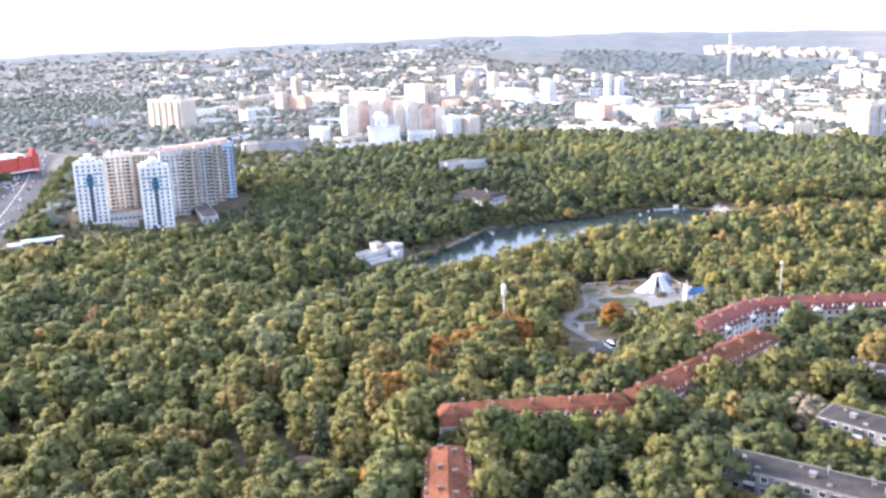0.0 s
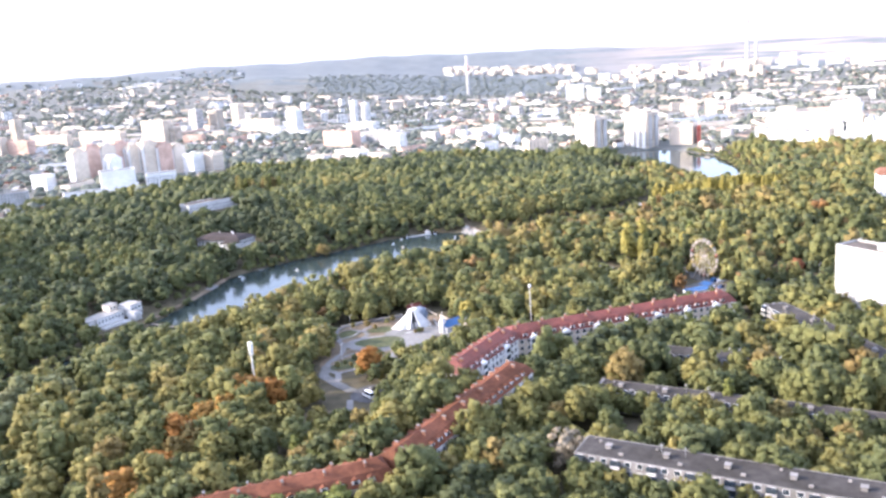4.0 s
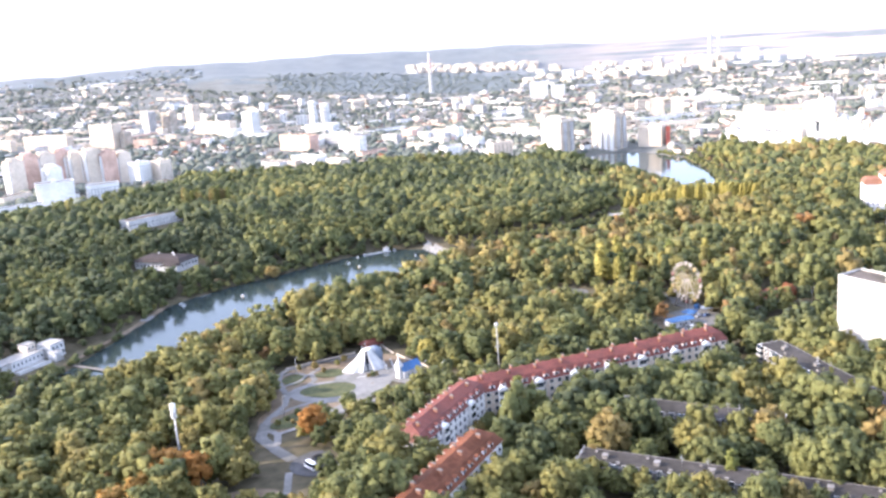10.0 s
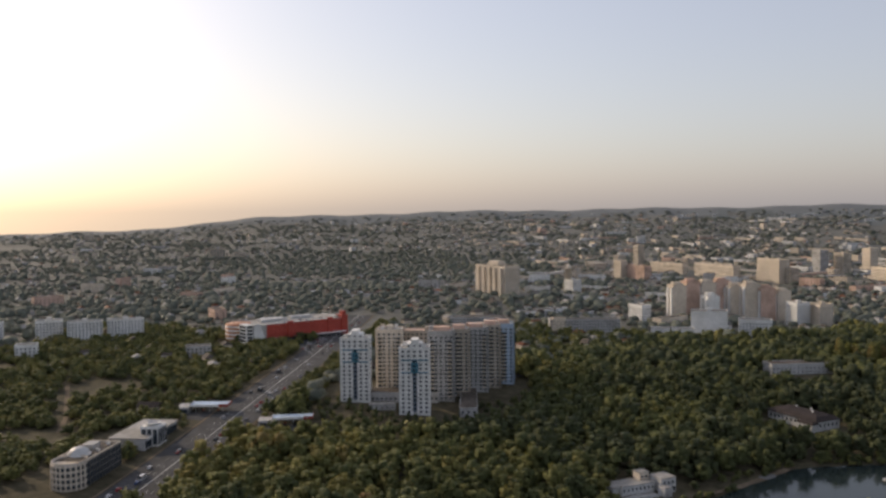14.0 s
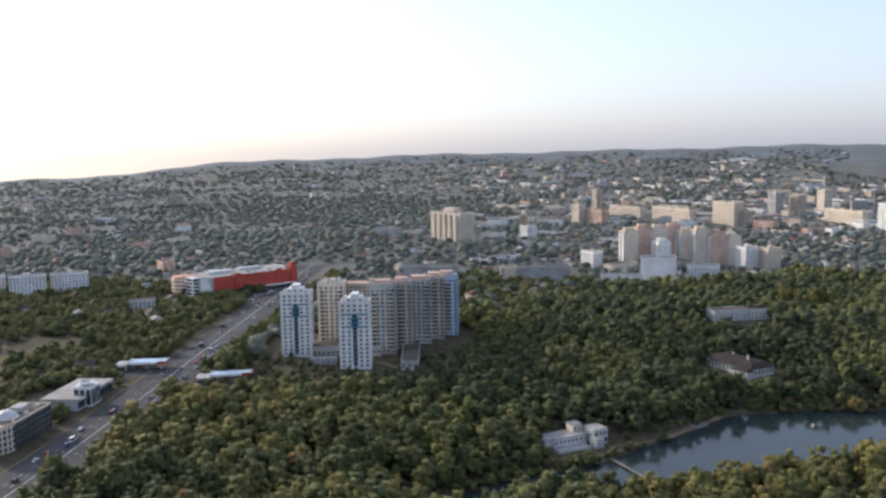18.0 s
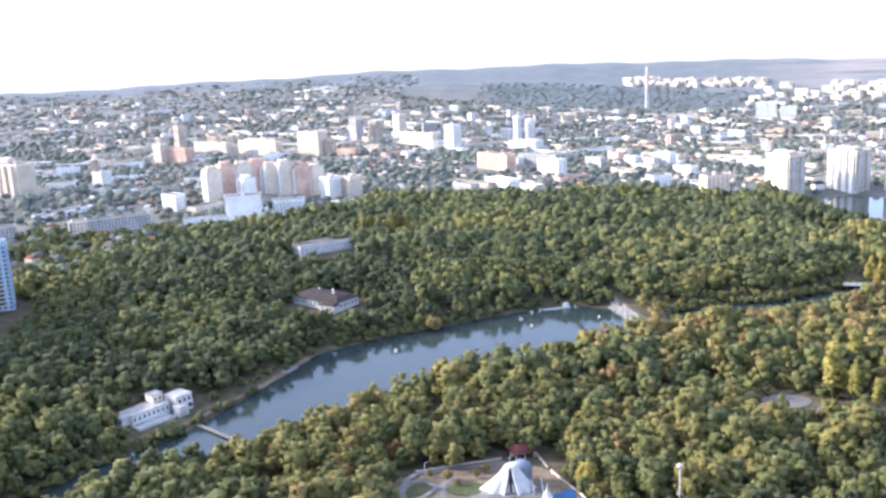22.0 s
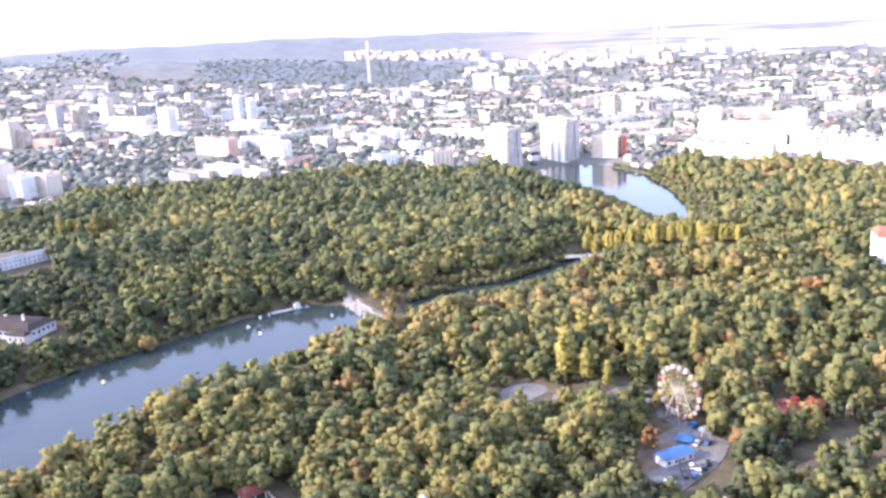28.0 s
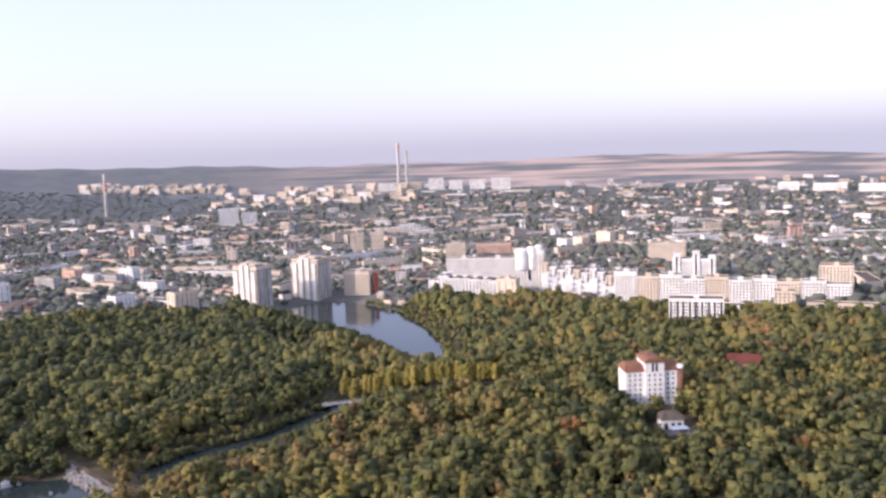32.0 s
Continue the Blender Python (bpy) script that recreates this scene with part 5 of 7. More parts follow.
    plank = shared("plank", lambda: boxed(-0.45, 0.45, -1.0, 1.0, 0.0, 0.12), [M_TIMBER])
    for k in range(int(s)):
        place("plank", plank, root, m @ pose(-s / 2 + k + 0.5, 0, 0.1))
    for k in range(int(s / 4) + 1):
        for v in (-0.8, 0.8):
            part("post", tube(bmesh.new(), (0, 0, -3.5), (0, 0, 0.9), 0.12, n=6), M_TIMBER, root, at=m @ pose(-s / 2 + k * 4, v, 0))
    part("bearer", box(boxed(-s / 2, s / 2, -0.75, -0.6, -0.1, 0.1), -s / 2, s / 2, 0.6, 0.75, -0.1, 0.1), M_TIMBER, root, at=m)
    root = thing("boat_jetty", pose(190, 712, -4.0, 0, 0, 6), "pale floating boat jetty with a small hut", "jetty")
    part("deck", boxed(-10, 10, -1.6, 1.6, -0.2, 0.5), M_CONCRETE, root)
    part("hut", boxed(5, 8.5, -1.3, 1.3, 0.5, 3.0), M_WHITE, root)
    part("hut_roof", turned(bmesh.new(), [(2.9, 3.0), (0.05, 4.4)], 4, cx=6.7), M_PALEROOF, root)
    for k in range(5):
        part("rail_post", tube(bmesh.new(), (-9 + k * 3, -1.5, 0.5), (-9 + k * 3, -1.5, 1.5), 0.06, n=5), M_STEEL, root)
    for k, (x, y) in enumerate(((162, 692), (166, 676), (212, 684), (78, 646), (99, 612), (111, 611), (178, 709), (172, 706), (203, 712))):
        root = thing("pedal_boat", pose(x, y, -4.0, 0, 0, 40 * k) @ Matrix.Diagonal((0.75, 0.75, 0.75, 1)), "small white pedal boat on the water" if k != 3 else "white swan-shaped pedal boat on the water", "boat", "boats on the lake")
        bm = bmesh.new()
        for v in (-0.6, 0.6):
            tube(bm, (-1.5, v, 0.12), (1.2, v, 0.12), 0.32, 0.3, n=8)
            tube(bm, (1.2, v, 0.12), (1.8, v, 0.25), 0.3, 0.05, n=8)
        part("hull", bm, M_WHITE, root)
        part("deck", boxed(-1.4, 1.1, -0.9, 0.9, 0.38, 0.5), M_WHITE, root)
        part("seat", box(boxed(-0.9, -0.2, -0.7, 0.7, 0.5, 0.8), -1.0, -0.85, -0.7, 0.7, 0.8, 1.3), M_YELLOW if k % 2 else M_BLUEROOF, root)
        part("canopy", boxed(-1.2, 0.6, -0.8, 0.8, 1.75, 1.85), M_WHITE, root)
        for u in (-1.1, 0.5):
            for v in (-0.7, 0.7):
                part("strut", tube(bmesh.new(), (u, v, 0.5), (u, v, 1.76), 0.03, n=5), M_STEEL, root)
    # dam between the lakes, with a pale paved crest
    strip("dam", [(231, 720), (234, 700), (236, 678), (238, 655), (240, 641)], 5, M_DUST, "pale earth-topped dam between the lakes", "dam", 0.6, 4)
    for k, (ax, ay, bx, by) in enumerate(((228, 719, 231, 698), (231, 698, 233, 676), (233, 676, 236, 643))):
        s, t = math.hypot(bx - ax, by - ay), math.degrees(math.atan2(by - ay, bx - ax))
        root = thing("dam_wall", pose((ax + bx) / 2, (ay + by) / 2, -4.6, 0, 0, t), "low pale concrete wall along the dam", "wall", "dam walls")
        part("face", boxed(-s / 2, s / 2, -0.4, 0.4, -2, 2.0), M_PAVING, root)
        part("coping", boxed(-s / 2, s / 2, -0.5, 0.5, 2.0, 2.2), M_PAVING, root)
    g = random.Random(17)
    verts, faces = [], []
    for k in range(420):
        u = g.random()
        x, y = 229.5 + 7 * u + g.uniform(-6.5, 1.0), 716 - 72 * u
        r = g.uniform(0.4, 1.1)
        o = len(verts)
        zc = -3.9 + 0.42 * (x - (223 + 7 * u))
        for q in range(8):
            verts.append((x + r * ((q & 1) * 2 - 1) * g.uniform(0.5, 1.0), y + r * ((q >> 1 & 1) * 2 - 1) * g.uniform(0.5, 1.0), zc + r * 0.8 * ((q >> 2) * 2 - 1) * g.uniform(0.5, 1.0)))
        faces += [tuple(o + i for i in f) for f in ((0, 2, 3, 1), (4, 5, 7, 6), (0, 1, 5, 4), (2, 6, 7, 3), (0, 4, 6, 2), (1, 3, 7, 5))]
    tagged(new("rubble", bridge_mesh("rubble", verts, faces, [M_PALEROOF])), "rough pale stones along the foot of the dam", "stones", kind="stuff")
    # white footbridge
    root = thing("footbridge", pose(405, 702, -1.2, 0, 0, -22), "white concrete footbridge on slanting piers", "bridge")
    part("deck", boxed(-15, 15, -1.8, 1.8, 0.6, 1.3), M_CONCRETE, root)
    for v in (-1.7, 1.7):
        part("railing", box(boxed(-15, 15, v - 0.06, v + 0.06, 2.1, 2.3), -15, 15, v - 0.04, v + 0.04, 1.6, 1.7), M_STEEL, root)
        for k in range(11):
            part("baluster", tube(bmesh.new(), (-14.6 + k * 2.9, v, 1.3), (-14.6 + k * 2.9, v, 2.2), 0.05, n=5), M_STEEL, root)
    for u in (-4, 4):
        part("pier", tube(bmesh.new(), (u * 0.4, 0, -6), (u, 0, 0.7), 0.6, 0.5), M_WHITE, root)
    strip("footpath", [(-52, 536), (-32, 549), (-21, 563), (-11, 579), (4, 602), (15, 622), (30, 652)], 2.8, M_DUST, "sandy lakeside path", "footpath", 0.3, 3)
    oval("beach", 17, 626, 7, 2.2, 50, M_PAVING, "small pale landing stage by the lake", "landing", 0.4)


# ---- towers, mall and road ----
def tower(x, y, w, d, h, turn, wall, label, teal=True, crown=True, balc=True):
    z = ground(x, y)
    floors = int(h / 2.95)
    bays = max(3, int(w / 3.4))
    root = slab_block(x, y, w, d, h, turn, wall, label, "apartment tower", "cluster of new towers", floors=floors, storey=2.95, fine=True, bays=bays, sides=("south", "east"), name="apartment_tower", pane=(1.9, 1.75),
                      sunk=6, z=z, roof=M_PALEROOF)
    deck = [c for c in root.children if c.name.startswith("roof_deck")][0]
    g = random.Random(int(x * 3 + y))
    for k in range(5):
        u, v, s = g.uniform(-w * 0.4, w * 0.4), g.uniform(-d * 0.1, d * 0.4), g.uniform(0.8, 1.8)
        part("roof_unit", boxed(u - s, u + s, v - s * 0.8, v + s * 0.8, h + 0.12, h + g.uniform(1.4, 3.4)), g.choice((wall, M_WHITE, M_SALMON)), deck)
    if teal:
        part("glazed_strip", boxed(-1.5, 1.5, -d / 2 - 0.3, -d / 2 - 0.1, 2, h * 0.62), M_SLATE, root)
        part("teal_panel", boxed(-2.6, 2.6, -d / 2 - 0.36, -d / 2 - 0.1, h * 0.65, h * 0.8), M_TEAL, root)
        for f in range(int(h * 0.8 / 2.95)):
            part("landing_window", boxed(-1.5, 1.5, -d / 2 - 0.36, -d / 2 - 0.3, f * 2.95 + 3.0, f * 2.95 + 4.7), M_GLASS, root)
        for z0 in (h * 0.63, h * 0.82):
            part("band", boxed(-w / 2 - 0.3, w / 2 + 0.3, -d / 2 - 0.3, d / 2 + 0.3, z0, z0 + 0.9), M_TEAL, root)
    for u in (-w / 2, w / 2):
        part("corner_pier", boxed(u - 0.7, u + 0.7, -d / 2 - 0.4, -d / 2 + 0.6, -2, h + 1.6), wall, root)
    if crown:
        part("crown", box(boxed(-w * 0.26, w * 0.26, -d / 2 + 0.4, d * 0.3, h + 0.12, h + 3.6), -w * 0.12, w * 0.12, -d / 2 + 0.3, d * 0.2, h + 3.6, h + 6.2), wall, root)
        for u in (-w * 0.2, 0, w * 0.2):
            place("window", window_mesh(1.4, 1.5), root, pose(u, -d / 2 + 0.4, h + 1.3))
    if balc:
        me = shared("loggia", lambda: box(box(bmesh.new(), -1.5, 1.5, -1.0, 0, 0, 1.05, 0), -1.5, 1.5, -0.9, 0, 1.05, 2.6, 1), [wall, M_GLASS])
        for f in range(1, floors - 1):
            for u in ((-w / 2 + 2.6, w / 2 - 2.6) if w > 15 else (0,)):
                place("loggia", me, root, face_pose("south", w, d, u, f * 2.95))
    return root


def build_towers():
    white = "white apartment tower with blue-green glazed strip"
    tower(-264, 648, 20, 17, 45, 22, M_WHITE, white, balc=False)
    tower(-213, 640, 20, 18, 45, 22, M_WHITE, white, balc=False)
    warm = "sand-coloured apartment tower with stacked loggias"
    tower(-256, 686, 19, 20, 46, 22, M_CREAM, warm, teal=False, crown=False)
    # the row that runs away from the road, section by section
    for x, y, h, wall, label in ((-211, 680, 50, M_GREYWALL, "grey-beige section of a long row of towers"), (-205, 699, 49, M_SAND, warm), (-199, 718, 48, M_GREYWALL, "grey-beige section of a long row of towers"),
                                 (-194, 736, 48, M_SAND, warm), (-189, 753, 47, M_BLUEWALL, "pale blue apartment tower at the end of the row")):
        root = tower(x, y, 18 if wall == M_GREYWALL else 15, 17, h, 22, wall, label, teal=False, crown=False)
        w = 18 if wall == M_GREYWALL else 15
        # dark glass strips laid on the wall in place of deep, dark recesses
        for v in (-8.5, 8.5):
            part("recess", boxed(w / 2 - 0.1, w / 2 + 0.06, v - 1.4, v + 1.4, -2, h - 1), M_GLASS, root)
        for v in (-3.4, 3.4):
            part("bay", boxed(w / 2 + 0.06, w / 2 + 1.2, v - 1.7, v + 1.7, 2, h - 2), wall, root)
            bm = bmesh.new()
            for f in range(1, 15):
                box(bm, w / 2 + 1.18, w / 2 + 1.27, v - 1.4, v + 1.4, f * 2.95 + 1.1, f * 2.95 + 2.6)
            part("bay_glazing", bm, M_GLASS, root)["kind"] = "stuff"
        part("roof_house", boxed(-w * 0.3, w * 0.3, -4, 4, h + 0.12, h + 3.2), M_SALMON, root)
    slab_block(-236, 712, 40, 16, 43, 22, M_SAND, "sand-coloured apartment slab behind the towers", "apartment block", "cluster of new towers", sides=("south", "west"), roof=M_SALMON)
    slab_block(-308, 1006, 62, 20, 13, 20, M_GREYWALL, "long grey hall with a flat roof behind the towers", "hall", sides=("south", "east"), name="hall")
    shed("site_hut", -236, 634, 18, 6, 4, 22, M_GREYWALL, M_PALEROOF, "low grey service building below the towers", 0.6)
    slab_block(-240, 664, 62, 20, 6, 22, M_GREYWALL, "low grey garage podium between the towers", "garage", name="garage", parapet=0.4)
    slab_block(-188, 676, 12, 66, 4.5, 22, M_GREYWALL, "low grey car deck beside the row of towers", "garage", name="garage", parapet=0.5)


def build_mall():
    z = ground(-460, 840)
    root = thing("shopping_mall", pose(-466, 866, z, 0, 0, 62.7), "large shopping mall with red panel facade and glazed corner drum", "shopping mall")
    part("body", boxed(-54, 54, -24, 25, -6, 17), M_CONCRETE, root)
    n = 19
    me = shared("red_panel", lambda: boxed(-2.3, 2.3, -0.35, 0.1, 0, 13.6), [M_MALLRED])
    for k in range(n):
        place("red_panel", me, root, pose(-38 + k * 4.72, -24, 4.2))
    me = shared("shop_window", lambda: boxed(-2.2, 2.2, -0.15, 0.1, 0, 3.2), [M_GLASS])
    for k in range(n):
        place("shop_window", me, root, pose(-38 + k * 4.72, -24, 0.5))
    # two bays that stand forward and over the roof
    for u in (-14, 33):
        part("red_bay", boxed(u - 3.2, u + 3.2, -26, -24.4, 3.6, 19.6), M_MALLRED, root)
    part("sign_tower", box(boxed(47, 54.6, -25.4, -14, 0, 20.5), 49, 53, -24, -18, 20.5, 24.5), M_MALLRED, root)
    part("canopy", boxed(2, 50, -30, -24.4, 3.4, 4.0), M_WHITE, root)
    for k in range(9):
        part("canopy_post", tube(bmesh.new(), (4 + k * 5.6, -29, -2), (4 + k * 5.6, -29, 3.4), 0.2, n=6), M_STEEL, root)
    # slanting white end panel and glazed corner block
    bm = bmesh.new()
    v = [bm.verts.new(p) for p in ((-54.4, -24.6, 0), (-41, -24.6, 0), (-47.5, -24.6, 19.4), (-54.4, -24.6, 19.4), (-54.4, -23.8, 0), (-41, -23.8, 0), (-47.5, -23.8, 19.4), (-54.4, -23.8, 19.4))]
    for q in ((0, 1, 2, 3), (5, 4, 7, 6), (1, 5, 6, 2), (4, 0, 3, 7), (3, 2, 6, 7)):
        bm.faces.new([v[k] for k in q])
    part("slanting_panel", bm, M_WHITE, root)
    part("corner_block", boxed(-62, -54.4, -23, -8, -6, 19), M_WHITE, root)
    for f in range(5):
        part("window_band", box(boxed(-62.2, -62, -22, -9, 2.2 + f * 3.4, 4.2 + f * 3.4), -61, -55, -23.2, -23, 2.2 + f * 3.4, 4.2 + f * 3.4), M_GLASS, root)
    drum = part("corner_drum", turned(bmesh.new(), [(13, -6), (13, 17.4), (12.4, 18), (0.05, 18.1)], 28, cx=-55, cy=8), M_ORANGE, root)
    for f in range(4):
        part("drum_band", turned(bmesh.new(), [(13.02, 3.2 + f * 3.8), (13.15, 3.3 + f * 3.8), (13.15, 4.5 + f * 3.8), (13.0, 4.6 + f * 3.8)], 28, cx=-55, cy=8), M_WHITE, drum)
    part("roof_deck", boxed(-53.5, 53.5, -23.5, 24.5, 17, 17.3), M_PALEROOF, root)
    part("parapet", box(boxed(-54, 54, -24.2, -23.6, 17, 18.2), 53.4, 54, -23.6, 25, 17, 18.2), M_WHITE, root)
    for u, v, w, d in ((-20, 4, 30, 14), (16, 8, 26, 10)):
        part("roof_light", box(boxed(u - w / 2, u + w / 2, v - d / 2, v + d / 2, 17.3, 19.4), u - w / 2 + 1, u + w / 2 - 1, v - d / 2 + 1, v + d / 2 - 1, 19.4, 20.2), M_STEEL, root)
    g = random.Random(4)
    for k in range(16):
        u, v = g.uniform(-48, 46), g.choice((g.uniform(-20, -8), g.uniform(16, 22)))
        part("roof_unit", boxed(u - 1.6, u + 1.6, v - 1.2, v + 1.2, 17.3, g.uniform(18.6, 20.2)), g.choice((M_STEEL, M_PALEROOF, M_GREYWALL)), root)


ROAD = [(-238, 318), (-255, 374), (-275, 440), (-300, 520), (-329, 616), (-353, 692), (-379, 770), (-408, 850), (-440, 930), (-475, 1030)]


def lane_dashes(lines):
    """All the short lane dashes of the main road, in one mesh."""
    verts, faces = [], []
    for (ax, ay), (bx, by) in lines:
        d = math.hypot(bx - ax, by - ay)
        nx, ny = -(by - ay) / d * 0.14, (bx - ax) / d * 0.14
        o = len(verts)
        verts += [(px, py, ground(px, py) + 0.34) for px, py in ((ax - nx, ay - ny), (bx - nx, by - ny), (bx + nx, by + ny), (ax + nx, ay + ny))]
        faces.append((o, o + 1, o + 2, o + 3))
    tagged(new("lane_dashes", bridge_mesh("lane_dashes", verts, faces, [M_MARK])), "faded white lane dashes on the main road", "road marking", kind="structure")


def build_road():
    dashes = []
    strip("road", ROAD, 33, M_ASPHALT, "wide grey main road with faded lane lines", "road", 0.25, 6)
    mark = [(x - 0.5, y) for x, y in ROAD]
    for side in (-8.2, -4.4, 4.4, 8.2):
        for (ax, ay), (bx, by) in zip(ROAD[1:], ROAD[2:8]):
            d = math.hypot(bx - ax, by - ay)
            for k in range(int(d / 12)):
                px, py = ax + (bx - ax) * k * 12 / d + side, ay + (by - ay) * k * 12 / d
                dashes.append([(px, py), (px + (bx - ax) * 4 / d, py + (by - ay) * 4 / d)])
    lane_dashes(dashes)
    strip("road_marking", mark, 0.7, M_MARK, "pale painted centre line of the main road", "road marking", 0.33, 6)
    strip("pavement", [(x + 17.2, y + 5) for x, y in ROAD], 1.6, M_DUST, "trodden earth verge beside the main road", "pavement", 0.33, 6)
    strip("pavement", [(x - 17.2, y - 5) for x, y in ROAD], 1.6, M_DUST, "trodden earth verge beside the main road", "pavement", 0.33, 6)
    oval("car_park", -415, 832, 15, 50, 24, M_ASPHALT, "asphalt car park in front of the mall", "car park", 0.3)
    oval("car_park", -330, 575, 26, 16, 20, M_ASPHALT, "asphalt forecourt of the filling station", "forecourt", 0.3)
    oval("car_park", -266, 566, 20, 13, 20, M_ASPHALT, "asphalt yard beside the main road", "yard", 0.3)
    strip("street", [(-190, 770), (-150, 830), (-120, 900), (-100, 960)], 7, M_ASPHALT, "side street behind the towers", "street", 0.3)
    g = random.Random(11)
    line = [(Vector(a), Vector(b)) for a, b in zip(ROAD, ROAD[1:])]
    for k in range(70):
        a, b = line[g.randrange(len(line))]
        p = a.lerp(b, g.random())
        d = (b - a).normalized()
        side = g.choice((-11, -6.4, 6.2, 10.5))
        q = p + Vector((-d.y, d.x)) * side
        vehicle(q.x, q.y, math.degrees(math.atan2(d.y, d.x)), CAR_PAINTS[g.choice((0, 0, 1, 2, 2, 3, 4))], "minibus" if k % 9 == 0 else "car", "cars on the main road", "on the main road")
    for k in range(40):
        u, v = g.uniform(-40, 40), g.uniform(-8, 8)
        vehicle(-415 - 0.40 * u + v, 832 + 0.91 * u, 70 + g.choice((0, 90)), CAR_PAINTS[g.choice((0, 0, 1, 2, 2, 3))], "car", "cars at the mall", "parked in front of the mall")
    for k in range(22):
        x, y = -148 + g.uniform(-22, 22), 812 + g.uniform(-40, 40)
        vehicle(x, y, g.choice((20, 110)), CAR_PAINTS[g.choice((0, 0, 1, 2, 3))], "car", "cars behind the towers", "parked behind the towers")


def canopy_station(x, y, w, d, turn, label, sign):
    z = ground(x, y)
    root = thing("filling_station", pose(x, y, z, 0, 0, turn), label, "filling station", "filling stations")
    part("roof", boxed(-w / 2, w / 2, -d / 2, d / 2, 4.6, 5.4), M_BLUEWALL, root)
    part("roof_edge", box(boxed(-w / 2 - 0.2, w / 2 - 6, -d / 2 - 0.2, -d / 2 - 0.01, 4.5, 5.9), -w / 2 - 0.2, -w / 2 - 0.01, -d / 2, d / 2 + 0.2, 4.5, 5.9), M_WHITE, root)
    part("fascia", box(boxed(w / 2 - 6, w / 2 + 0.2, -d / 2 - 0.2, -d / 2 - 0.01, 4.3, 6.2), w / 2 + 0.01, w / 2 + 0.2, -d / 2, d / 2 + 0.2, 4.3, 6.2), sign, root)
    for u in (-w * 0.35, 0, w * 0.35):
        for v in (-d * 0.3, d * 0.3):
            part("column", tube(bmesh.new(), (u, v, -1), (u, v, 4.6), 0.25), M_STEEL, root)
    part("shop", boxed(-w / 2 - 9, -w / 2 - 0.5, -d / 2, d / 2, -1, 4.2), M_GREYWALL, root)
    for u in (-w * 0.2, w * 0.2):
        part("pump", boxed(u - 0.4, u + 0.4, -0.3, 0.3, -0.5, 1.8), sign, root)
    part("shop_front", boxed(-w / 2 - 8, -w / 2 - 1.5, -d / 2 - 0.1, -d / 2 + 0.02, 0.4, 2.8), M_GLASS, root)


def build_domed_office():
    """A four-storey office along the road: a dark glazed front, a rounded end with fins, a pale dome on the roof."""
    h = 13.0
    root = thing("domed_office", pose(-304, 434, ground(-309, 444), 0, 0, 107.5), "roadside office with dark glazed front, rounded end and pale dome", "office building")
    part("wall", boxed(0, 38, 0.3, 18, -4, h), M_PANEL, root)
    part("rounded_end", turned(bmesh.new(), [(9, -4), (9, h + 1.2), (8.6, h + 1.2), (8.5, h), (0.02, h)], 32, cy=9), M_SAND, root)
    for k in range(11):
        a = radians(100 + k * 16)
        part("fin", boxed(-0.3, 0.3, -0.4, 0.4, 0, h), M_CREAM, root, at=pose(9.1 * math.cos(a), 9 + 9.1 * math.sin(a), 0, 0, 0, math.degrees(a)))
    for f in range(4):
        part("window_band", turned(bmesh.new(), [(9.02, 0.9 + f * 3.1), (9.1, 0.95 + f * 3.1), (9.1, 2.7 + f * 3.1), (9.0, 2.75 + f * 3.1)], 32, cy=9), M_GLASS, root)
    for k in range(12):
        part("glazing", boxed(1.2 + k * 3.05, 3.9 + k * 3.05, 0.1, 0.32, 0.2, h - 0.6), M_GLASS, root)
        part("mullion", boxed(3.98 + k * 3.05, 4.18 + k * 3.05, -0.2, 0.3, -1, h + 0.4), M_PANEL, root)
    for f in range(1, 4):
        part("floor_band", boxed(0.6, 38, 0.02, 0.34, f * 3.1 + 0.1, f * 3.1 + 0.5), M_PANEL, root)
    deck = part("roof_deck", boxed(0.4, 37.6, 0.7, 17.6, h, h + 0.15), M_BITUMEN, root)
    part("parapet", box(box(boxed(2, 38.1, 0.1, 0.6, h, h + 1.0), 37.6, 38.1, 0.6, 18, h, h + 1.0), 0, 37.6, 17.6, 18.1, h, h + 1.0), M_CREAM, root)
    part("dome", turned(bmesh.new(), [(5.6, h), (5.6, h + 0.9), (4.9, h + 2.3), (3.2, h + 3.6), (1.2, h + 4.2), (0.05, h + 4.3)], 24, cx=13, cy=11), M_STEEL, deck)
    part("dome_ring", turned(bmesh.new(), [(6.1, h), (6.1, h + 0.6), (5.6, h + 0.7)], 24, cx=13, cy=11), M_WHITE, deck)
    part("roof_house", boxed(22, 30, 8, 14, h + 0.15, h + 2.8), M_GREYWALL, deck)
    for u, v in ((20, 4), (33, 5), (34, 13)):
        part("roof_unit", boxed(u - 1, u + 1, v - 0.8, v + 0.8, h + 0.15, h + 1.5), M_STEEL, deck)


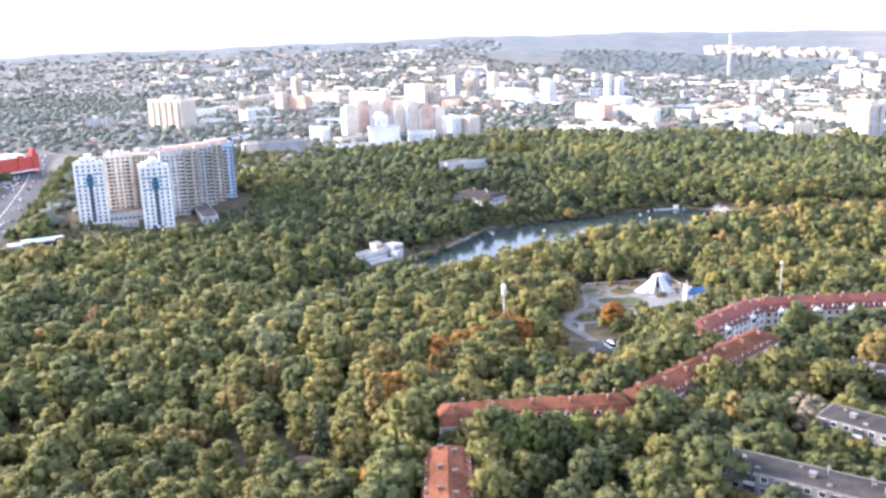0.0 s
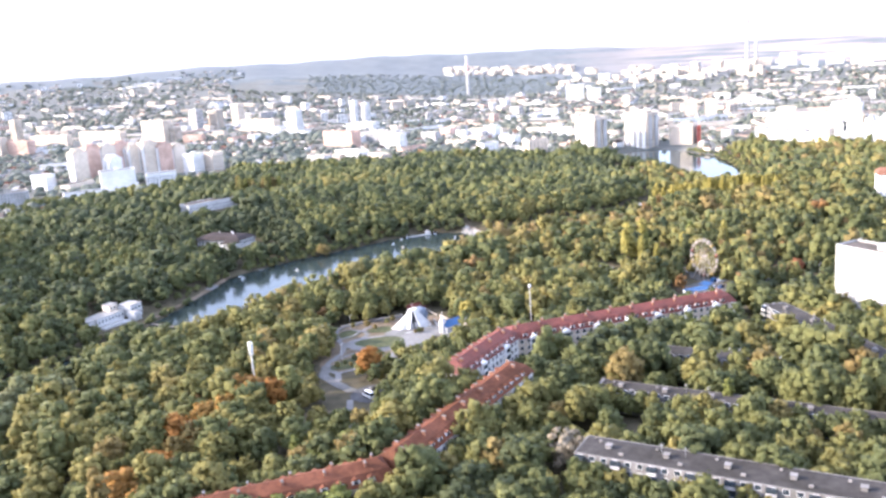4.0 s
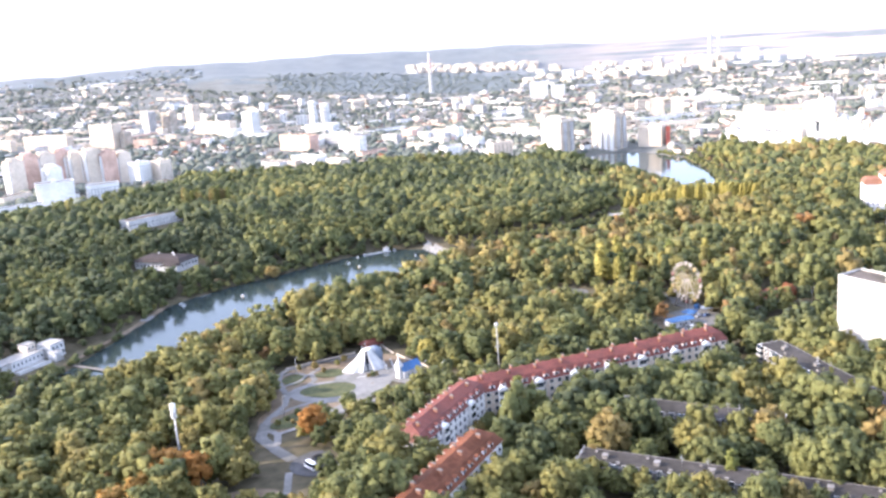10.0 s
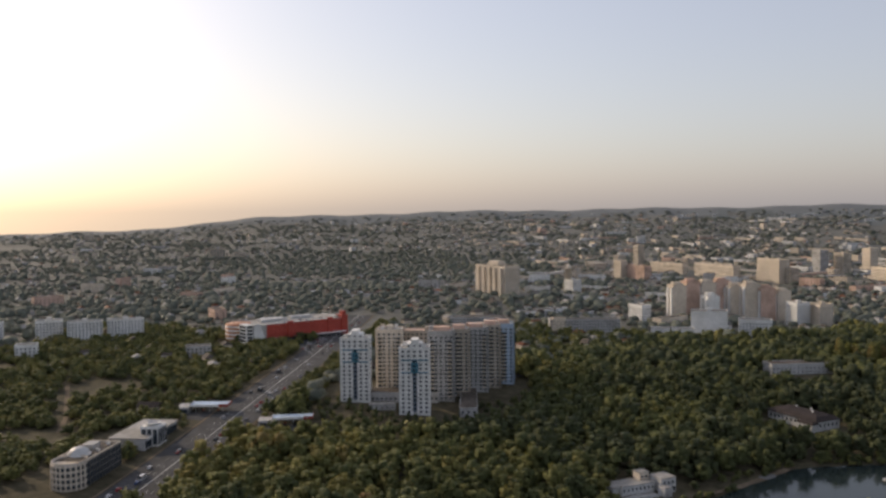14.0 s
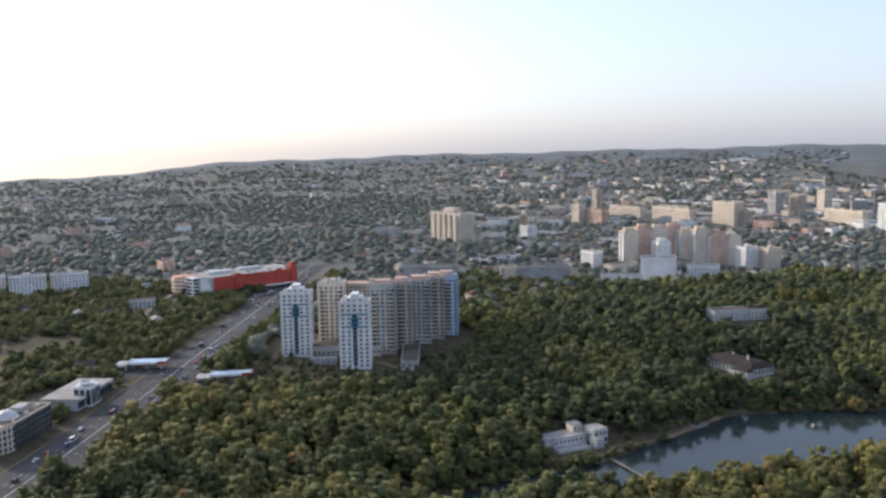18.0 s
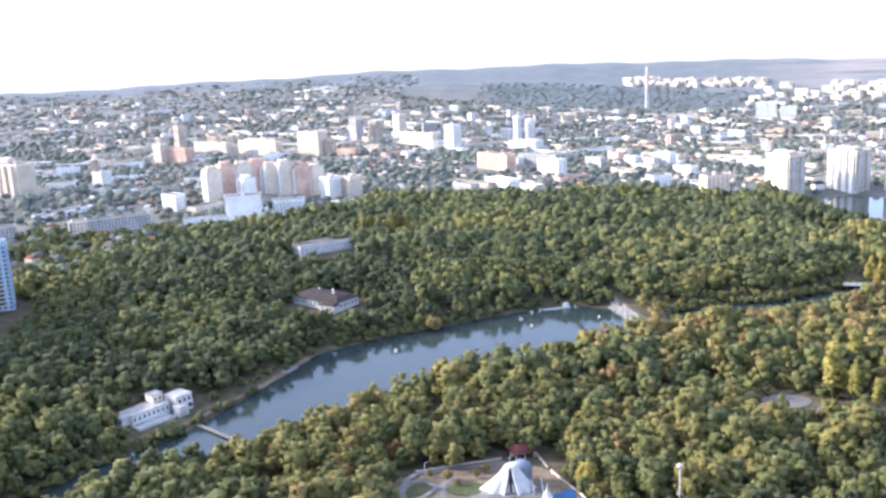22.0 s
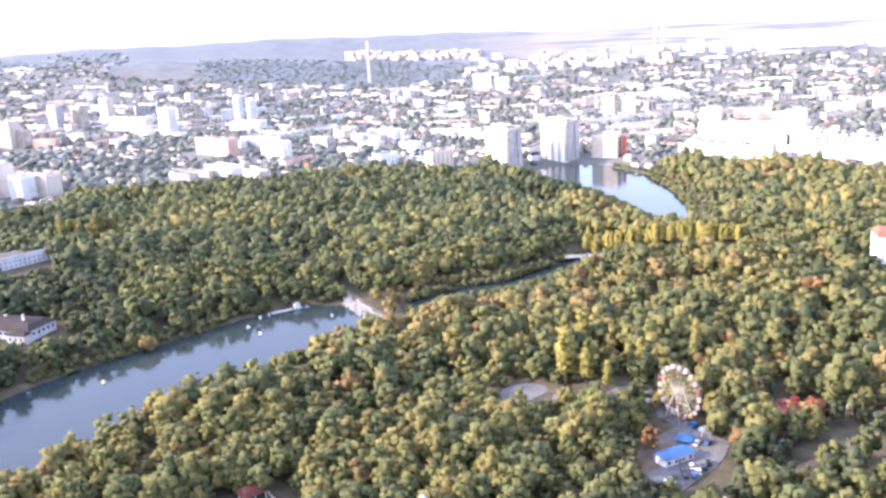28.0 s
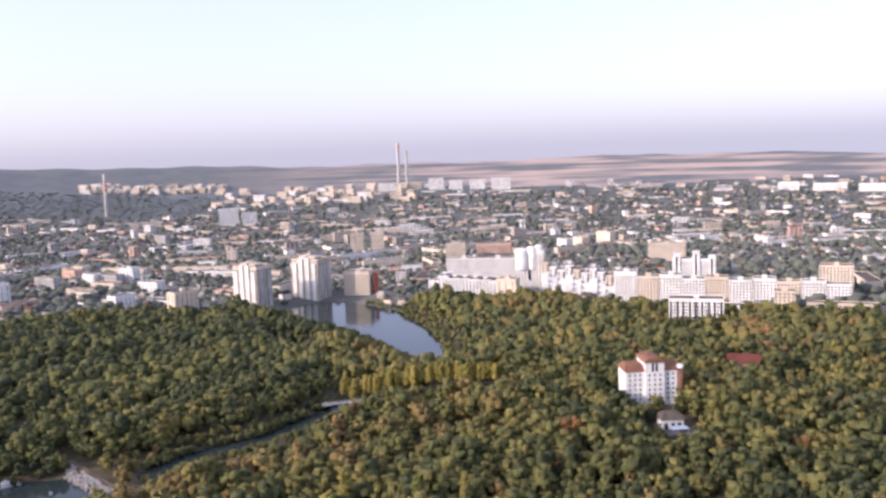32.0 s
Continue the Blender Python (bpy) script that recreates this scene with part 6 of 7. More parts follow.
def build_showroom():
    """A low showroom with a wide pale roof and a taller lit pavilion at its road side."""
    z = ground(-334, 512)
    root = thing("showroom", pose(-338, 513, z, 0, 0, 107.5), "low grey showroom with a wide pale roof and glazed pavilion", "showroom")
    part("wall", boxed(-23, 23, -11, 11, -3, 6), M_GREYWALL, root)
    deck = part("roof_deck", boxed(-23.6, 23.6, -11.6, 11.6, 6, 6.5), M_PALEROOF, root)
    for k in range(14):
        part("glazing", boxed(-22.4 + k * 3.2, -19.6 + k * 3.2, -11.15, -10.95, 0.3, 4.6), M_GLASS, root)
    part("sign_board", boxed(-22, -6, -11.9, -11.65, 4.8, 6.4), M_WHITE, root)
    pavilion = part("pavilion", boxed(-14, -2, -15, -4, -3, 11), M_WHITE, root)
    for u in (-12.6, -9.6, -6.6, -3.6):
        part("tall_window", boxed(u - 1.1, u + 1.1, -15.15, -14.95, 0.5, 9.6), M_GLASS, pavilion)
    for v in (-13.2, -9.6, -6.0):
        part("tall_window", boxed(-14.15, -13.95, v - 1.3, v + 1.3, 0.5, 9.6), M_GLASS, pavilion)
    part("roof_ring", turned(bmesh.new(), [(4.6, 11.8), (4.6, 12.5), (3.6, 12.7), (3.4, 11.8)], 20, cx=-8, cy=-9.5), M_STEEL, pavilion)
    part("roof_stem", turned(bmesh.new(), [(2.6, 11), (2.6, 11.9), (0.05, 11.9)], 16, cx=-8, cy=-9.5), M_GREYWALL, pavilion)
    for u, v in ((4, 3), (12, -4), (17, 5)):
        part("roof_unit", boxed(u - 1.2, u + 1.2, v - 0.9, v + 0.9, 6.5, 7.7), M_STEEL, deck)


def build_roadside():
    canopy_station(-341, 580, 26, 13, 24, "blue and white filling station canopy with a red corner", M_REDPAINT)
    canopy_station(-272, 577, 26, 11, 30, "pale blue roadside canopy with a red sign", M_REDPAINT)
    build_domed_office()
    build_showroom()
    strip("footpath", [(-396, 500), (-422, 530), (-460, 566), (-500, 604)], 3.4, M_DUST, "light earth path across the scrubland", "path", 0.2)
    shed("roadside_house", -377, 560, 14, 10, 5, 20, M_SAND, M_BROWNROOF, "low house with a dark brown roof among bushes", 3.0)
    slab_block(-478, 734, 22, 12, 10, 40, M_GREYWALL, "low grey workshop near the mall", "workshop", name="workshop")
    for x, y, w, h, t in ((-702, 768, 26, 20, 45), (-660, 776, 34, 19, 45), (-628, 800, 36, 19, 45), (-760, 740, 30, 20, 45), (-800, 700, 26, 17, 45)):
        slab_block(x, y, w, 13, h, t, M_WHITE, "white mid-rise apartment block among trees", "apartment block", "blocks beyond the road")
    slab_block(-620, 669, 18, 12, 14, 40, M_WHITE, "white cubic house among trees", "house", name="house")


# ---- blocks across the valley ----
def build_landmarks():
    def block(x, y, w, d, h, t, wall, label, category="apartment block", **k):
        if y > 1150 and t > -12:
            t -= 56 if x < 320 else 34
            w *= 1.25 if x < 320 and w > 40 else 1.0
        return slab_block(x, y, w, d, h, t, wall, label, category, **k)
    # eight-winged cream block
    root = block(-402, 1320, 62, 26, 41, 22, M_CREAM, "large cream apartment block with projecting bays", group="blocks across the valley")
    for k in range(5):
        part("bay", boxed(-28 + k * 14 - 3, -28 + k * 14 + 3, -16, -13, -3, 39), M_CREAM, root)
    part("crown", boxed(-12, 12, -6, 6, 41.9, 48), M_CREAM, root)
    root = block(-303, 1384, 22, 16, 22, 17, M_WHITE, "white block with a slender corner turret", "office block")
    part("turret", turned(bmesh.new(), [(5, -2), (5, 38), (5.4, 38), (4.2, 41), (0.05, 48)], 14, cx=-7, cy=-3), M_CREAM, root)
    block(-161, 1172, 27, 14, 18, 13, M_WHITE, "small white apartment block at the wood's edge")
    block(-315, 1962, 18, 16, 60, 12, M_SAND, "slim sand-coloured high-rise over the town")
    block(-295, 1838, 60, 18, 26, 12, M_SALMON, "long pale salmon apartment slab")
    block(-330, 1850, 26, 16, 34, 12, M_CREAM, "cream apartment block beside the slab")
    block(-149, 1904, 104, 16, 27, 7, M_CREAM, "long cream apartment slab with many windows")
    block(-260, 2010, 90, 14, 20, 12, M_CREAM, "long pale apartment slab in the town")
    block(-42, 1862, 56, 22, 44, 4, M_CREAM, "massive cream office block with many windows", "office block")
    block(-10, 1840, 26, 18, 30, 4, M_SAND, "sand-coloured block beside the office")
    block(40, 2160, 30, 20, 50, 0, M_GREYWALL, "grey high-rise in the town")
    block(85, 2165, 34, 20, 46, 0, M_SAND, "sand-coloured high-rise in the town")
    block(143, 2266, 28, 20, 55, -2, M_CREAM, "cream high-rise with two wings")
    block(175, 2020, 98, 18, 27, -3, M_CREAM, "long cream apartment slab with loggias")
    block(231, 1842, 32, 18, 52, -6, M_WHITE, "white high-rise slab over the town")
    block(381, 1972, 13, 14, 62, -10, M_WHITE, "slim white twin high-rise", group="slim white twins", pitch=2.6)
    block(409, 1980, 16, 14, 56, -11, M_WHITE, "slim white twin high-rise", group="slim white twins", pitch=2.6)
    block(384, 1895, 66, 30, 17, -10, M_WHITE, "white podium hall below the twin high-rises", "hall", name="hall", roof=M_PALEROOF)
    block(264, 1486, 66, 18, 25, -8, M_SALMON, "pale salmon apartment slab at the town's edge")
    block(346, 1556, 74, 18, 17, -11, M_GREYWALL, "low grey slab at the town's edge")
    block(240, 1270, 46, 18, 12, -9, M_WHITE, "low white school with a pale roof", "school", name="school", roof=M_PALEROOF)
    block(269, 1217, 34, 14, 10, -11, M_CREAM, "low cream school wing", "school", name="school", roof=M_PALEROOF)
    block(190, 1255, 40, 14, 9, -5, M_GREYWALL, "low grey hall among trees", "hall", name="hall")
    for x, y, w, d, h, wall in ((-124, 1222, 18, 18, 40, M_CREAM), (-110, 1240, 18, 18, 44, M_SALMON), (-92, 1252, 18, 20, 43, M_CREAM), (-75, 1262, 18, 20, 45, M_SALMON), (-57, 1254, 18, 20, 41, M_CREAM), (-39, 1250, 18, 20, 44, M_CREAM),
                                (-21, 1253, 18, 20, 40, M_SALMON), (-3, 1266, 18, 18, 36, M_CREAM), (-82, 1212, 20, 16, 30, M_WHITE)):
        root = block(x, y, w, d, h, -58, wall, "stepped apartment tower in cream and salmon", group="cream and salmon towers", pitch=2.8, sides=("south", "west"))
        part("crown", box(boxed(-w * 0.34, w * 0.1, -d * 0.3, d * 0.3, h + 0.9, h + 4.2), -w * 0.1, w * 0.3, -d * 0.2, d * 0.35, h + 0.9, h + 2.6), wall, root)
        for u in (-w * 0.32, w * 0.32):
            part("bay", boxed(u - 2.0, u + 2.0, -d / 2 - 1.6, -d / 2, -3, h - 3), M_WHITE, root)
        for v in (-d * 0.26, d * 0.26):
            part("bay", boxed(-w / 2 - 1.5, -w / 2, v - 2.2, v + 2.2, -3, h - 4), M_WHITE if wall == M_SALMON else M_SALMON, root)
    block(-69, 1086, 38, 20, 26, 8, M_WHITE, "white cubic apartment block at the wood's edge", sides=("west",))
    block(-22, 1098, 34, 16, 18, 6, M_WHITE, "white apartment wing at the wood's edge")
    block(18, 1226, 22, 18, 27, 2, M_WHITE, "white and salmon apartment block")
    block(44, 1226, 20, 18, 27, 2, M_CREAM, "white and salmon apartment block")
    block(-199, 1048, 78, 15, 13, 24, M_GREYWALL, "long grey school with rows of windows", "school", name="school")
    block(-102, 1048, 45, 13, 9, 11, M_WHITE, "low white hall at the wood's edge", "hall", name="hall")
    block(-224, 1032, 14, 12, 14, 24, M_CREAM, "low cream house beside the school", "house", name="house")
    # beyond the second lake
    for x, y, w, h in ((545, 1110, 34, 45), (624, 1114, 38, 46)):
        root = block(x, y, w, 26, h, -66, M_CREAM, "tall cream apartment tower by the second lake", group="towers by the second lake", pitch=2.6)
        for u in (-w * 0.36, -w * 0.12, w * 0.12, w * 0.36):
            part("bay", boxed(u - 2.6, u + 2.6, -14.8, -13, -3, h - (5 if abs(u) > w * 0.2 else -2)), M_WHITE, root)
        for v in (-7, 7):
            part("bay", boxed(w / 2, w / 2 + 1.6, v - 3, v + 3, -3, h - 4), M_GREYWALL, root)
        part("crown", box(boxed(-w * 0.3, -w * 0.05, -8, 6, h + 0.9, h + 4), w * 0.05, w * 0.3, -8, 6, h + 0.9, h + 3), M_CREAM, root)
    block(670, 1082, 32, 16, 27, -52, M_CREAM, "cream apartment block with a red end wall")
    block(688, 1071, 5, 16.4, 20, -34, M_CHIMNEY, "red end wing of the apartment block")
    block(700, 1120, 26, 16, 36, -34, M_WHITE, "white apartment block behind")
    block(1010, 1600, 26, 18, 38, -33, M_CREAM, "cream high-rise, one of a close pair", group="cream twins")
    block(1040, 1575, 24, 18, 38, -34, M_CREAM, "cream high-rise, one of a close pair", group="cream twins")
    block(1040, 1342, 34, 16, 25, -40, M_CREAM, "plain cream apartment block among trees")
    block(1114, 1327, 60, 16, 18, -42, M_SALMON, "low salmon-coloured apartment slab")
    # white terrace housing: a low slanting wing, a tower with a curved crown, then wings that step down
    c, s = math.cos(radians(-50)), math.sin(radians(-50))
    for k in range(7):
        u = -88 + k * 12.2
        block(800 + u * c, 940 + u * s, 12.4, 24, 25 - k * 1.4 + (2.0 if k == 0 else 0), -50, M_WHITE, "white low wing of the terrace housing", group="white terrace housing", parapet=0.5)
    x, y = 800 - 50 * c + 30.6, 940 - 50 * s + 25.7
    block(x, y, 84, 13, 34 - ground(x, y), -50, M_WHITE, "white rear wing of the terrace housing", group="white terrace housing", parapet=0.5, pitch=2.6)
    root = block(806, 926, 34, 22, 51, -50, M_WHITE, "white tower of the terrace housing", group="white terrace housing")
    # a dark glass strip on the front takes the place of a recess
    part("recess", boxed(-1.5, 1.5, -11.15, -10.9, 18, 48), M_GLASS, root)
    for q, (r, v) in enumerate(((8.5, -9), (6.5, 3), (5.0, 11))):
        part("curved_crown", turned(bmesh.new(), [(r, 30), (r, 51 + 2 * q), (r * 0.8, 53.5 + 2 * q), (0.05, 54.5 + 2 * q)], 18, cx=v, cy=-6), M_WHITE, root)
    for k in range(11):
        u = 12 + k * 9.0
        h = 35 - 1.3 * k + 3.4 * (k % 3 == 0) - 2.6 * (k % 3 == 2)
        root = block(806 + u * c, 918 + u * s, 9.2, 24, h, -50, M_WHITE if k % 4 else M_CREAM, "white stepped wing of the terrace housing", group="white terrace housing", parapet=0.6)
        for f in range(3):
            part("terrace_step", boxed(-4.2, 4.2, -12 - 3.4 * (3 - f), -12, -3, h - 24 + 6.0 * f), M_WHITE, root)
        # a dark strip on the wall stands in for the shade of a loggia
        part("loggia_shade", boxed(3.2, 4.4, -12.12, -11.9, h - 10, h - 1.5), M_GLASS, root)
    c, s = math.cos(radians(-57)), math.sin(radians(-57))
    for k, top in enumerate((36, 31, 33, 29, 31, 28, 30, 27, 28, 25)):
        x, y = 820 + (k * 22.8) * c, 797 + (k * 22.8) * s
        block(x, y, 22.2, 15, top - ground(x, y) - 3, -57, M_CREAM if k % 3 == 1 else M_WHITE, "cream section of a long apartment row", group="long cream row", pitch=2.8)
    root = block(974, 820, 50, 16, 27, -56, M_WHITE, "white apartment block with towers", pitch=2.8)
    for u, top in ((-20, 33), (2, 36), (20, 31)):
        part("corner_tower", boxed(u - 4, u + 4, -9.5, 5, -3, top), M_WHITE, root)
        part("tower_glazing", boxed(u - 1.0, u + 1.0, -9.62, -9.4, 3, top - 3), M_GLASS, root)
    block(1124, 970, 52, 16, 25, -54, M_CREAM, "plain cream apartment block among trees")
    root = block(742, 657, 46, 18, 23, -56, M_WHITE, "white office block with tall vertical strips", "office block")
    for k in range(9):
        part("strip", boxed(-21 + k * 5.2 - 0.7, -21 + k * 5.2 + 0.7, -9.3, -9.0, 2, 21), M_DARK, root)
    block(830, 624, 18, 14, 22, -61, M_CREAM, "cream apartment block at the wood's edge")
    block(958, 640, 32, 18, 31, -64, M_CREAM, "cream and rust apartment tower")
    block(860, 585, 60, 12, 10, -64, M_CREAM, "low cream row with flat roofs", "terrace")
    block(900, 540, 40, 12, 9, -64, M_GREYWALL, "low grey market hall", "hall", name="hall")
    # hotel with a brown roof
    z = ground(498, 518)
    root = thing("hotel", pose(502, 522, z, 0, 0, -36) @ Matrix.Diagonal((1, 1, 0.85, 1)), "large white hotel with a brown tiled roof and an arched gable", "hotel")
    part("wall", boxed(-17, 13, -8, 8, -6, 24), M_WHITE, root)
    part("central_gable", boxed(-6, 5, -9.5, 8, -6, 30), M_WHITE, root)
    bm = bmesh.new()
    n = 10
    front = [bm.verts.new((-0.5 + 5.9 * math.cos(math.pi * k / n), -9.9, 30 + 3.6 * math.sin(math.pi * k / n))) for k in range(n + 1)]
    back = [bm.verts.new((-0.5 + 5.9 * math.cos(math.pi * k / n), 8.2, 30 + 3.6 * math.sin(math.pi * k / n))) for k in range(n + 1)]
    bm.faces.new(front)
    bm.faces.new(back[::-1])
    for k in range(n):
        bm.faces.new((front[k + 1], front[k], back[k], back[k + 1]))
    part("arched_roof", bm, M_BROWNWALL, root)
    part("west_roof", roof_bm(11, 16, 29.5, 24, hip=2), M_BROWNWALL, root, at=pose(-11.5, 0, 0))
    part("east_roof", roof_bm(9, 16, 29.5, 24, hip=2), M_BROWNWALL, root, at=pose(9, 0, 0))
    part("side_wing", boxed(13, 17, -6, 8, -6, 26), M_BROWNWALL, root)
    part("glazed_bay", tube(bmesh.new(), (15, -6, -2), (15, -6, 27), 2.2, n=14), M_WHITE, root)
    part("bay_glass", tube(bmesh.new(), (15, -6.3, 0), (15, -6.3, 25), 2.15, n=14), M_BROWNWALL, root)
    for f in range(6):
        for u in (-14.5, -11.5, -8.5, 7.5, 10.5):
            place("window", window_mesh(1.2, 1.7), root, pose(u, -8, 4.2 + f * 3.3))
        for u in (-3.6, 0 - 0.5, 2.6):
            place("window", window_mesh(1.2, 1.7), root, pose(u, -9.5, 4.2 + f * 3.3))
    for u in (-1.6, 0.6):
        part("tall_window", boxed(u - 0.6, u + 0.6, -9.62, -9.5, 24, 29.5), M_DARK, root)
    # house and gate below it
    z = ground(474, 488)
    root = thing("gate_house", pose(474, 488, z, 0, 0, -36), "white gate house with arched openings and a grey roof", "gate house")
    part("wall", boxed(-6, 6, -4, 4, -3, 5), M_WHITE, root)
    part("roof", roof_bm(12, 8, 9, 5, hip=2.5), M_BITUMEN, root)
    # near-black slabs on the wall stand for the open arches
    for u in (-3.6, 0, 3.6):
        part("arch", boxed(u - 1, u + 1, -4.1, -3.9, 0, 3.2), M_DARK, root)
    root = thing("pool_terrace", pose(470, 478, ground(470, 478), 0, 0, -36), "pale terrace with a blue canopy", "terrace")
    part("deck", boxed(-8, 8, -4, 4, -2, 0.6), M_PAVING, root)
    part("canopy", boxed(-6, 3, -3, 3, 3.0, 3.2), M_BLUEWALL, root)
    for u in (-5.5, 2.5):
        for v in (-2.6, 2.6):
            part("post", tube(bmesh.new(), (u, v, 0.5), (u, v, 3.0), 0.1), M_STEEL, root)
    shed("park_house", 602, 524, 20, 13, 5, -55, M_SALMON, M_REDTIN, "house with a steep bright red roof in the woods", 6.0)
    # tall striped stack
    x, y = 1084, 3276
    z = ground(x, y)
    root = thing("power_station_stack", pose(x, y, z), "tall pale concrete stack with faint red bands", "chimney")
    h = 127.5 - z
    part("shaft", turned(bmesh.new(), [(7.5, -5), (6.2, h * 0.4), (5.0, h), (0.05, h)], 20), M_CONCRETE, root)
    for k in range(4):
        u = h * (0.62 + 0.1 * k)
        part("band", turned(bmesh.new(), [(5.95 - 0.28 * k, u), (5.8 - 0.28 * k, u + 5), (0.05, u + 5)], 20), M_CHIMNEY, root)
    # heat plant on the skyline
    for x, y, r, top in ((2468, 3449, 9, 205), (2500, 3430, 7, 170)):
        z = ground(x, y)
        root = thing("heat_plant_chimney", pose(x, y, z), "far pale chimney of the heat plant on the skyline", "chimney", "heat plant chimneys")
        part("shaft", turned(bmesh.new(), [(r, -10), (r * 0.75, top - z), (0.05, top - z)], 16), M_CONCRETE, root)
        part("band", turned(bmesh.new(), [(r * 0.8, (top - z) * 0.9), (r * 0.79, top - z - 1), (0.05, top - z - 1)], 16), M_SALMON, root)
    slab_block(2500, 3400, 90, 40, 30, -35, M_CREAM, "heat plant hall under the chimneys", "plant hall", name="plant_hall")
    for x, y, w, h, t in ((2373, 3413, 108, 38, -35), (2545, 3272, 90, 55, -39), (2600, 3200, 80, 44, -40), (2660, 3120, 90, 44, -41), (2700, 3010, 110, 54, -43), (1279, 2730, 80, 55, -25), (1330, 2690, 60, 40, -25),
                          (3166, 1926, 100, 28, -61), (3158, 1762, 150, 30, -63), (3180, 1620, 120, 30, -65), (3110, 1880, 60, 26, -61)):
        slab_block(x, y, w * 0.75, 18, h * 0.9, t, M_WHITE, "far pale apartment slab on the rise", "apartment block", "far slabs", pitch=4.0, sides=("south", "west"), storey=3.3)


# ---- houses of the town ----
HOUSE_KINDS = []


def house_kind(k):
    """Walls and roof of one kind of small house, made once."""
    while len(HOUSE_KINDS) <= k:
        g = random.Random(30 + len(HOUSE_KINDS))
        w, d, h, p = g.uniform(9, 14), g.uniform(7, 10), g.uniform(3.4, 6.6), g.uniform(2.0, 3.6)
        wall = (M_WHITE, M_CREAM, M_SAND, M_GREYWALL, M_WHITE, M_CREAM)[len(HOUSE_KINDS) % 6]
        roof = (M_RUSTTILE, M_BITUMEN, M_PALEROOF, M_BITUMEN, M_BROWNROOF, M_BITUMEN, M_PALEROOF, M_BITUMEN)[len(HOUSE_KINDS) % 8]
        a = bpy.data.meshes.new("wall")
        bm = boxed(-w / 2, w / 2, -d / 2, d / 2, -2, h)
        for u in (-w * 0.3, 0, w * 0.3):
            for v in (-1, 1):
                box(bm, u - 0.6, u + 0.6, v * d / 2 - 0.06, v * d / 2 + 0.06, 1.0, 2.4, 1)
        bm.to_mesh(a)
        bm.free()
        a.materials.append(wall)
        a.materials.append(M_GLASS)
        b = bpy.data.meshes.new("roof")
        bm = bmesh.new()
        v = [bm.verts.new(q) for q in ((-w / 2 - .5, -d / 2 - .5, h), (w / 2 + .5, -d / 2 - .5, h), (w / 2 + .5, d / 2 + .5, h), (-w / 2 - .5, d / 2 + .5, h), (-w / 2 + d * .25, 0, h + p), (w / 2 - d * .25, 0, h + p))]
        for q in ((0, 1, 5, 4), (2, 3, 4, 5), (0, 4, 3), (1, 2, 5), (3, 2, 1, 0)):
            bm.faces.new([v[k2] for k2 in q])
        bm.to_mesh(b)
        bm.free()
        b.materials.append(roof)
        names = {"red_roof_sheet": "red", "rusty_red_roof_tile": "rusty red", "grey_roof_felt": "grey", "dark_brown_roof_tile": "dark brown", "pale_flat_roof": "pale"}
        shade = {"white_render": "white", "cream_render": "cream", "sand_wall": "sand-coloured", "grey_panel_wall": "grey"}
        HOUSE_KINDS.append((a, b, f"small {shade[wall.name]} house with a {names[roof.name]} hipped roof"))
    return HOUSE_KINDS[k]


def boxes_mesh(name, items, materials):
    """Many plain blocks in one mesh: (x, y, z, w, d, h, turn, pitch, wall, roof); pitch 0 gives a flat roof."""
    verts, faces, kinds = [], [], []
    for x, y, z, w, d, h, turn, pitch, wall, roof in items:
        c, s = math.cos(turn), math.sin(turn)
        o = len(verts)
        pts = [(-w / 2, -d / 2, -4), (w / 2, -d / 2, -4), (w / 2, d / 2, -4), (-w / 2, d / 2, -4), (-w / 2, -d / 2, h), (w / 2, -d / 2, h), (w / 2, d / 2, h), (-w / 2, d / 2, h)]
        if pitch:
            pts += [(-w / 2 + d * .2, 0, h + pitch), (w / 2 - d * .2, 0, h + pitch)]
        verts += [(x + u * c - v * s, y + u * s + v * c, z + q) for u, v, q in pts]
        side = [(0, 1, 5, 4), (1, 2, 6, 5), (2, 3, 7, 6), (3, 0, 4, 7)]
        top = [(4, 5, 9, 8), (6, 7, 8, 9), (4, 8, 7), (5, 6, 9)] if pitch else [(4, 5, 6, 7)]
        faces += [tuple(o + k for k in q) for q in side + top]
        kinds += [wall] * 4 + [roof] * len(top)
        if not pitch:
            # window strips on the two sides that face the park
            for f in range(int(h / 3.2)):
                for q, (ax, ay, bx, by) in enumerate(((-w / 2, -d / 2, w / 2, -d / 2), (-w / 2, d / 2, -w / 2, -d / 2), (w / 2, -d / 2, w / 2, d / 2))):
                    n = max(1, int(math.hypot(bx - ax, by - ay) / 7))
                    nx, ny = ((0, -1), (-1, 0), (1, 0))[q]
                    for j in range(n):
                        u0, u1 = (j + 0.18) / n, (j + 0.82) / n
                        p = [(ax + (bx - ax) * u + nx * 0.12, ay + (by - ay) * u + ny * 0.12) for u in (u0, u1)]
                        o = len(verts)
                        for (pu, pv), zz in ((p[0], 1.0), (p[1], 1.0), (p[1], 2.5), (p[0], 2.5)):
                            verts.append((x + pu * c - pv * s, y + pu * s + pv * c, z + f * 3.2 + zz))
                        faces.append((o, o + 1, o + 2, o + 3))
                        kinds.append(len(materials) - 1)
    ob = new(name, bridge_mesh(name, verts, faces, materials))
    ob.data.polygons.foreach_set("material_index", kinds)
    return ob


def in_view(x, y):
    a = math.degrees(math.atan2(x - 60, y - 40))
    return -62 < a < 76


LANDMARKS = []


def near_landmark(x, y, room=8.0):
    for cx, cy, r in LANDMARKS:
        if abs(x - cx) < r + room and abs(y - cy) < r + room:
            return True
    return False


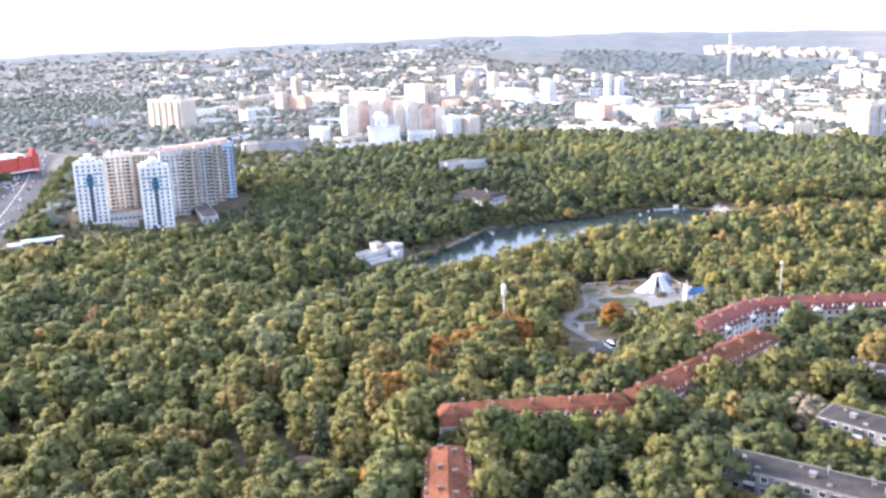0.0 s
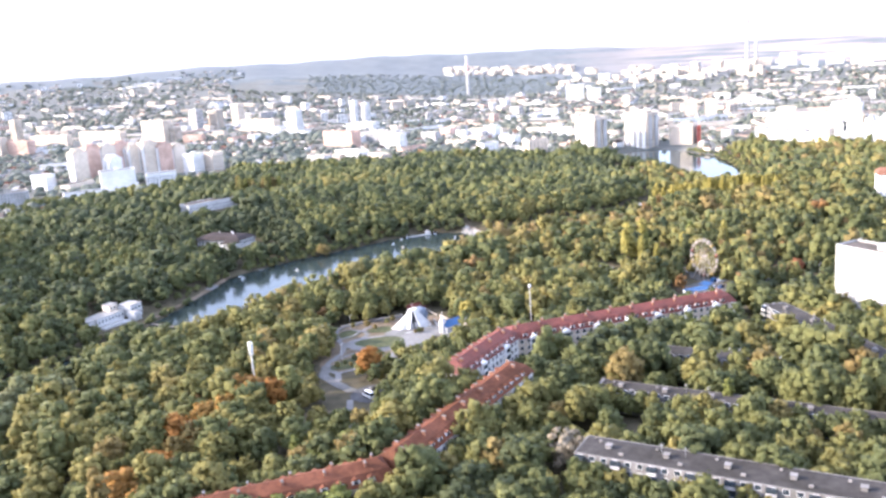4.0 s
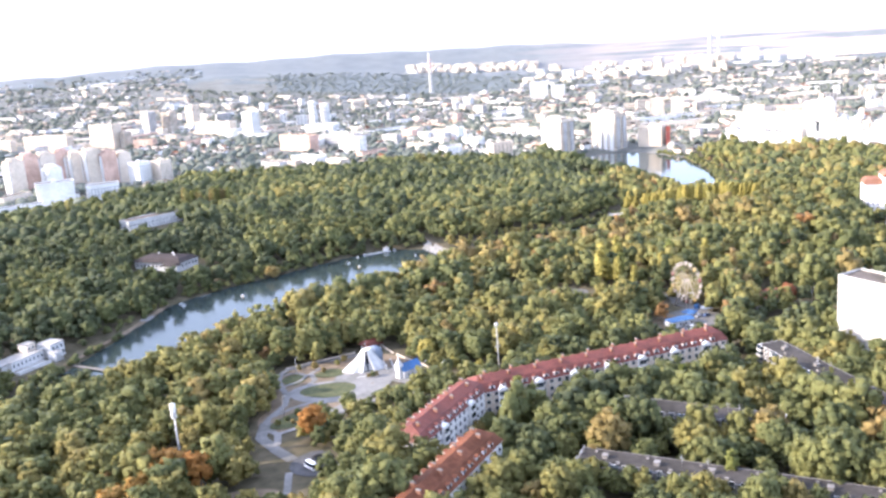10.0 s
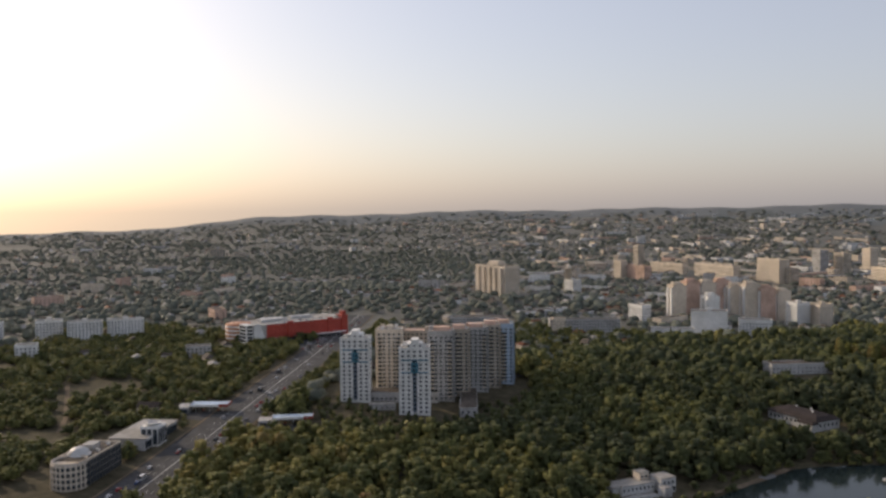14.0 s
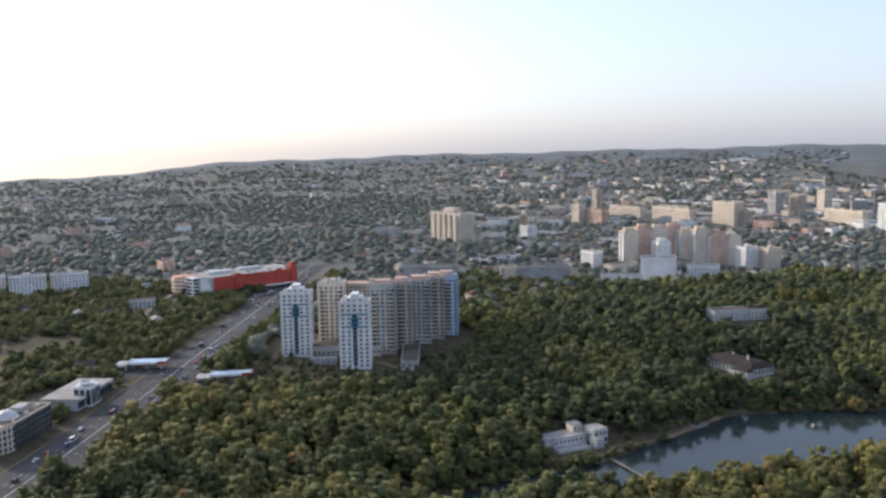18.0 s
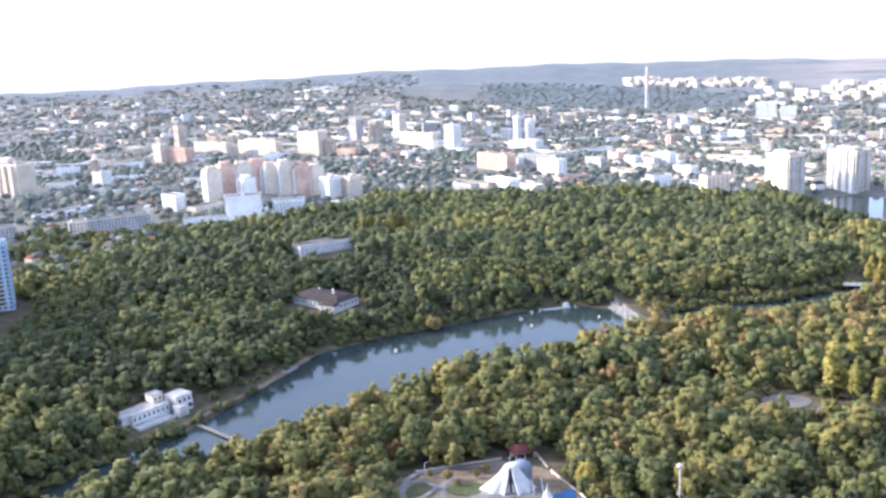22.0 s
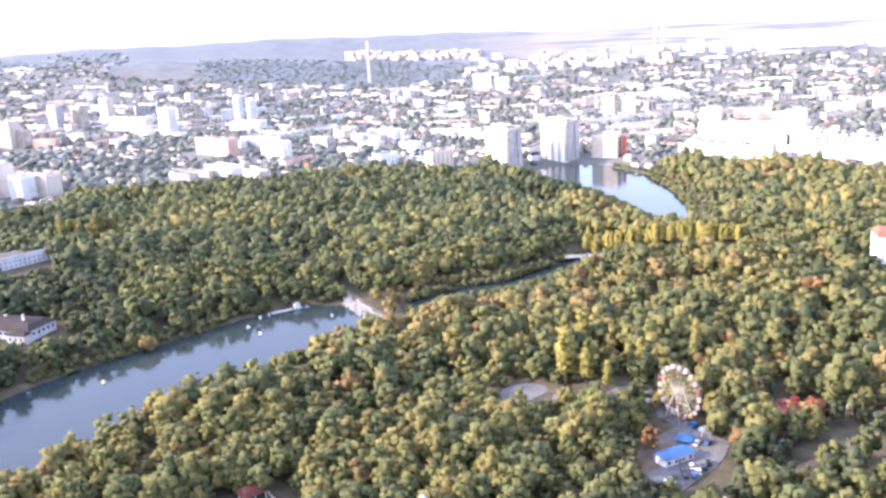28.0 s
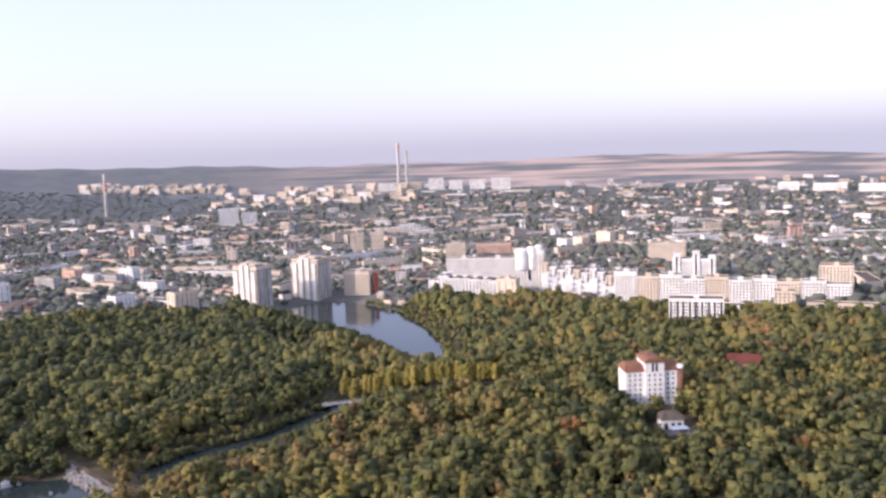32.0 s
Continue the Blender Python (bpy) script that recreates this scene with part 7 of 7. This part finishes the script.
def build_town():
    """Houses, blocks and trees from the wood's edge to the foot of the hills."""
    for ob in scene.objects:
        if ob.parent is None and ob.type == "EMPTY" and ob.get("category", "") not in ("car", "minibus", "tree", "boat", "street lamp"):
            far = max((max(abs(v[0]), abs(v[1])) for ch in ob.children if ch.name.startswith("wall") for v in ch.bound_box), default=9.0)
            LANDMARKS.append((ob.matrix_basis.translation.x, ob.matrix_basis.translation.y, far))
    g = random.Random(21)
    houses, blocks, trees = [], [], []
    r = 520.0
    while r < 4560:
        step = max(17.0, r * 0.0103)
        a = -60.0
        while a < 72:
            a += math.degrees(step / r)
            q = r + g.uniform(-0.7, 0.7) * step
            b = a + math.degrees(g.uniform(-0.6, 0.6) * step / r)
            if r > 4150 and b > 12 and (g.random() < 0.4 or b > 27):
                continue
            x, y = 60 + q * math.sin(radians(b)), 150 + q * math.cos(radians(b))
            if (wooded(x, y) and r < 1250) or shore(x, y)[0] < 14 or near_landmark(x, y) or abs(x - road_x(y)) < 38 and y < 1050:
                continue
            dense = noise.noise(Vector((x * 0.0016, y * 0.0016, 2.0)))
            hill = noise.noise(Vector((x * 0.0007, y * 0.0007, 5.0)))
            field = x < road_x(y) and y < 640
            edge = 5 * noise.noise(Vector((x * 0.004, y * 0.004, 6.0)))
            wood_hill = 8 + edge < b < 23 + edge and r > 3250 + 60 * edge
            clump = noise.noise(Vector((x * 0.006, y * 0.006, 11.0)))
            u = g.random()
            s = max(1.0, step / 20)
            if field or wood_hill or hill > 0.34:
                if u < 0.93 and not field and (r < 3300 or wood_hill and r < 4230):
                    trees.append((x, y, s * g.uniform(0.9, 1.4), g.random() * 0.5, 0.13 if wood_hill else 0.27 if s > 1.5 else 0.5))
                continue
            turn = 30 * noise.noise(Vector((x * 0.001, y * 0.001, 8.0))) * 0.06 + g.choice((0, 0, math.pi / 2)) - 0.6
            if u < (0.014 + 0.06 * max(0, dense) + (0.04 if r > 1600 else 0)) and r > 700 and b > -22 and not (-290 < x < -60 and y < 1040):
                long = g.random() < 0.55
                w = g.uniform(44, 96) if long else g.uniform(18, 46)
                blocks.append((x, y, w, g.uniform(12, 17), g.choice((5, 6, 6, 7, 8, 9)) if long else g.choice((9, 9, 12, 15, 15, 24)), turn))
            elif u < 0.008 and r > 900:
                blocks.append((x, y, g.uniform(24, 50), 14, g.choice((9, 12, 15, 15, 27)), turn))
            elif u < (0.21 if b > -25 else 0.13) * min(1.0, ((4150 if b > 4 else 4700) - r) / 400) and r < (4100 if b > 4 else 4550):
                houses.append((x, y, min(1.3, s ** 0.5) * g.uniform(0.75, 1.1), turn + g.uniform(-0.15, 0.15), r))
            elif u < 0.99:
                if g.random() < (r - (3450 if b > 4 else 4300)) / 600:
                    continue
                if road_x(y) - 330 < x < road_x(y) and y < 860:
                    continue
                if r > 1500 and clump < -0.08 and g.random() < 0.62:
                    continue
                trees.append((x, y, s * g.uniform(0.8, 1.35) * (1.18 if clump > 0.1 else 0.9), g.random() * 0.6, 0.6 if s < 1.3 else 0.38 if s < 1.9 else 0.25))
        r += step
    houses.sort(key=lambda h: h[4])
    for x, y, s, turn, q in houses[:205]:
        a, b, label = house_kind(g.randrange(16))
        root = thing("house", pose(x, y, ground(x, y), 0, 0, math.degrees(turn)) @ Matrix.Diagonal((s, s, s, 1)), label, "house", "small houses of the town")
        place("wall", a, root)
        place("roof", b, root)
    walls = [M_WHITE, M_CREAM, M_SAND, M_GREYWALL, M_SALMON]
    roofs = [M_RUSTTILE, M_BITUMEN, M_PALEROOF, M_BROWNROOF]
    mats = walls + roofs + [M_GLASS]
    rest = []
    for x, y, s, turn, q in houses[205:]:
        rest.append((x, y, ground(x, y), g.uniform(8, 13) * s, g.uniform(6.5, 9) * s, g.uniform(3.2, 5.6), turn, g.uniform(1.8, 3.4), g.choice((0, 1, 1, 2, 2, 3, 3, 3)), 5 + g.choice((0, 1, 1, 1, 1, 2, 2, 3))))
    tagged(boxes_mesh("far_houses", rest, mats), "crowd of far small houses with grey, pale and rusty roofs", "houses", kind="stuff")
    far = []
    for k, (x, y, w, d, h, turn) in enumerate(blocks):
        wall = g.choice((0, 0, 0, 1, 1, 1, 2, 3, 4))
        if math.hypot(x - 60, y - 150) < 1900 and k < 160:
            slab_block(x, y, w, d, h, math.degrees(turn), walls[wall], f"{('white', 'cream', 'sand-coloured', 'grey', 'salmon')[wall]} apartment block in the town", "apartment block", "apartment blocks of the town",
                       sides=("south", "west", "east", "north")[:3], pitch=6.0)
        else:
            far.append((x, y, ground(x, y), w, d, h, turn, 0, wall, 5 + g.choice((1, 1, 2))))
    # a district of slabs along the skyline beyond the wooded hill
    for k in range(190):
        dense = k < 120
        b, q = radians(g.uniform(16.8, 25.0) if dense else g.uniform(24.5, 37.0)), g.uniform(4230, 4400) if dense else g.uniform(3500, 4250)
        x, y = 60 + q * math.sin(b), 150 + q * math.cos(b)
        far.append((x, y, ground(x, y), g.uniform(26, 60), 16, g.choice((12, 14, 17, 20, 26)) if dense else g.choice((12, 15, 18, 27)), -b - 0.75 + g.uniform(-0.15, 0.15), 0, g.choice((0, 1, 1, 2)), 7))
    tagged(boxes_mesh("far_blocks", far, mats), "far pale apartment blocks of the town", "apartment blocks", kind="stuff")
    for name, label, fine in (("town_trees", "pale green trees scattered through the town, greyed for haze", True), ("far_town_trees", "far green trees of the town and its hills, greyed for haze", False)):
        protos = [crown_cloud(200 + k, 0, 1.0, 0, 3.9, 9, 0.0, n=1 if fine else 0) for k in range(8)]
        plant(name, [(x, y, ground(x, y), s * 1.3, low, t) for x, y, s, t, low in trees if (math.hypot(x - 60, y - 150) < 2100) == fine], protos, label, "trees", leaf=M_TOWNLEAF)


# ---- the woods ----
RUSTY = ((-2, 320), (7, 334), (15, 344), (23, 353), (32, 349), (-9, 302), (-20, 280), (-13, 268), (-6, 293))
PALE = ((-82, 371), (-77, 384), (-72, 399), (-65, 405), (-57, 407), (-50, 401), (-69, 371), (-73, 341), (-82, 357))
DRY = ((112, 249), (116, 246), (120, 241), (117, 256))
POPLARS = ((657, 663), (712, 612))


def build_woods():
    g = random.Random(5)
    close, near, mid, far = [], [], [], []
    single = []
    step = 7.9
    y = 170.0
    while y < 1200:
        gap = step if y < 520 else 8.3
        x = road_x(y) + 22 if y > 318 else -240.0
        while x < 880:
            px, py = x + g.uniform(-0.48, 0.48) * gap, y + g.uniform(-0.48, 0.48) * gap
            x += gap
            if not in_view(px, py) or not wooded(px, py) or kept_clear(px, py):
                continue
            if any(math.hypot(px - a, py - b) < 5.2 for a, b in RUSTY + PALE + DRY):
                continue
            d = shore(px, py)[0]
            if d < 1.5 or py > 1000 and near_landmark(px, py, 1.0):
                continue
            big = noise.noise(Vector((px * 0.02, py * 0.02, 1.0)))
            kind = noise.noise(Vector((px * 0.009, py * 0.009, 4.0)))
            if big < -0.55 and g.random() < 0.6:
                continue
            s = (1.24 + 0.40 * big + g.choice((g.uniform(-0.36, 0.1), g.uniform(-0.2, 0.48)))) * min(1.0, 0.45 + d / (42 if py > 740 else 26 if py > 500 and px < 240 else 16))
            # open banks: low bushes between the water and the wood
            if 245 < px < 450:
                below = np.interp(px, [x for x, y, w in LAKES[1][1]], [y for x, y, w in LAKES[1][1]]) - py
                if 0 < below < 60:
                    s = min(s, max(0.22 if 275 < px < 350 else 0.42, (below - 12) / (44 if 275 < px < 350 else 26)))
                elif -26 < below <= 0:
                    s = min(s, 0.62)
            if py > 700 and px > 470:
                s *= min(1.0, 0.32 + d / 60)
            # in front of the row of golden poplars
            if 0 < 0.840 * (416 - px) + 0.543 * (722 - py) < 26 and -8 < 0.543 * (px - 416) - 0.840 * (py - 722) < 122:
                s = min(s, 0.55)
            across = px < 60 + (py - 560) * 1.4 and py > 560 - 0.2 * px
            tone = 0.41 + 0.34 * kind + (g.uniform(-0.30, 0.30) if px > 90 and py > 400 else g.uniform(-0.28, 0.20)) - (0.20 if across else 0.0) + (0.03 if px > 90 and 440 < py < 720 else 0.0)
            if g.random() < (0.03 if px > 90 and py > 400 else 0.008) and not across:
                tone = g.uniform(0.78, 0.98)
            if py < 345 and any(segment(px, py, *q[:4]) < q[4] + 11 for q in HOUSED[:11]):
                s *= 1.32 if px < 70 or py - px > 185 else 1.08
            elif kept_clear(px, py, 9.0):
                s *= 0.78
            # low growth round the foot of the towers and in front of the hall and the restaurant
            if math.hypot(px + 225, (py - 668) * 0.8) < 78:
                s = min(s, 0.5)
            if math.hypot(px - 30, (py - 872) * 0.9) < 30 or math.hypot(px - 34, py - 712) < 26:
                s = min(s, 0.62)
            # lower growth below the square and in front of the second long house
            if 74 < px < 122 and 352 < py < 410:
                s = min(s, 0.9)
            if 8 < 0.667 * (px - 101) - 0.745 * (py - 331) < 24 and -4 < 0.745 * (px - 101) + 0.667 * (py - 331) < 56:
                s = min(s, 0.72)
            # low growth at the foot of the antenna mast
            if math.hypot(px - 27, py - 370) < 15:
                s = min(s, 0.6)
            if math.hypot(px - 60, py - 120) < 260:
                tone += 0.04 if px < 70 else -0.06
            spot = (px, py, ground(px, py), max(0.34, s * 0.9), g.uniform(0.86, 1.2), min(1.0, max(0.0, tone)))
            q = math.hypot(px - 60, py - 120)
            if q < 330 and len(single) < 172 and g.random() < 0.14 and tone < 0.86:
                single.append(spot)
            elif q < 225:
                close.append(spot)
            elif q < 430:
                near.append(spot)
            elif q < 720:
                mid.append(spot)
            else:
                far.append(spot)
        y += gap
    # shrubs and reeds along the water, and the trees beyond the main road
    for z, line in LAKES:
        for (ax, ay, aw), (bx, by, bw) in zip(line, line[1:]):
            for k in range(int(math.hypot(bx - ax, by - ay) * 2.2)):
                u, w = g.random(), g.choice((-1, 1)) * g.uniform(1.0, 1.35)
                s = math.hypot(bx - ax, by - ay)
                r = (aw + u * (bw - aw)) * w
                px, py = ax + u * (bx - ax) - (by - ay) / s * r, ay + u * (by - ay) + (bx - ax) / s * r
                if 0.4 < shore(px, py)[0] < 9 and not kept_clear(px, py, 0.5):
                    (mid if z > -3 else far).append((px, py, ground(px, py), g.uniform(0.3, 0.55), g.uniform(0.7, 1.0), g.uniform(0.05, 0.6)))
    # trees close along the fronts of the houses
    for ax, ay, bx, by, off, tall, gap in ((71, 213.5, 128, 173.5, 8.6, 1.08, 6.5), (113.5, 240, 172, 180, 9.0, 1.05, 6.5), (148, 297, 216, 229, 8.2, 1.0, 5.6), (180, 326, 218, 287, 9.0, 0.8, 6.5), (261, 347, 253, 268, 9, 1.0, 6), (253, 268, 261, 347, 9, 1.0, 6),
                                           (-2, 250, 58, 254, 11, 1.22, 7), (58, 255, 122, 313, 10.5, 1.2, 6), (101, 331, 137, 364, 12, 0.58, 8), (136, 364, 250, 367, 13, 0.72, 8)):
        s = math.hypot(bx - ax, by - ay)
        nx, ny = (by - ay) / s, -(bx - ax) / s
        k = 2.0
        while k < s:
            if g.random() < 0.86:
                v = off + g.uniform(-0.8, 1.2)
                px, py = ax + (bx - ax) * k / s + nx * v, ay + (by - ay) * k / s + ny * v
                close.append((px, py, ground(px, py), tall * g.uniform(0.82, 1.1), g.uniform(0.95, 1.15), g.uniform(0.1, 0.75)))
            k += gap * g.uniform(0.7, 1.3)
    for px, py, s, tone in ((57, 420, 1.2, 0.3), (62, 428, 1.15, 0.45), (66, 438, 1.1, 0.2), (66, 448, 0.95, 0.4), (55, 409, 1.1, 0.5), (51, 400, 1.05, 0.3), (52, 375, 0.6, 0.62), (50, 386, 0.85, 0.4), (46, 372, 0.9, 0.55), (48, 362, 0.8, 0.7),
                            (43, 352, 0.85, 0.65), (51, 354, 0.6, 0.4), (79, 367, 0.6, 0.7), (84, 371, 0.7, 0.6), (86, 362, 0.7, 0.3), (83, 357, 0.65, 0.2), (92, 366, 0.75, 0.45)):
        close.append((px, py, ground(px, py), s, 1.0, tone))
    for k in range(60):
        px, py = 36 + g.uniform(-26, 26), g.uniform(688, 716)
        if shore(px, py)[0] > 2:
            mid.append((px, py, ground(px, py), g.uniform(0.3, 0.5), 0.8, g.uniform(0.1, 0.6)))
    for k in range(4300):
        py = g.uniform(380, 860)
        px = road_x(py) - g.uniform(24, 330)
        if math.hypot((px + 400) / 34, (py - 486) / 15) < 1 or near_landmark(px, py, 3.0) or math.hypot(px + 334, py - 578) < 26 or segment(px, py, -396, 500, -500, 604) < 5:
            continue
        if noise.noise(Vector((px * 0.012, py * 0.012, 9.0))) > -0.5:
            mid.append((px, py, ground(px, py), g.uniform(0.4, 0.95), g.uniform(0.7, 1.0), g.uniform(0.1, 0.6)))
    for k in range(520):
        py = g.uniform(585, 1000)
        px = road_x(py) + g.uniform(21, 46)
        if not near_landmark(px, py, 2.0) and not wooded(px, py) and math.hypot(px + 266, py - 566) > 26:
            mid.append((px, py, ground(px, py), g.uniform(0.3, 0.75), g.uniform(0.7, 1.0), g.uniform(0.1, 0.6)))
    for k in range(950):
        px, py = g.uniform(-275, -80), g.uniform(775, 1045)
        if not near_landmark(px, py, 2.0) and not wooded(px, py) and segment(px, py, -190, 770, -120, 900) > 24 and noise.noise(Vector((px * 0.02, py * 0.02, 3.0))) > -0.3:
            mid.append((px, py, ground(px, py), g.uniform(0.45, 1.0), g.uniform(0.8, 1.1), g.uniform(0.05, 0.55)))
    kinds = ("broad_a", "broad_b", "broad_c", "broad_d", "round_a", "round_b")
    for k, (x, y, z, s, t, tone) in enumerate(single):
        kind = kinds[k % 6] if k % 23 else "poplar_a"
        label = {"b": "broad leafy park tree, green turning olive", "r": "small rounded leafy tree among taller ones", "p": "slender upright poplar among the trees"}[kind[0]]
        tree(x, y, kind, s * 1.05, M_TREE, label, "trees near the houses", g.uniform(0, 360), t)
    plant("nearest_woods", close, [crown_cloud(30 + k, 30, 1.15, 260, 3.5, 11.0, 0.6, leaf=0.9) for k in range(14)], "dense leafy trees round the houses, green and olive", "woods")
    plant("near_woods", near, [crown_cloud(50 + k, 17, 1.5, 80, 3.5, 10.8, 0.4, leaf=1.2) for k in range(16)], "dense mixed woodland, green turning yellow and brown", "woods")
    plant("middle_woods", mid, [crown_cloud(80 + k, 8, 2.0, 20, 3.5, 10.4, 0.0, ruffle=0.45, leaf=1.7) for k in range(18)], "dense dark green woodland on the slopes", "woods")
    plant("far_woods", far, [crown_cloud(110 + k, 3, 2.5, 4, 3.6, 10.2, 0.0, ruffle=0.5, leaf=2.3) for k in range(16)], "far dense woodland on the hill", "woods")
    # marked single trees
    for x, y, s, kind, leaf, label in (
            (76, 373, 1.3, "broad_a", M_RUST, "large rust-orange maple beside the lane"), (75, 372, 0.9, "poplar_b", M_RUST, "rust-orange maple beside the lane"),
            (-21, 219, 1.2, "broad_b", M_RUST, "rust-coloured tree beside the long house"),
            (-19, 240, 1.0, "broad_a", M_GOLD, "yellowing poplar beside the long house"), (-30, 248, 1.3, "broad_b", M_GOLD, "yellowing broad tree beside the clearing"), (-34, 221, 1.2, "broad_c", M_GOLD, "yellowing broad tree beside the clearing"),
            (16, 238, 1.5, "broad_a", M_FRESH, "tall leafy tree in front of the long house"), (24, 240, 1.55, "broad_c", M_FRESH, "tall leafy tree in front of the long house"), (10, 238, 1.3, "poplar_a", M_FRESH, "tall poplar in front of the long house"), (40, 243, 1.4, "broad_b", M_FRESH, "tall leafy tree in front of the long house"),
            (150, 424, 0.8, "round_a", M_GOLD, "yellowing round tree beside the chapel square"), (143, 440, 1.1, "broad_d", M_GOLD, "yellowing broad tree beside the small church"), (148, 434, 0.9, "round_b", M_TREE, "round tree beside the small church"), (160, 416, 0.7, "round_a", M_GOLD, "small yellowing tree beside the mast"),
            (-14, 232, 0.8, "poplar_b", M_GOLD, "slim yellowing poplar beside the long house"), (271, 504, 1.7, "poplar_b", M_GOLD, "golden poplar beside the fairground"), (277, 496, 1.35, "poplar_a", M_GOLD, "golden poplar beside the fairground"), (274, 508, 1.85, "poplar_b", M_GOLD, "golden poplar beside the fairground"),
            (283, 488, 1.1, "poplar_a", M_GOLD, "golden poplar beside the fairground"), (279, 508, 1.3, "broad_b", M_GOLD, "golden broad tree beside the fairground"), (307, 497, 1.2, "poplar_b", M_GOLD, "golden poplar beside the wheel"),
            (300, 483, 1.35, "poplar_a", M_TREE, "green poplar beside the wheel"), (326, 483, 1.3, "poplar_b", M_TREE, "green poplar behind the wheel"), (331, 463, 1.2, "poplar_a", M_TREE, "green poplar behind the wheel"), (366, 456, 1.2, "poplar_b", M_TREE, "green poplar in the wood"), (330, 418, 1.0, "broad_c", M_REDLEAF, "rust-red tree beside the fairground ride"), (212, 352, 0.9, "broad_a", M_RUST, "rust-brown tree beside the long house"),
            (-31, 256, 1.15, "broad_d", M_GOLD, "yellowing broad tree beside the clearing"), (-23, 251, 1.0, "broad_a", M_FRESH, "bright green tree beside the long house"), (152, 355, 1.1, "poplar_a", M_FRESH, "bright green poplar in front of the long house"),
            (183, 268, 0.95, "poplar_b", M_FRESH, "bright green poplar between the panel houses"), (213, 338, 1.0, "poplar_a", M_FRESH, "bright green poplar between the panel houses"), (40, 279, 1.2, "broad_d", M_FRESH, "bright green tree behind the long house"),
            (52, 283, 1.25, "broad_b", M_FRESH, "bright green tree behind the long house"), (34, 286, 1.0, "poplar_b", M_FRESH, "bright green poplar behind the long house"), (136, 207, 1.1, "broad_a", M_FRESH, "bright green tree between the panel houses"), (168, 231, 0.8, "bare_a", M_DRYLEAF, "pale half-bare tree behind the panel house"),
            (350, 395, 1.2, "broad_b", M_RUST, "rust-brown tree beside the lane"), (300, 536, 1.5, "poplar_b", M_GOLD, "golden poplar behind the fairground"), (286, 508, 1.3, "poplar_a", M_FRESH, "slim poplar beside the fairground"), (316, 503, 1.5, "poplar_a", M_FRESH, "tall poplar behind the wheel"),
            (334, 493, 1.4, "poplar_b", M_GOLD, "slim yellowing poplar behind the wheel"), (338, 473, 1.3, "broad_b", M_GOLD, "yellowing broad tree behind the wheel"),
            (104, 683, 1.1, "broad_d", M_TREE, "grey-green willow at the water's edge")):
        tree(x, y, kind, s, leaf, label, "marked single trees", g.uniform(0, 360))
    for k in range(60):
        u = k / 59
        x, y = 416 + 62 * u + g.uniform(-3, 3), 722 - 96 * u + g.uniform(-4, 4)
        tree(x, y, ("poplar_a", "poplar_b")[k % 2], g.uniform(0.95, 1.25), M_GOLD, "yellowing poplar in a long row", "row of poplars", g.uniform(0, 360))
    for k in range(26):
        x, y = 58 + 42 * g.random(), 926 + 22 * g.random()
        tree(x, y, ("poplar_a", "poplar_b")[k % 2], g.uniform(1.2, 1.55), M_TREE if k % 4 else M_FRESH, "tall poplar behind the white hall", "poplars behind the hall", g.uniform(0, 360))
    for x, y, s in ((114.7, 435, 0.42), (116.5, 436, 0.36), (112.8, 435.5, 0.3), (70, 400, 0.34), (75, 404, 0.42), (79, 402, 0.3), (83, 408, 0.36), (72, 396, 0.3), (66, 397, 0.4), (96, 456, 0.36), (93, 462, 0.55), (104, 462, 0.45), (108, 466, 0.5), (86, 466, 0.4)):
        tree(x, y, ("round_a", "round_b")[int(x) % 2], s, M_TREE, "low leafy shrub in the beds of the square", "shrubs of the square", g.uniform(0, 360))
    for k in range(24):
        u = k / 23
        tree(POPLARS[0][0] + (POPLARS[1][0] - POPLARS[0][0]) * u + g.uniform(-2, 2), POPLARS[0][1] + (POPLARS[1][1] - POPLARS[0][1]) * u + g.uniform(-2, 2), ("poplar_a", "poplar_b")[k % 2], g.uniform(0.85, 1.05), M_TREE,
             "tall green poplar in a row before the office block", "poplars before the office block", g.uniform(0, 360))
    for k, (x, y) in enumerate(RUSTY):
        tree(x, y, ("broad_a", "broad_b", "broad_c", "broad_d")[k % 4], 1.6 - 0.2 * (k % 3), M_RUST, "broad rust-orange tree among green ones", "rusty trees by the long houses", g.uniform(0, 360))
    for k, (x, y) in enumerate(PALE):
        tree(x, y, ("broad_b", "broad_c")[k % 2], 1.6 - 0.12 * (k % 3), M_PALELEAF, "broad pale grey-green tree in the wood", "pale broad trees", g.uniform(0, 360))
    for k, (x, y) in enumerate(DRY):
        tree(x, y, ("bare_a", "bare_b", "broad_c", "bare_a")[k], 1.5 - 0.12 * k, M_DRYLEAF, "pale half-bare tree with dry leaves between the houses", "dry trees", g.uniform(0, 360))


# ---- build ----
build_ground()
build_water()
build_road()
build_square()
build_near_houses()
build_grey_houses()
build_chapel()
build_fair()
build_lakeside()
build_towers()
build_mall()
build_roadside()
build_landmarks()
build_town()
build_woods()
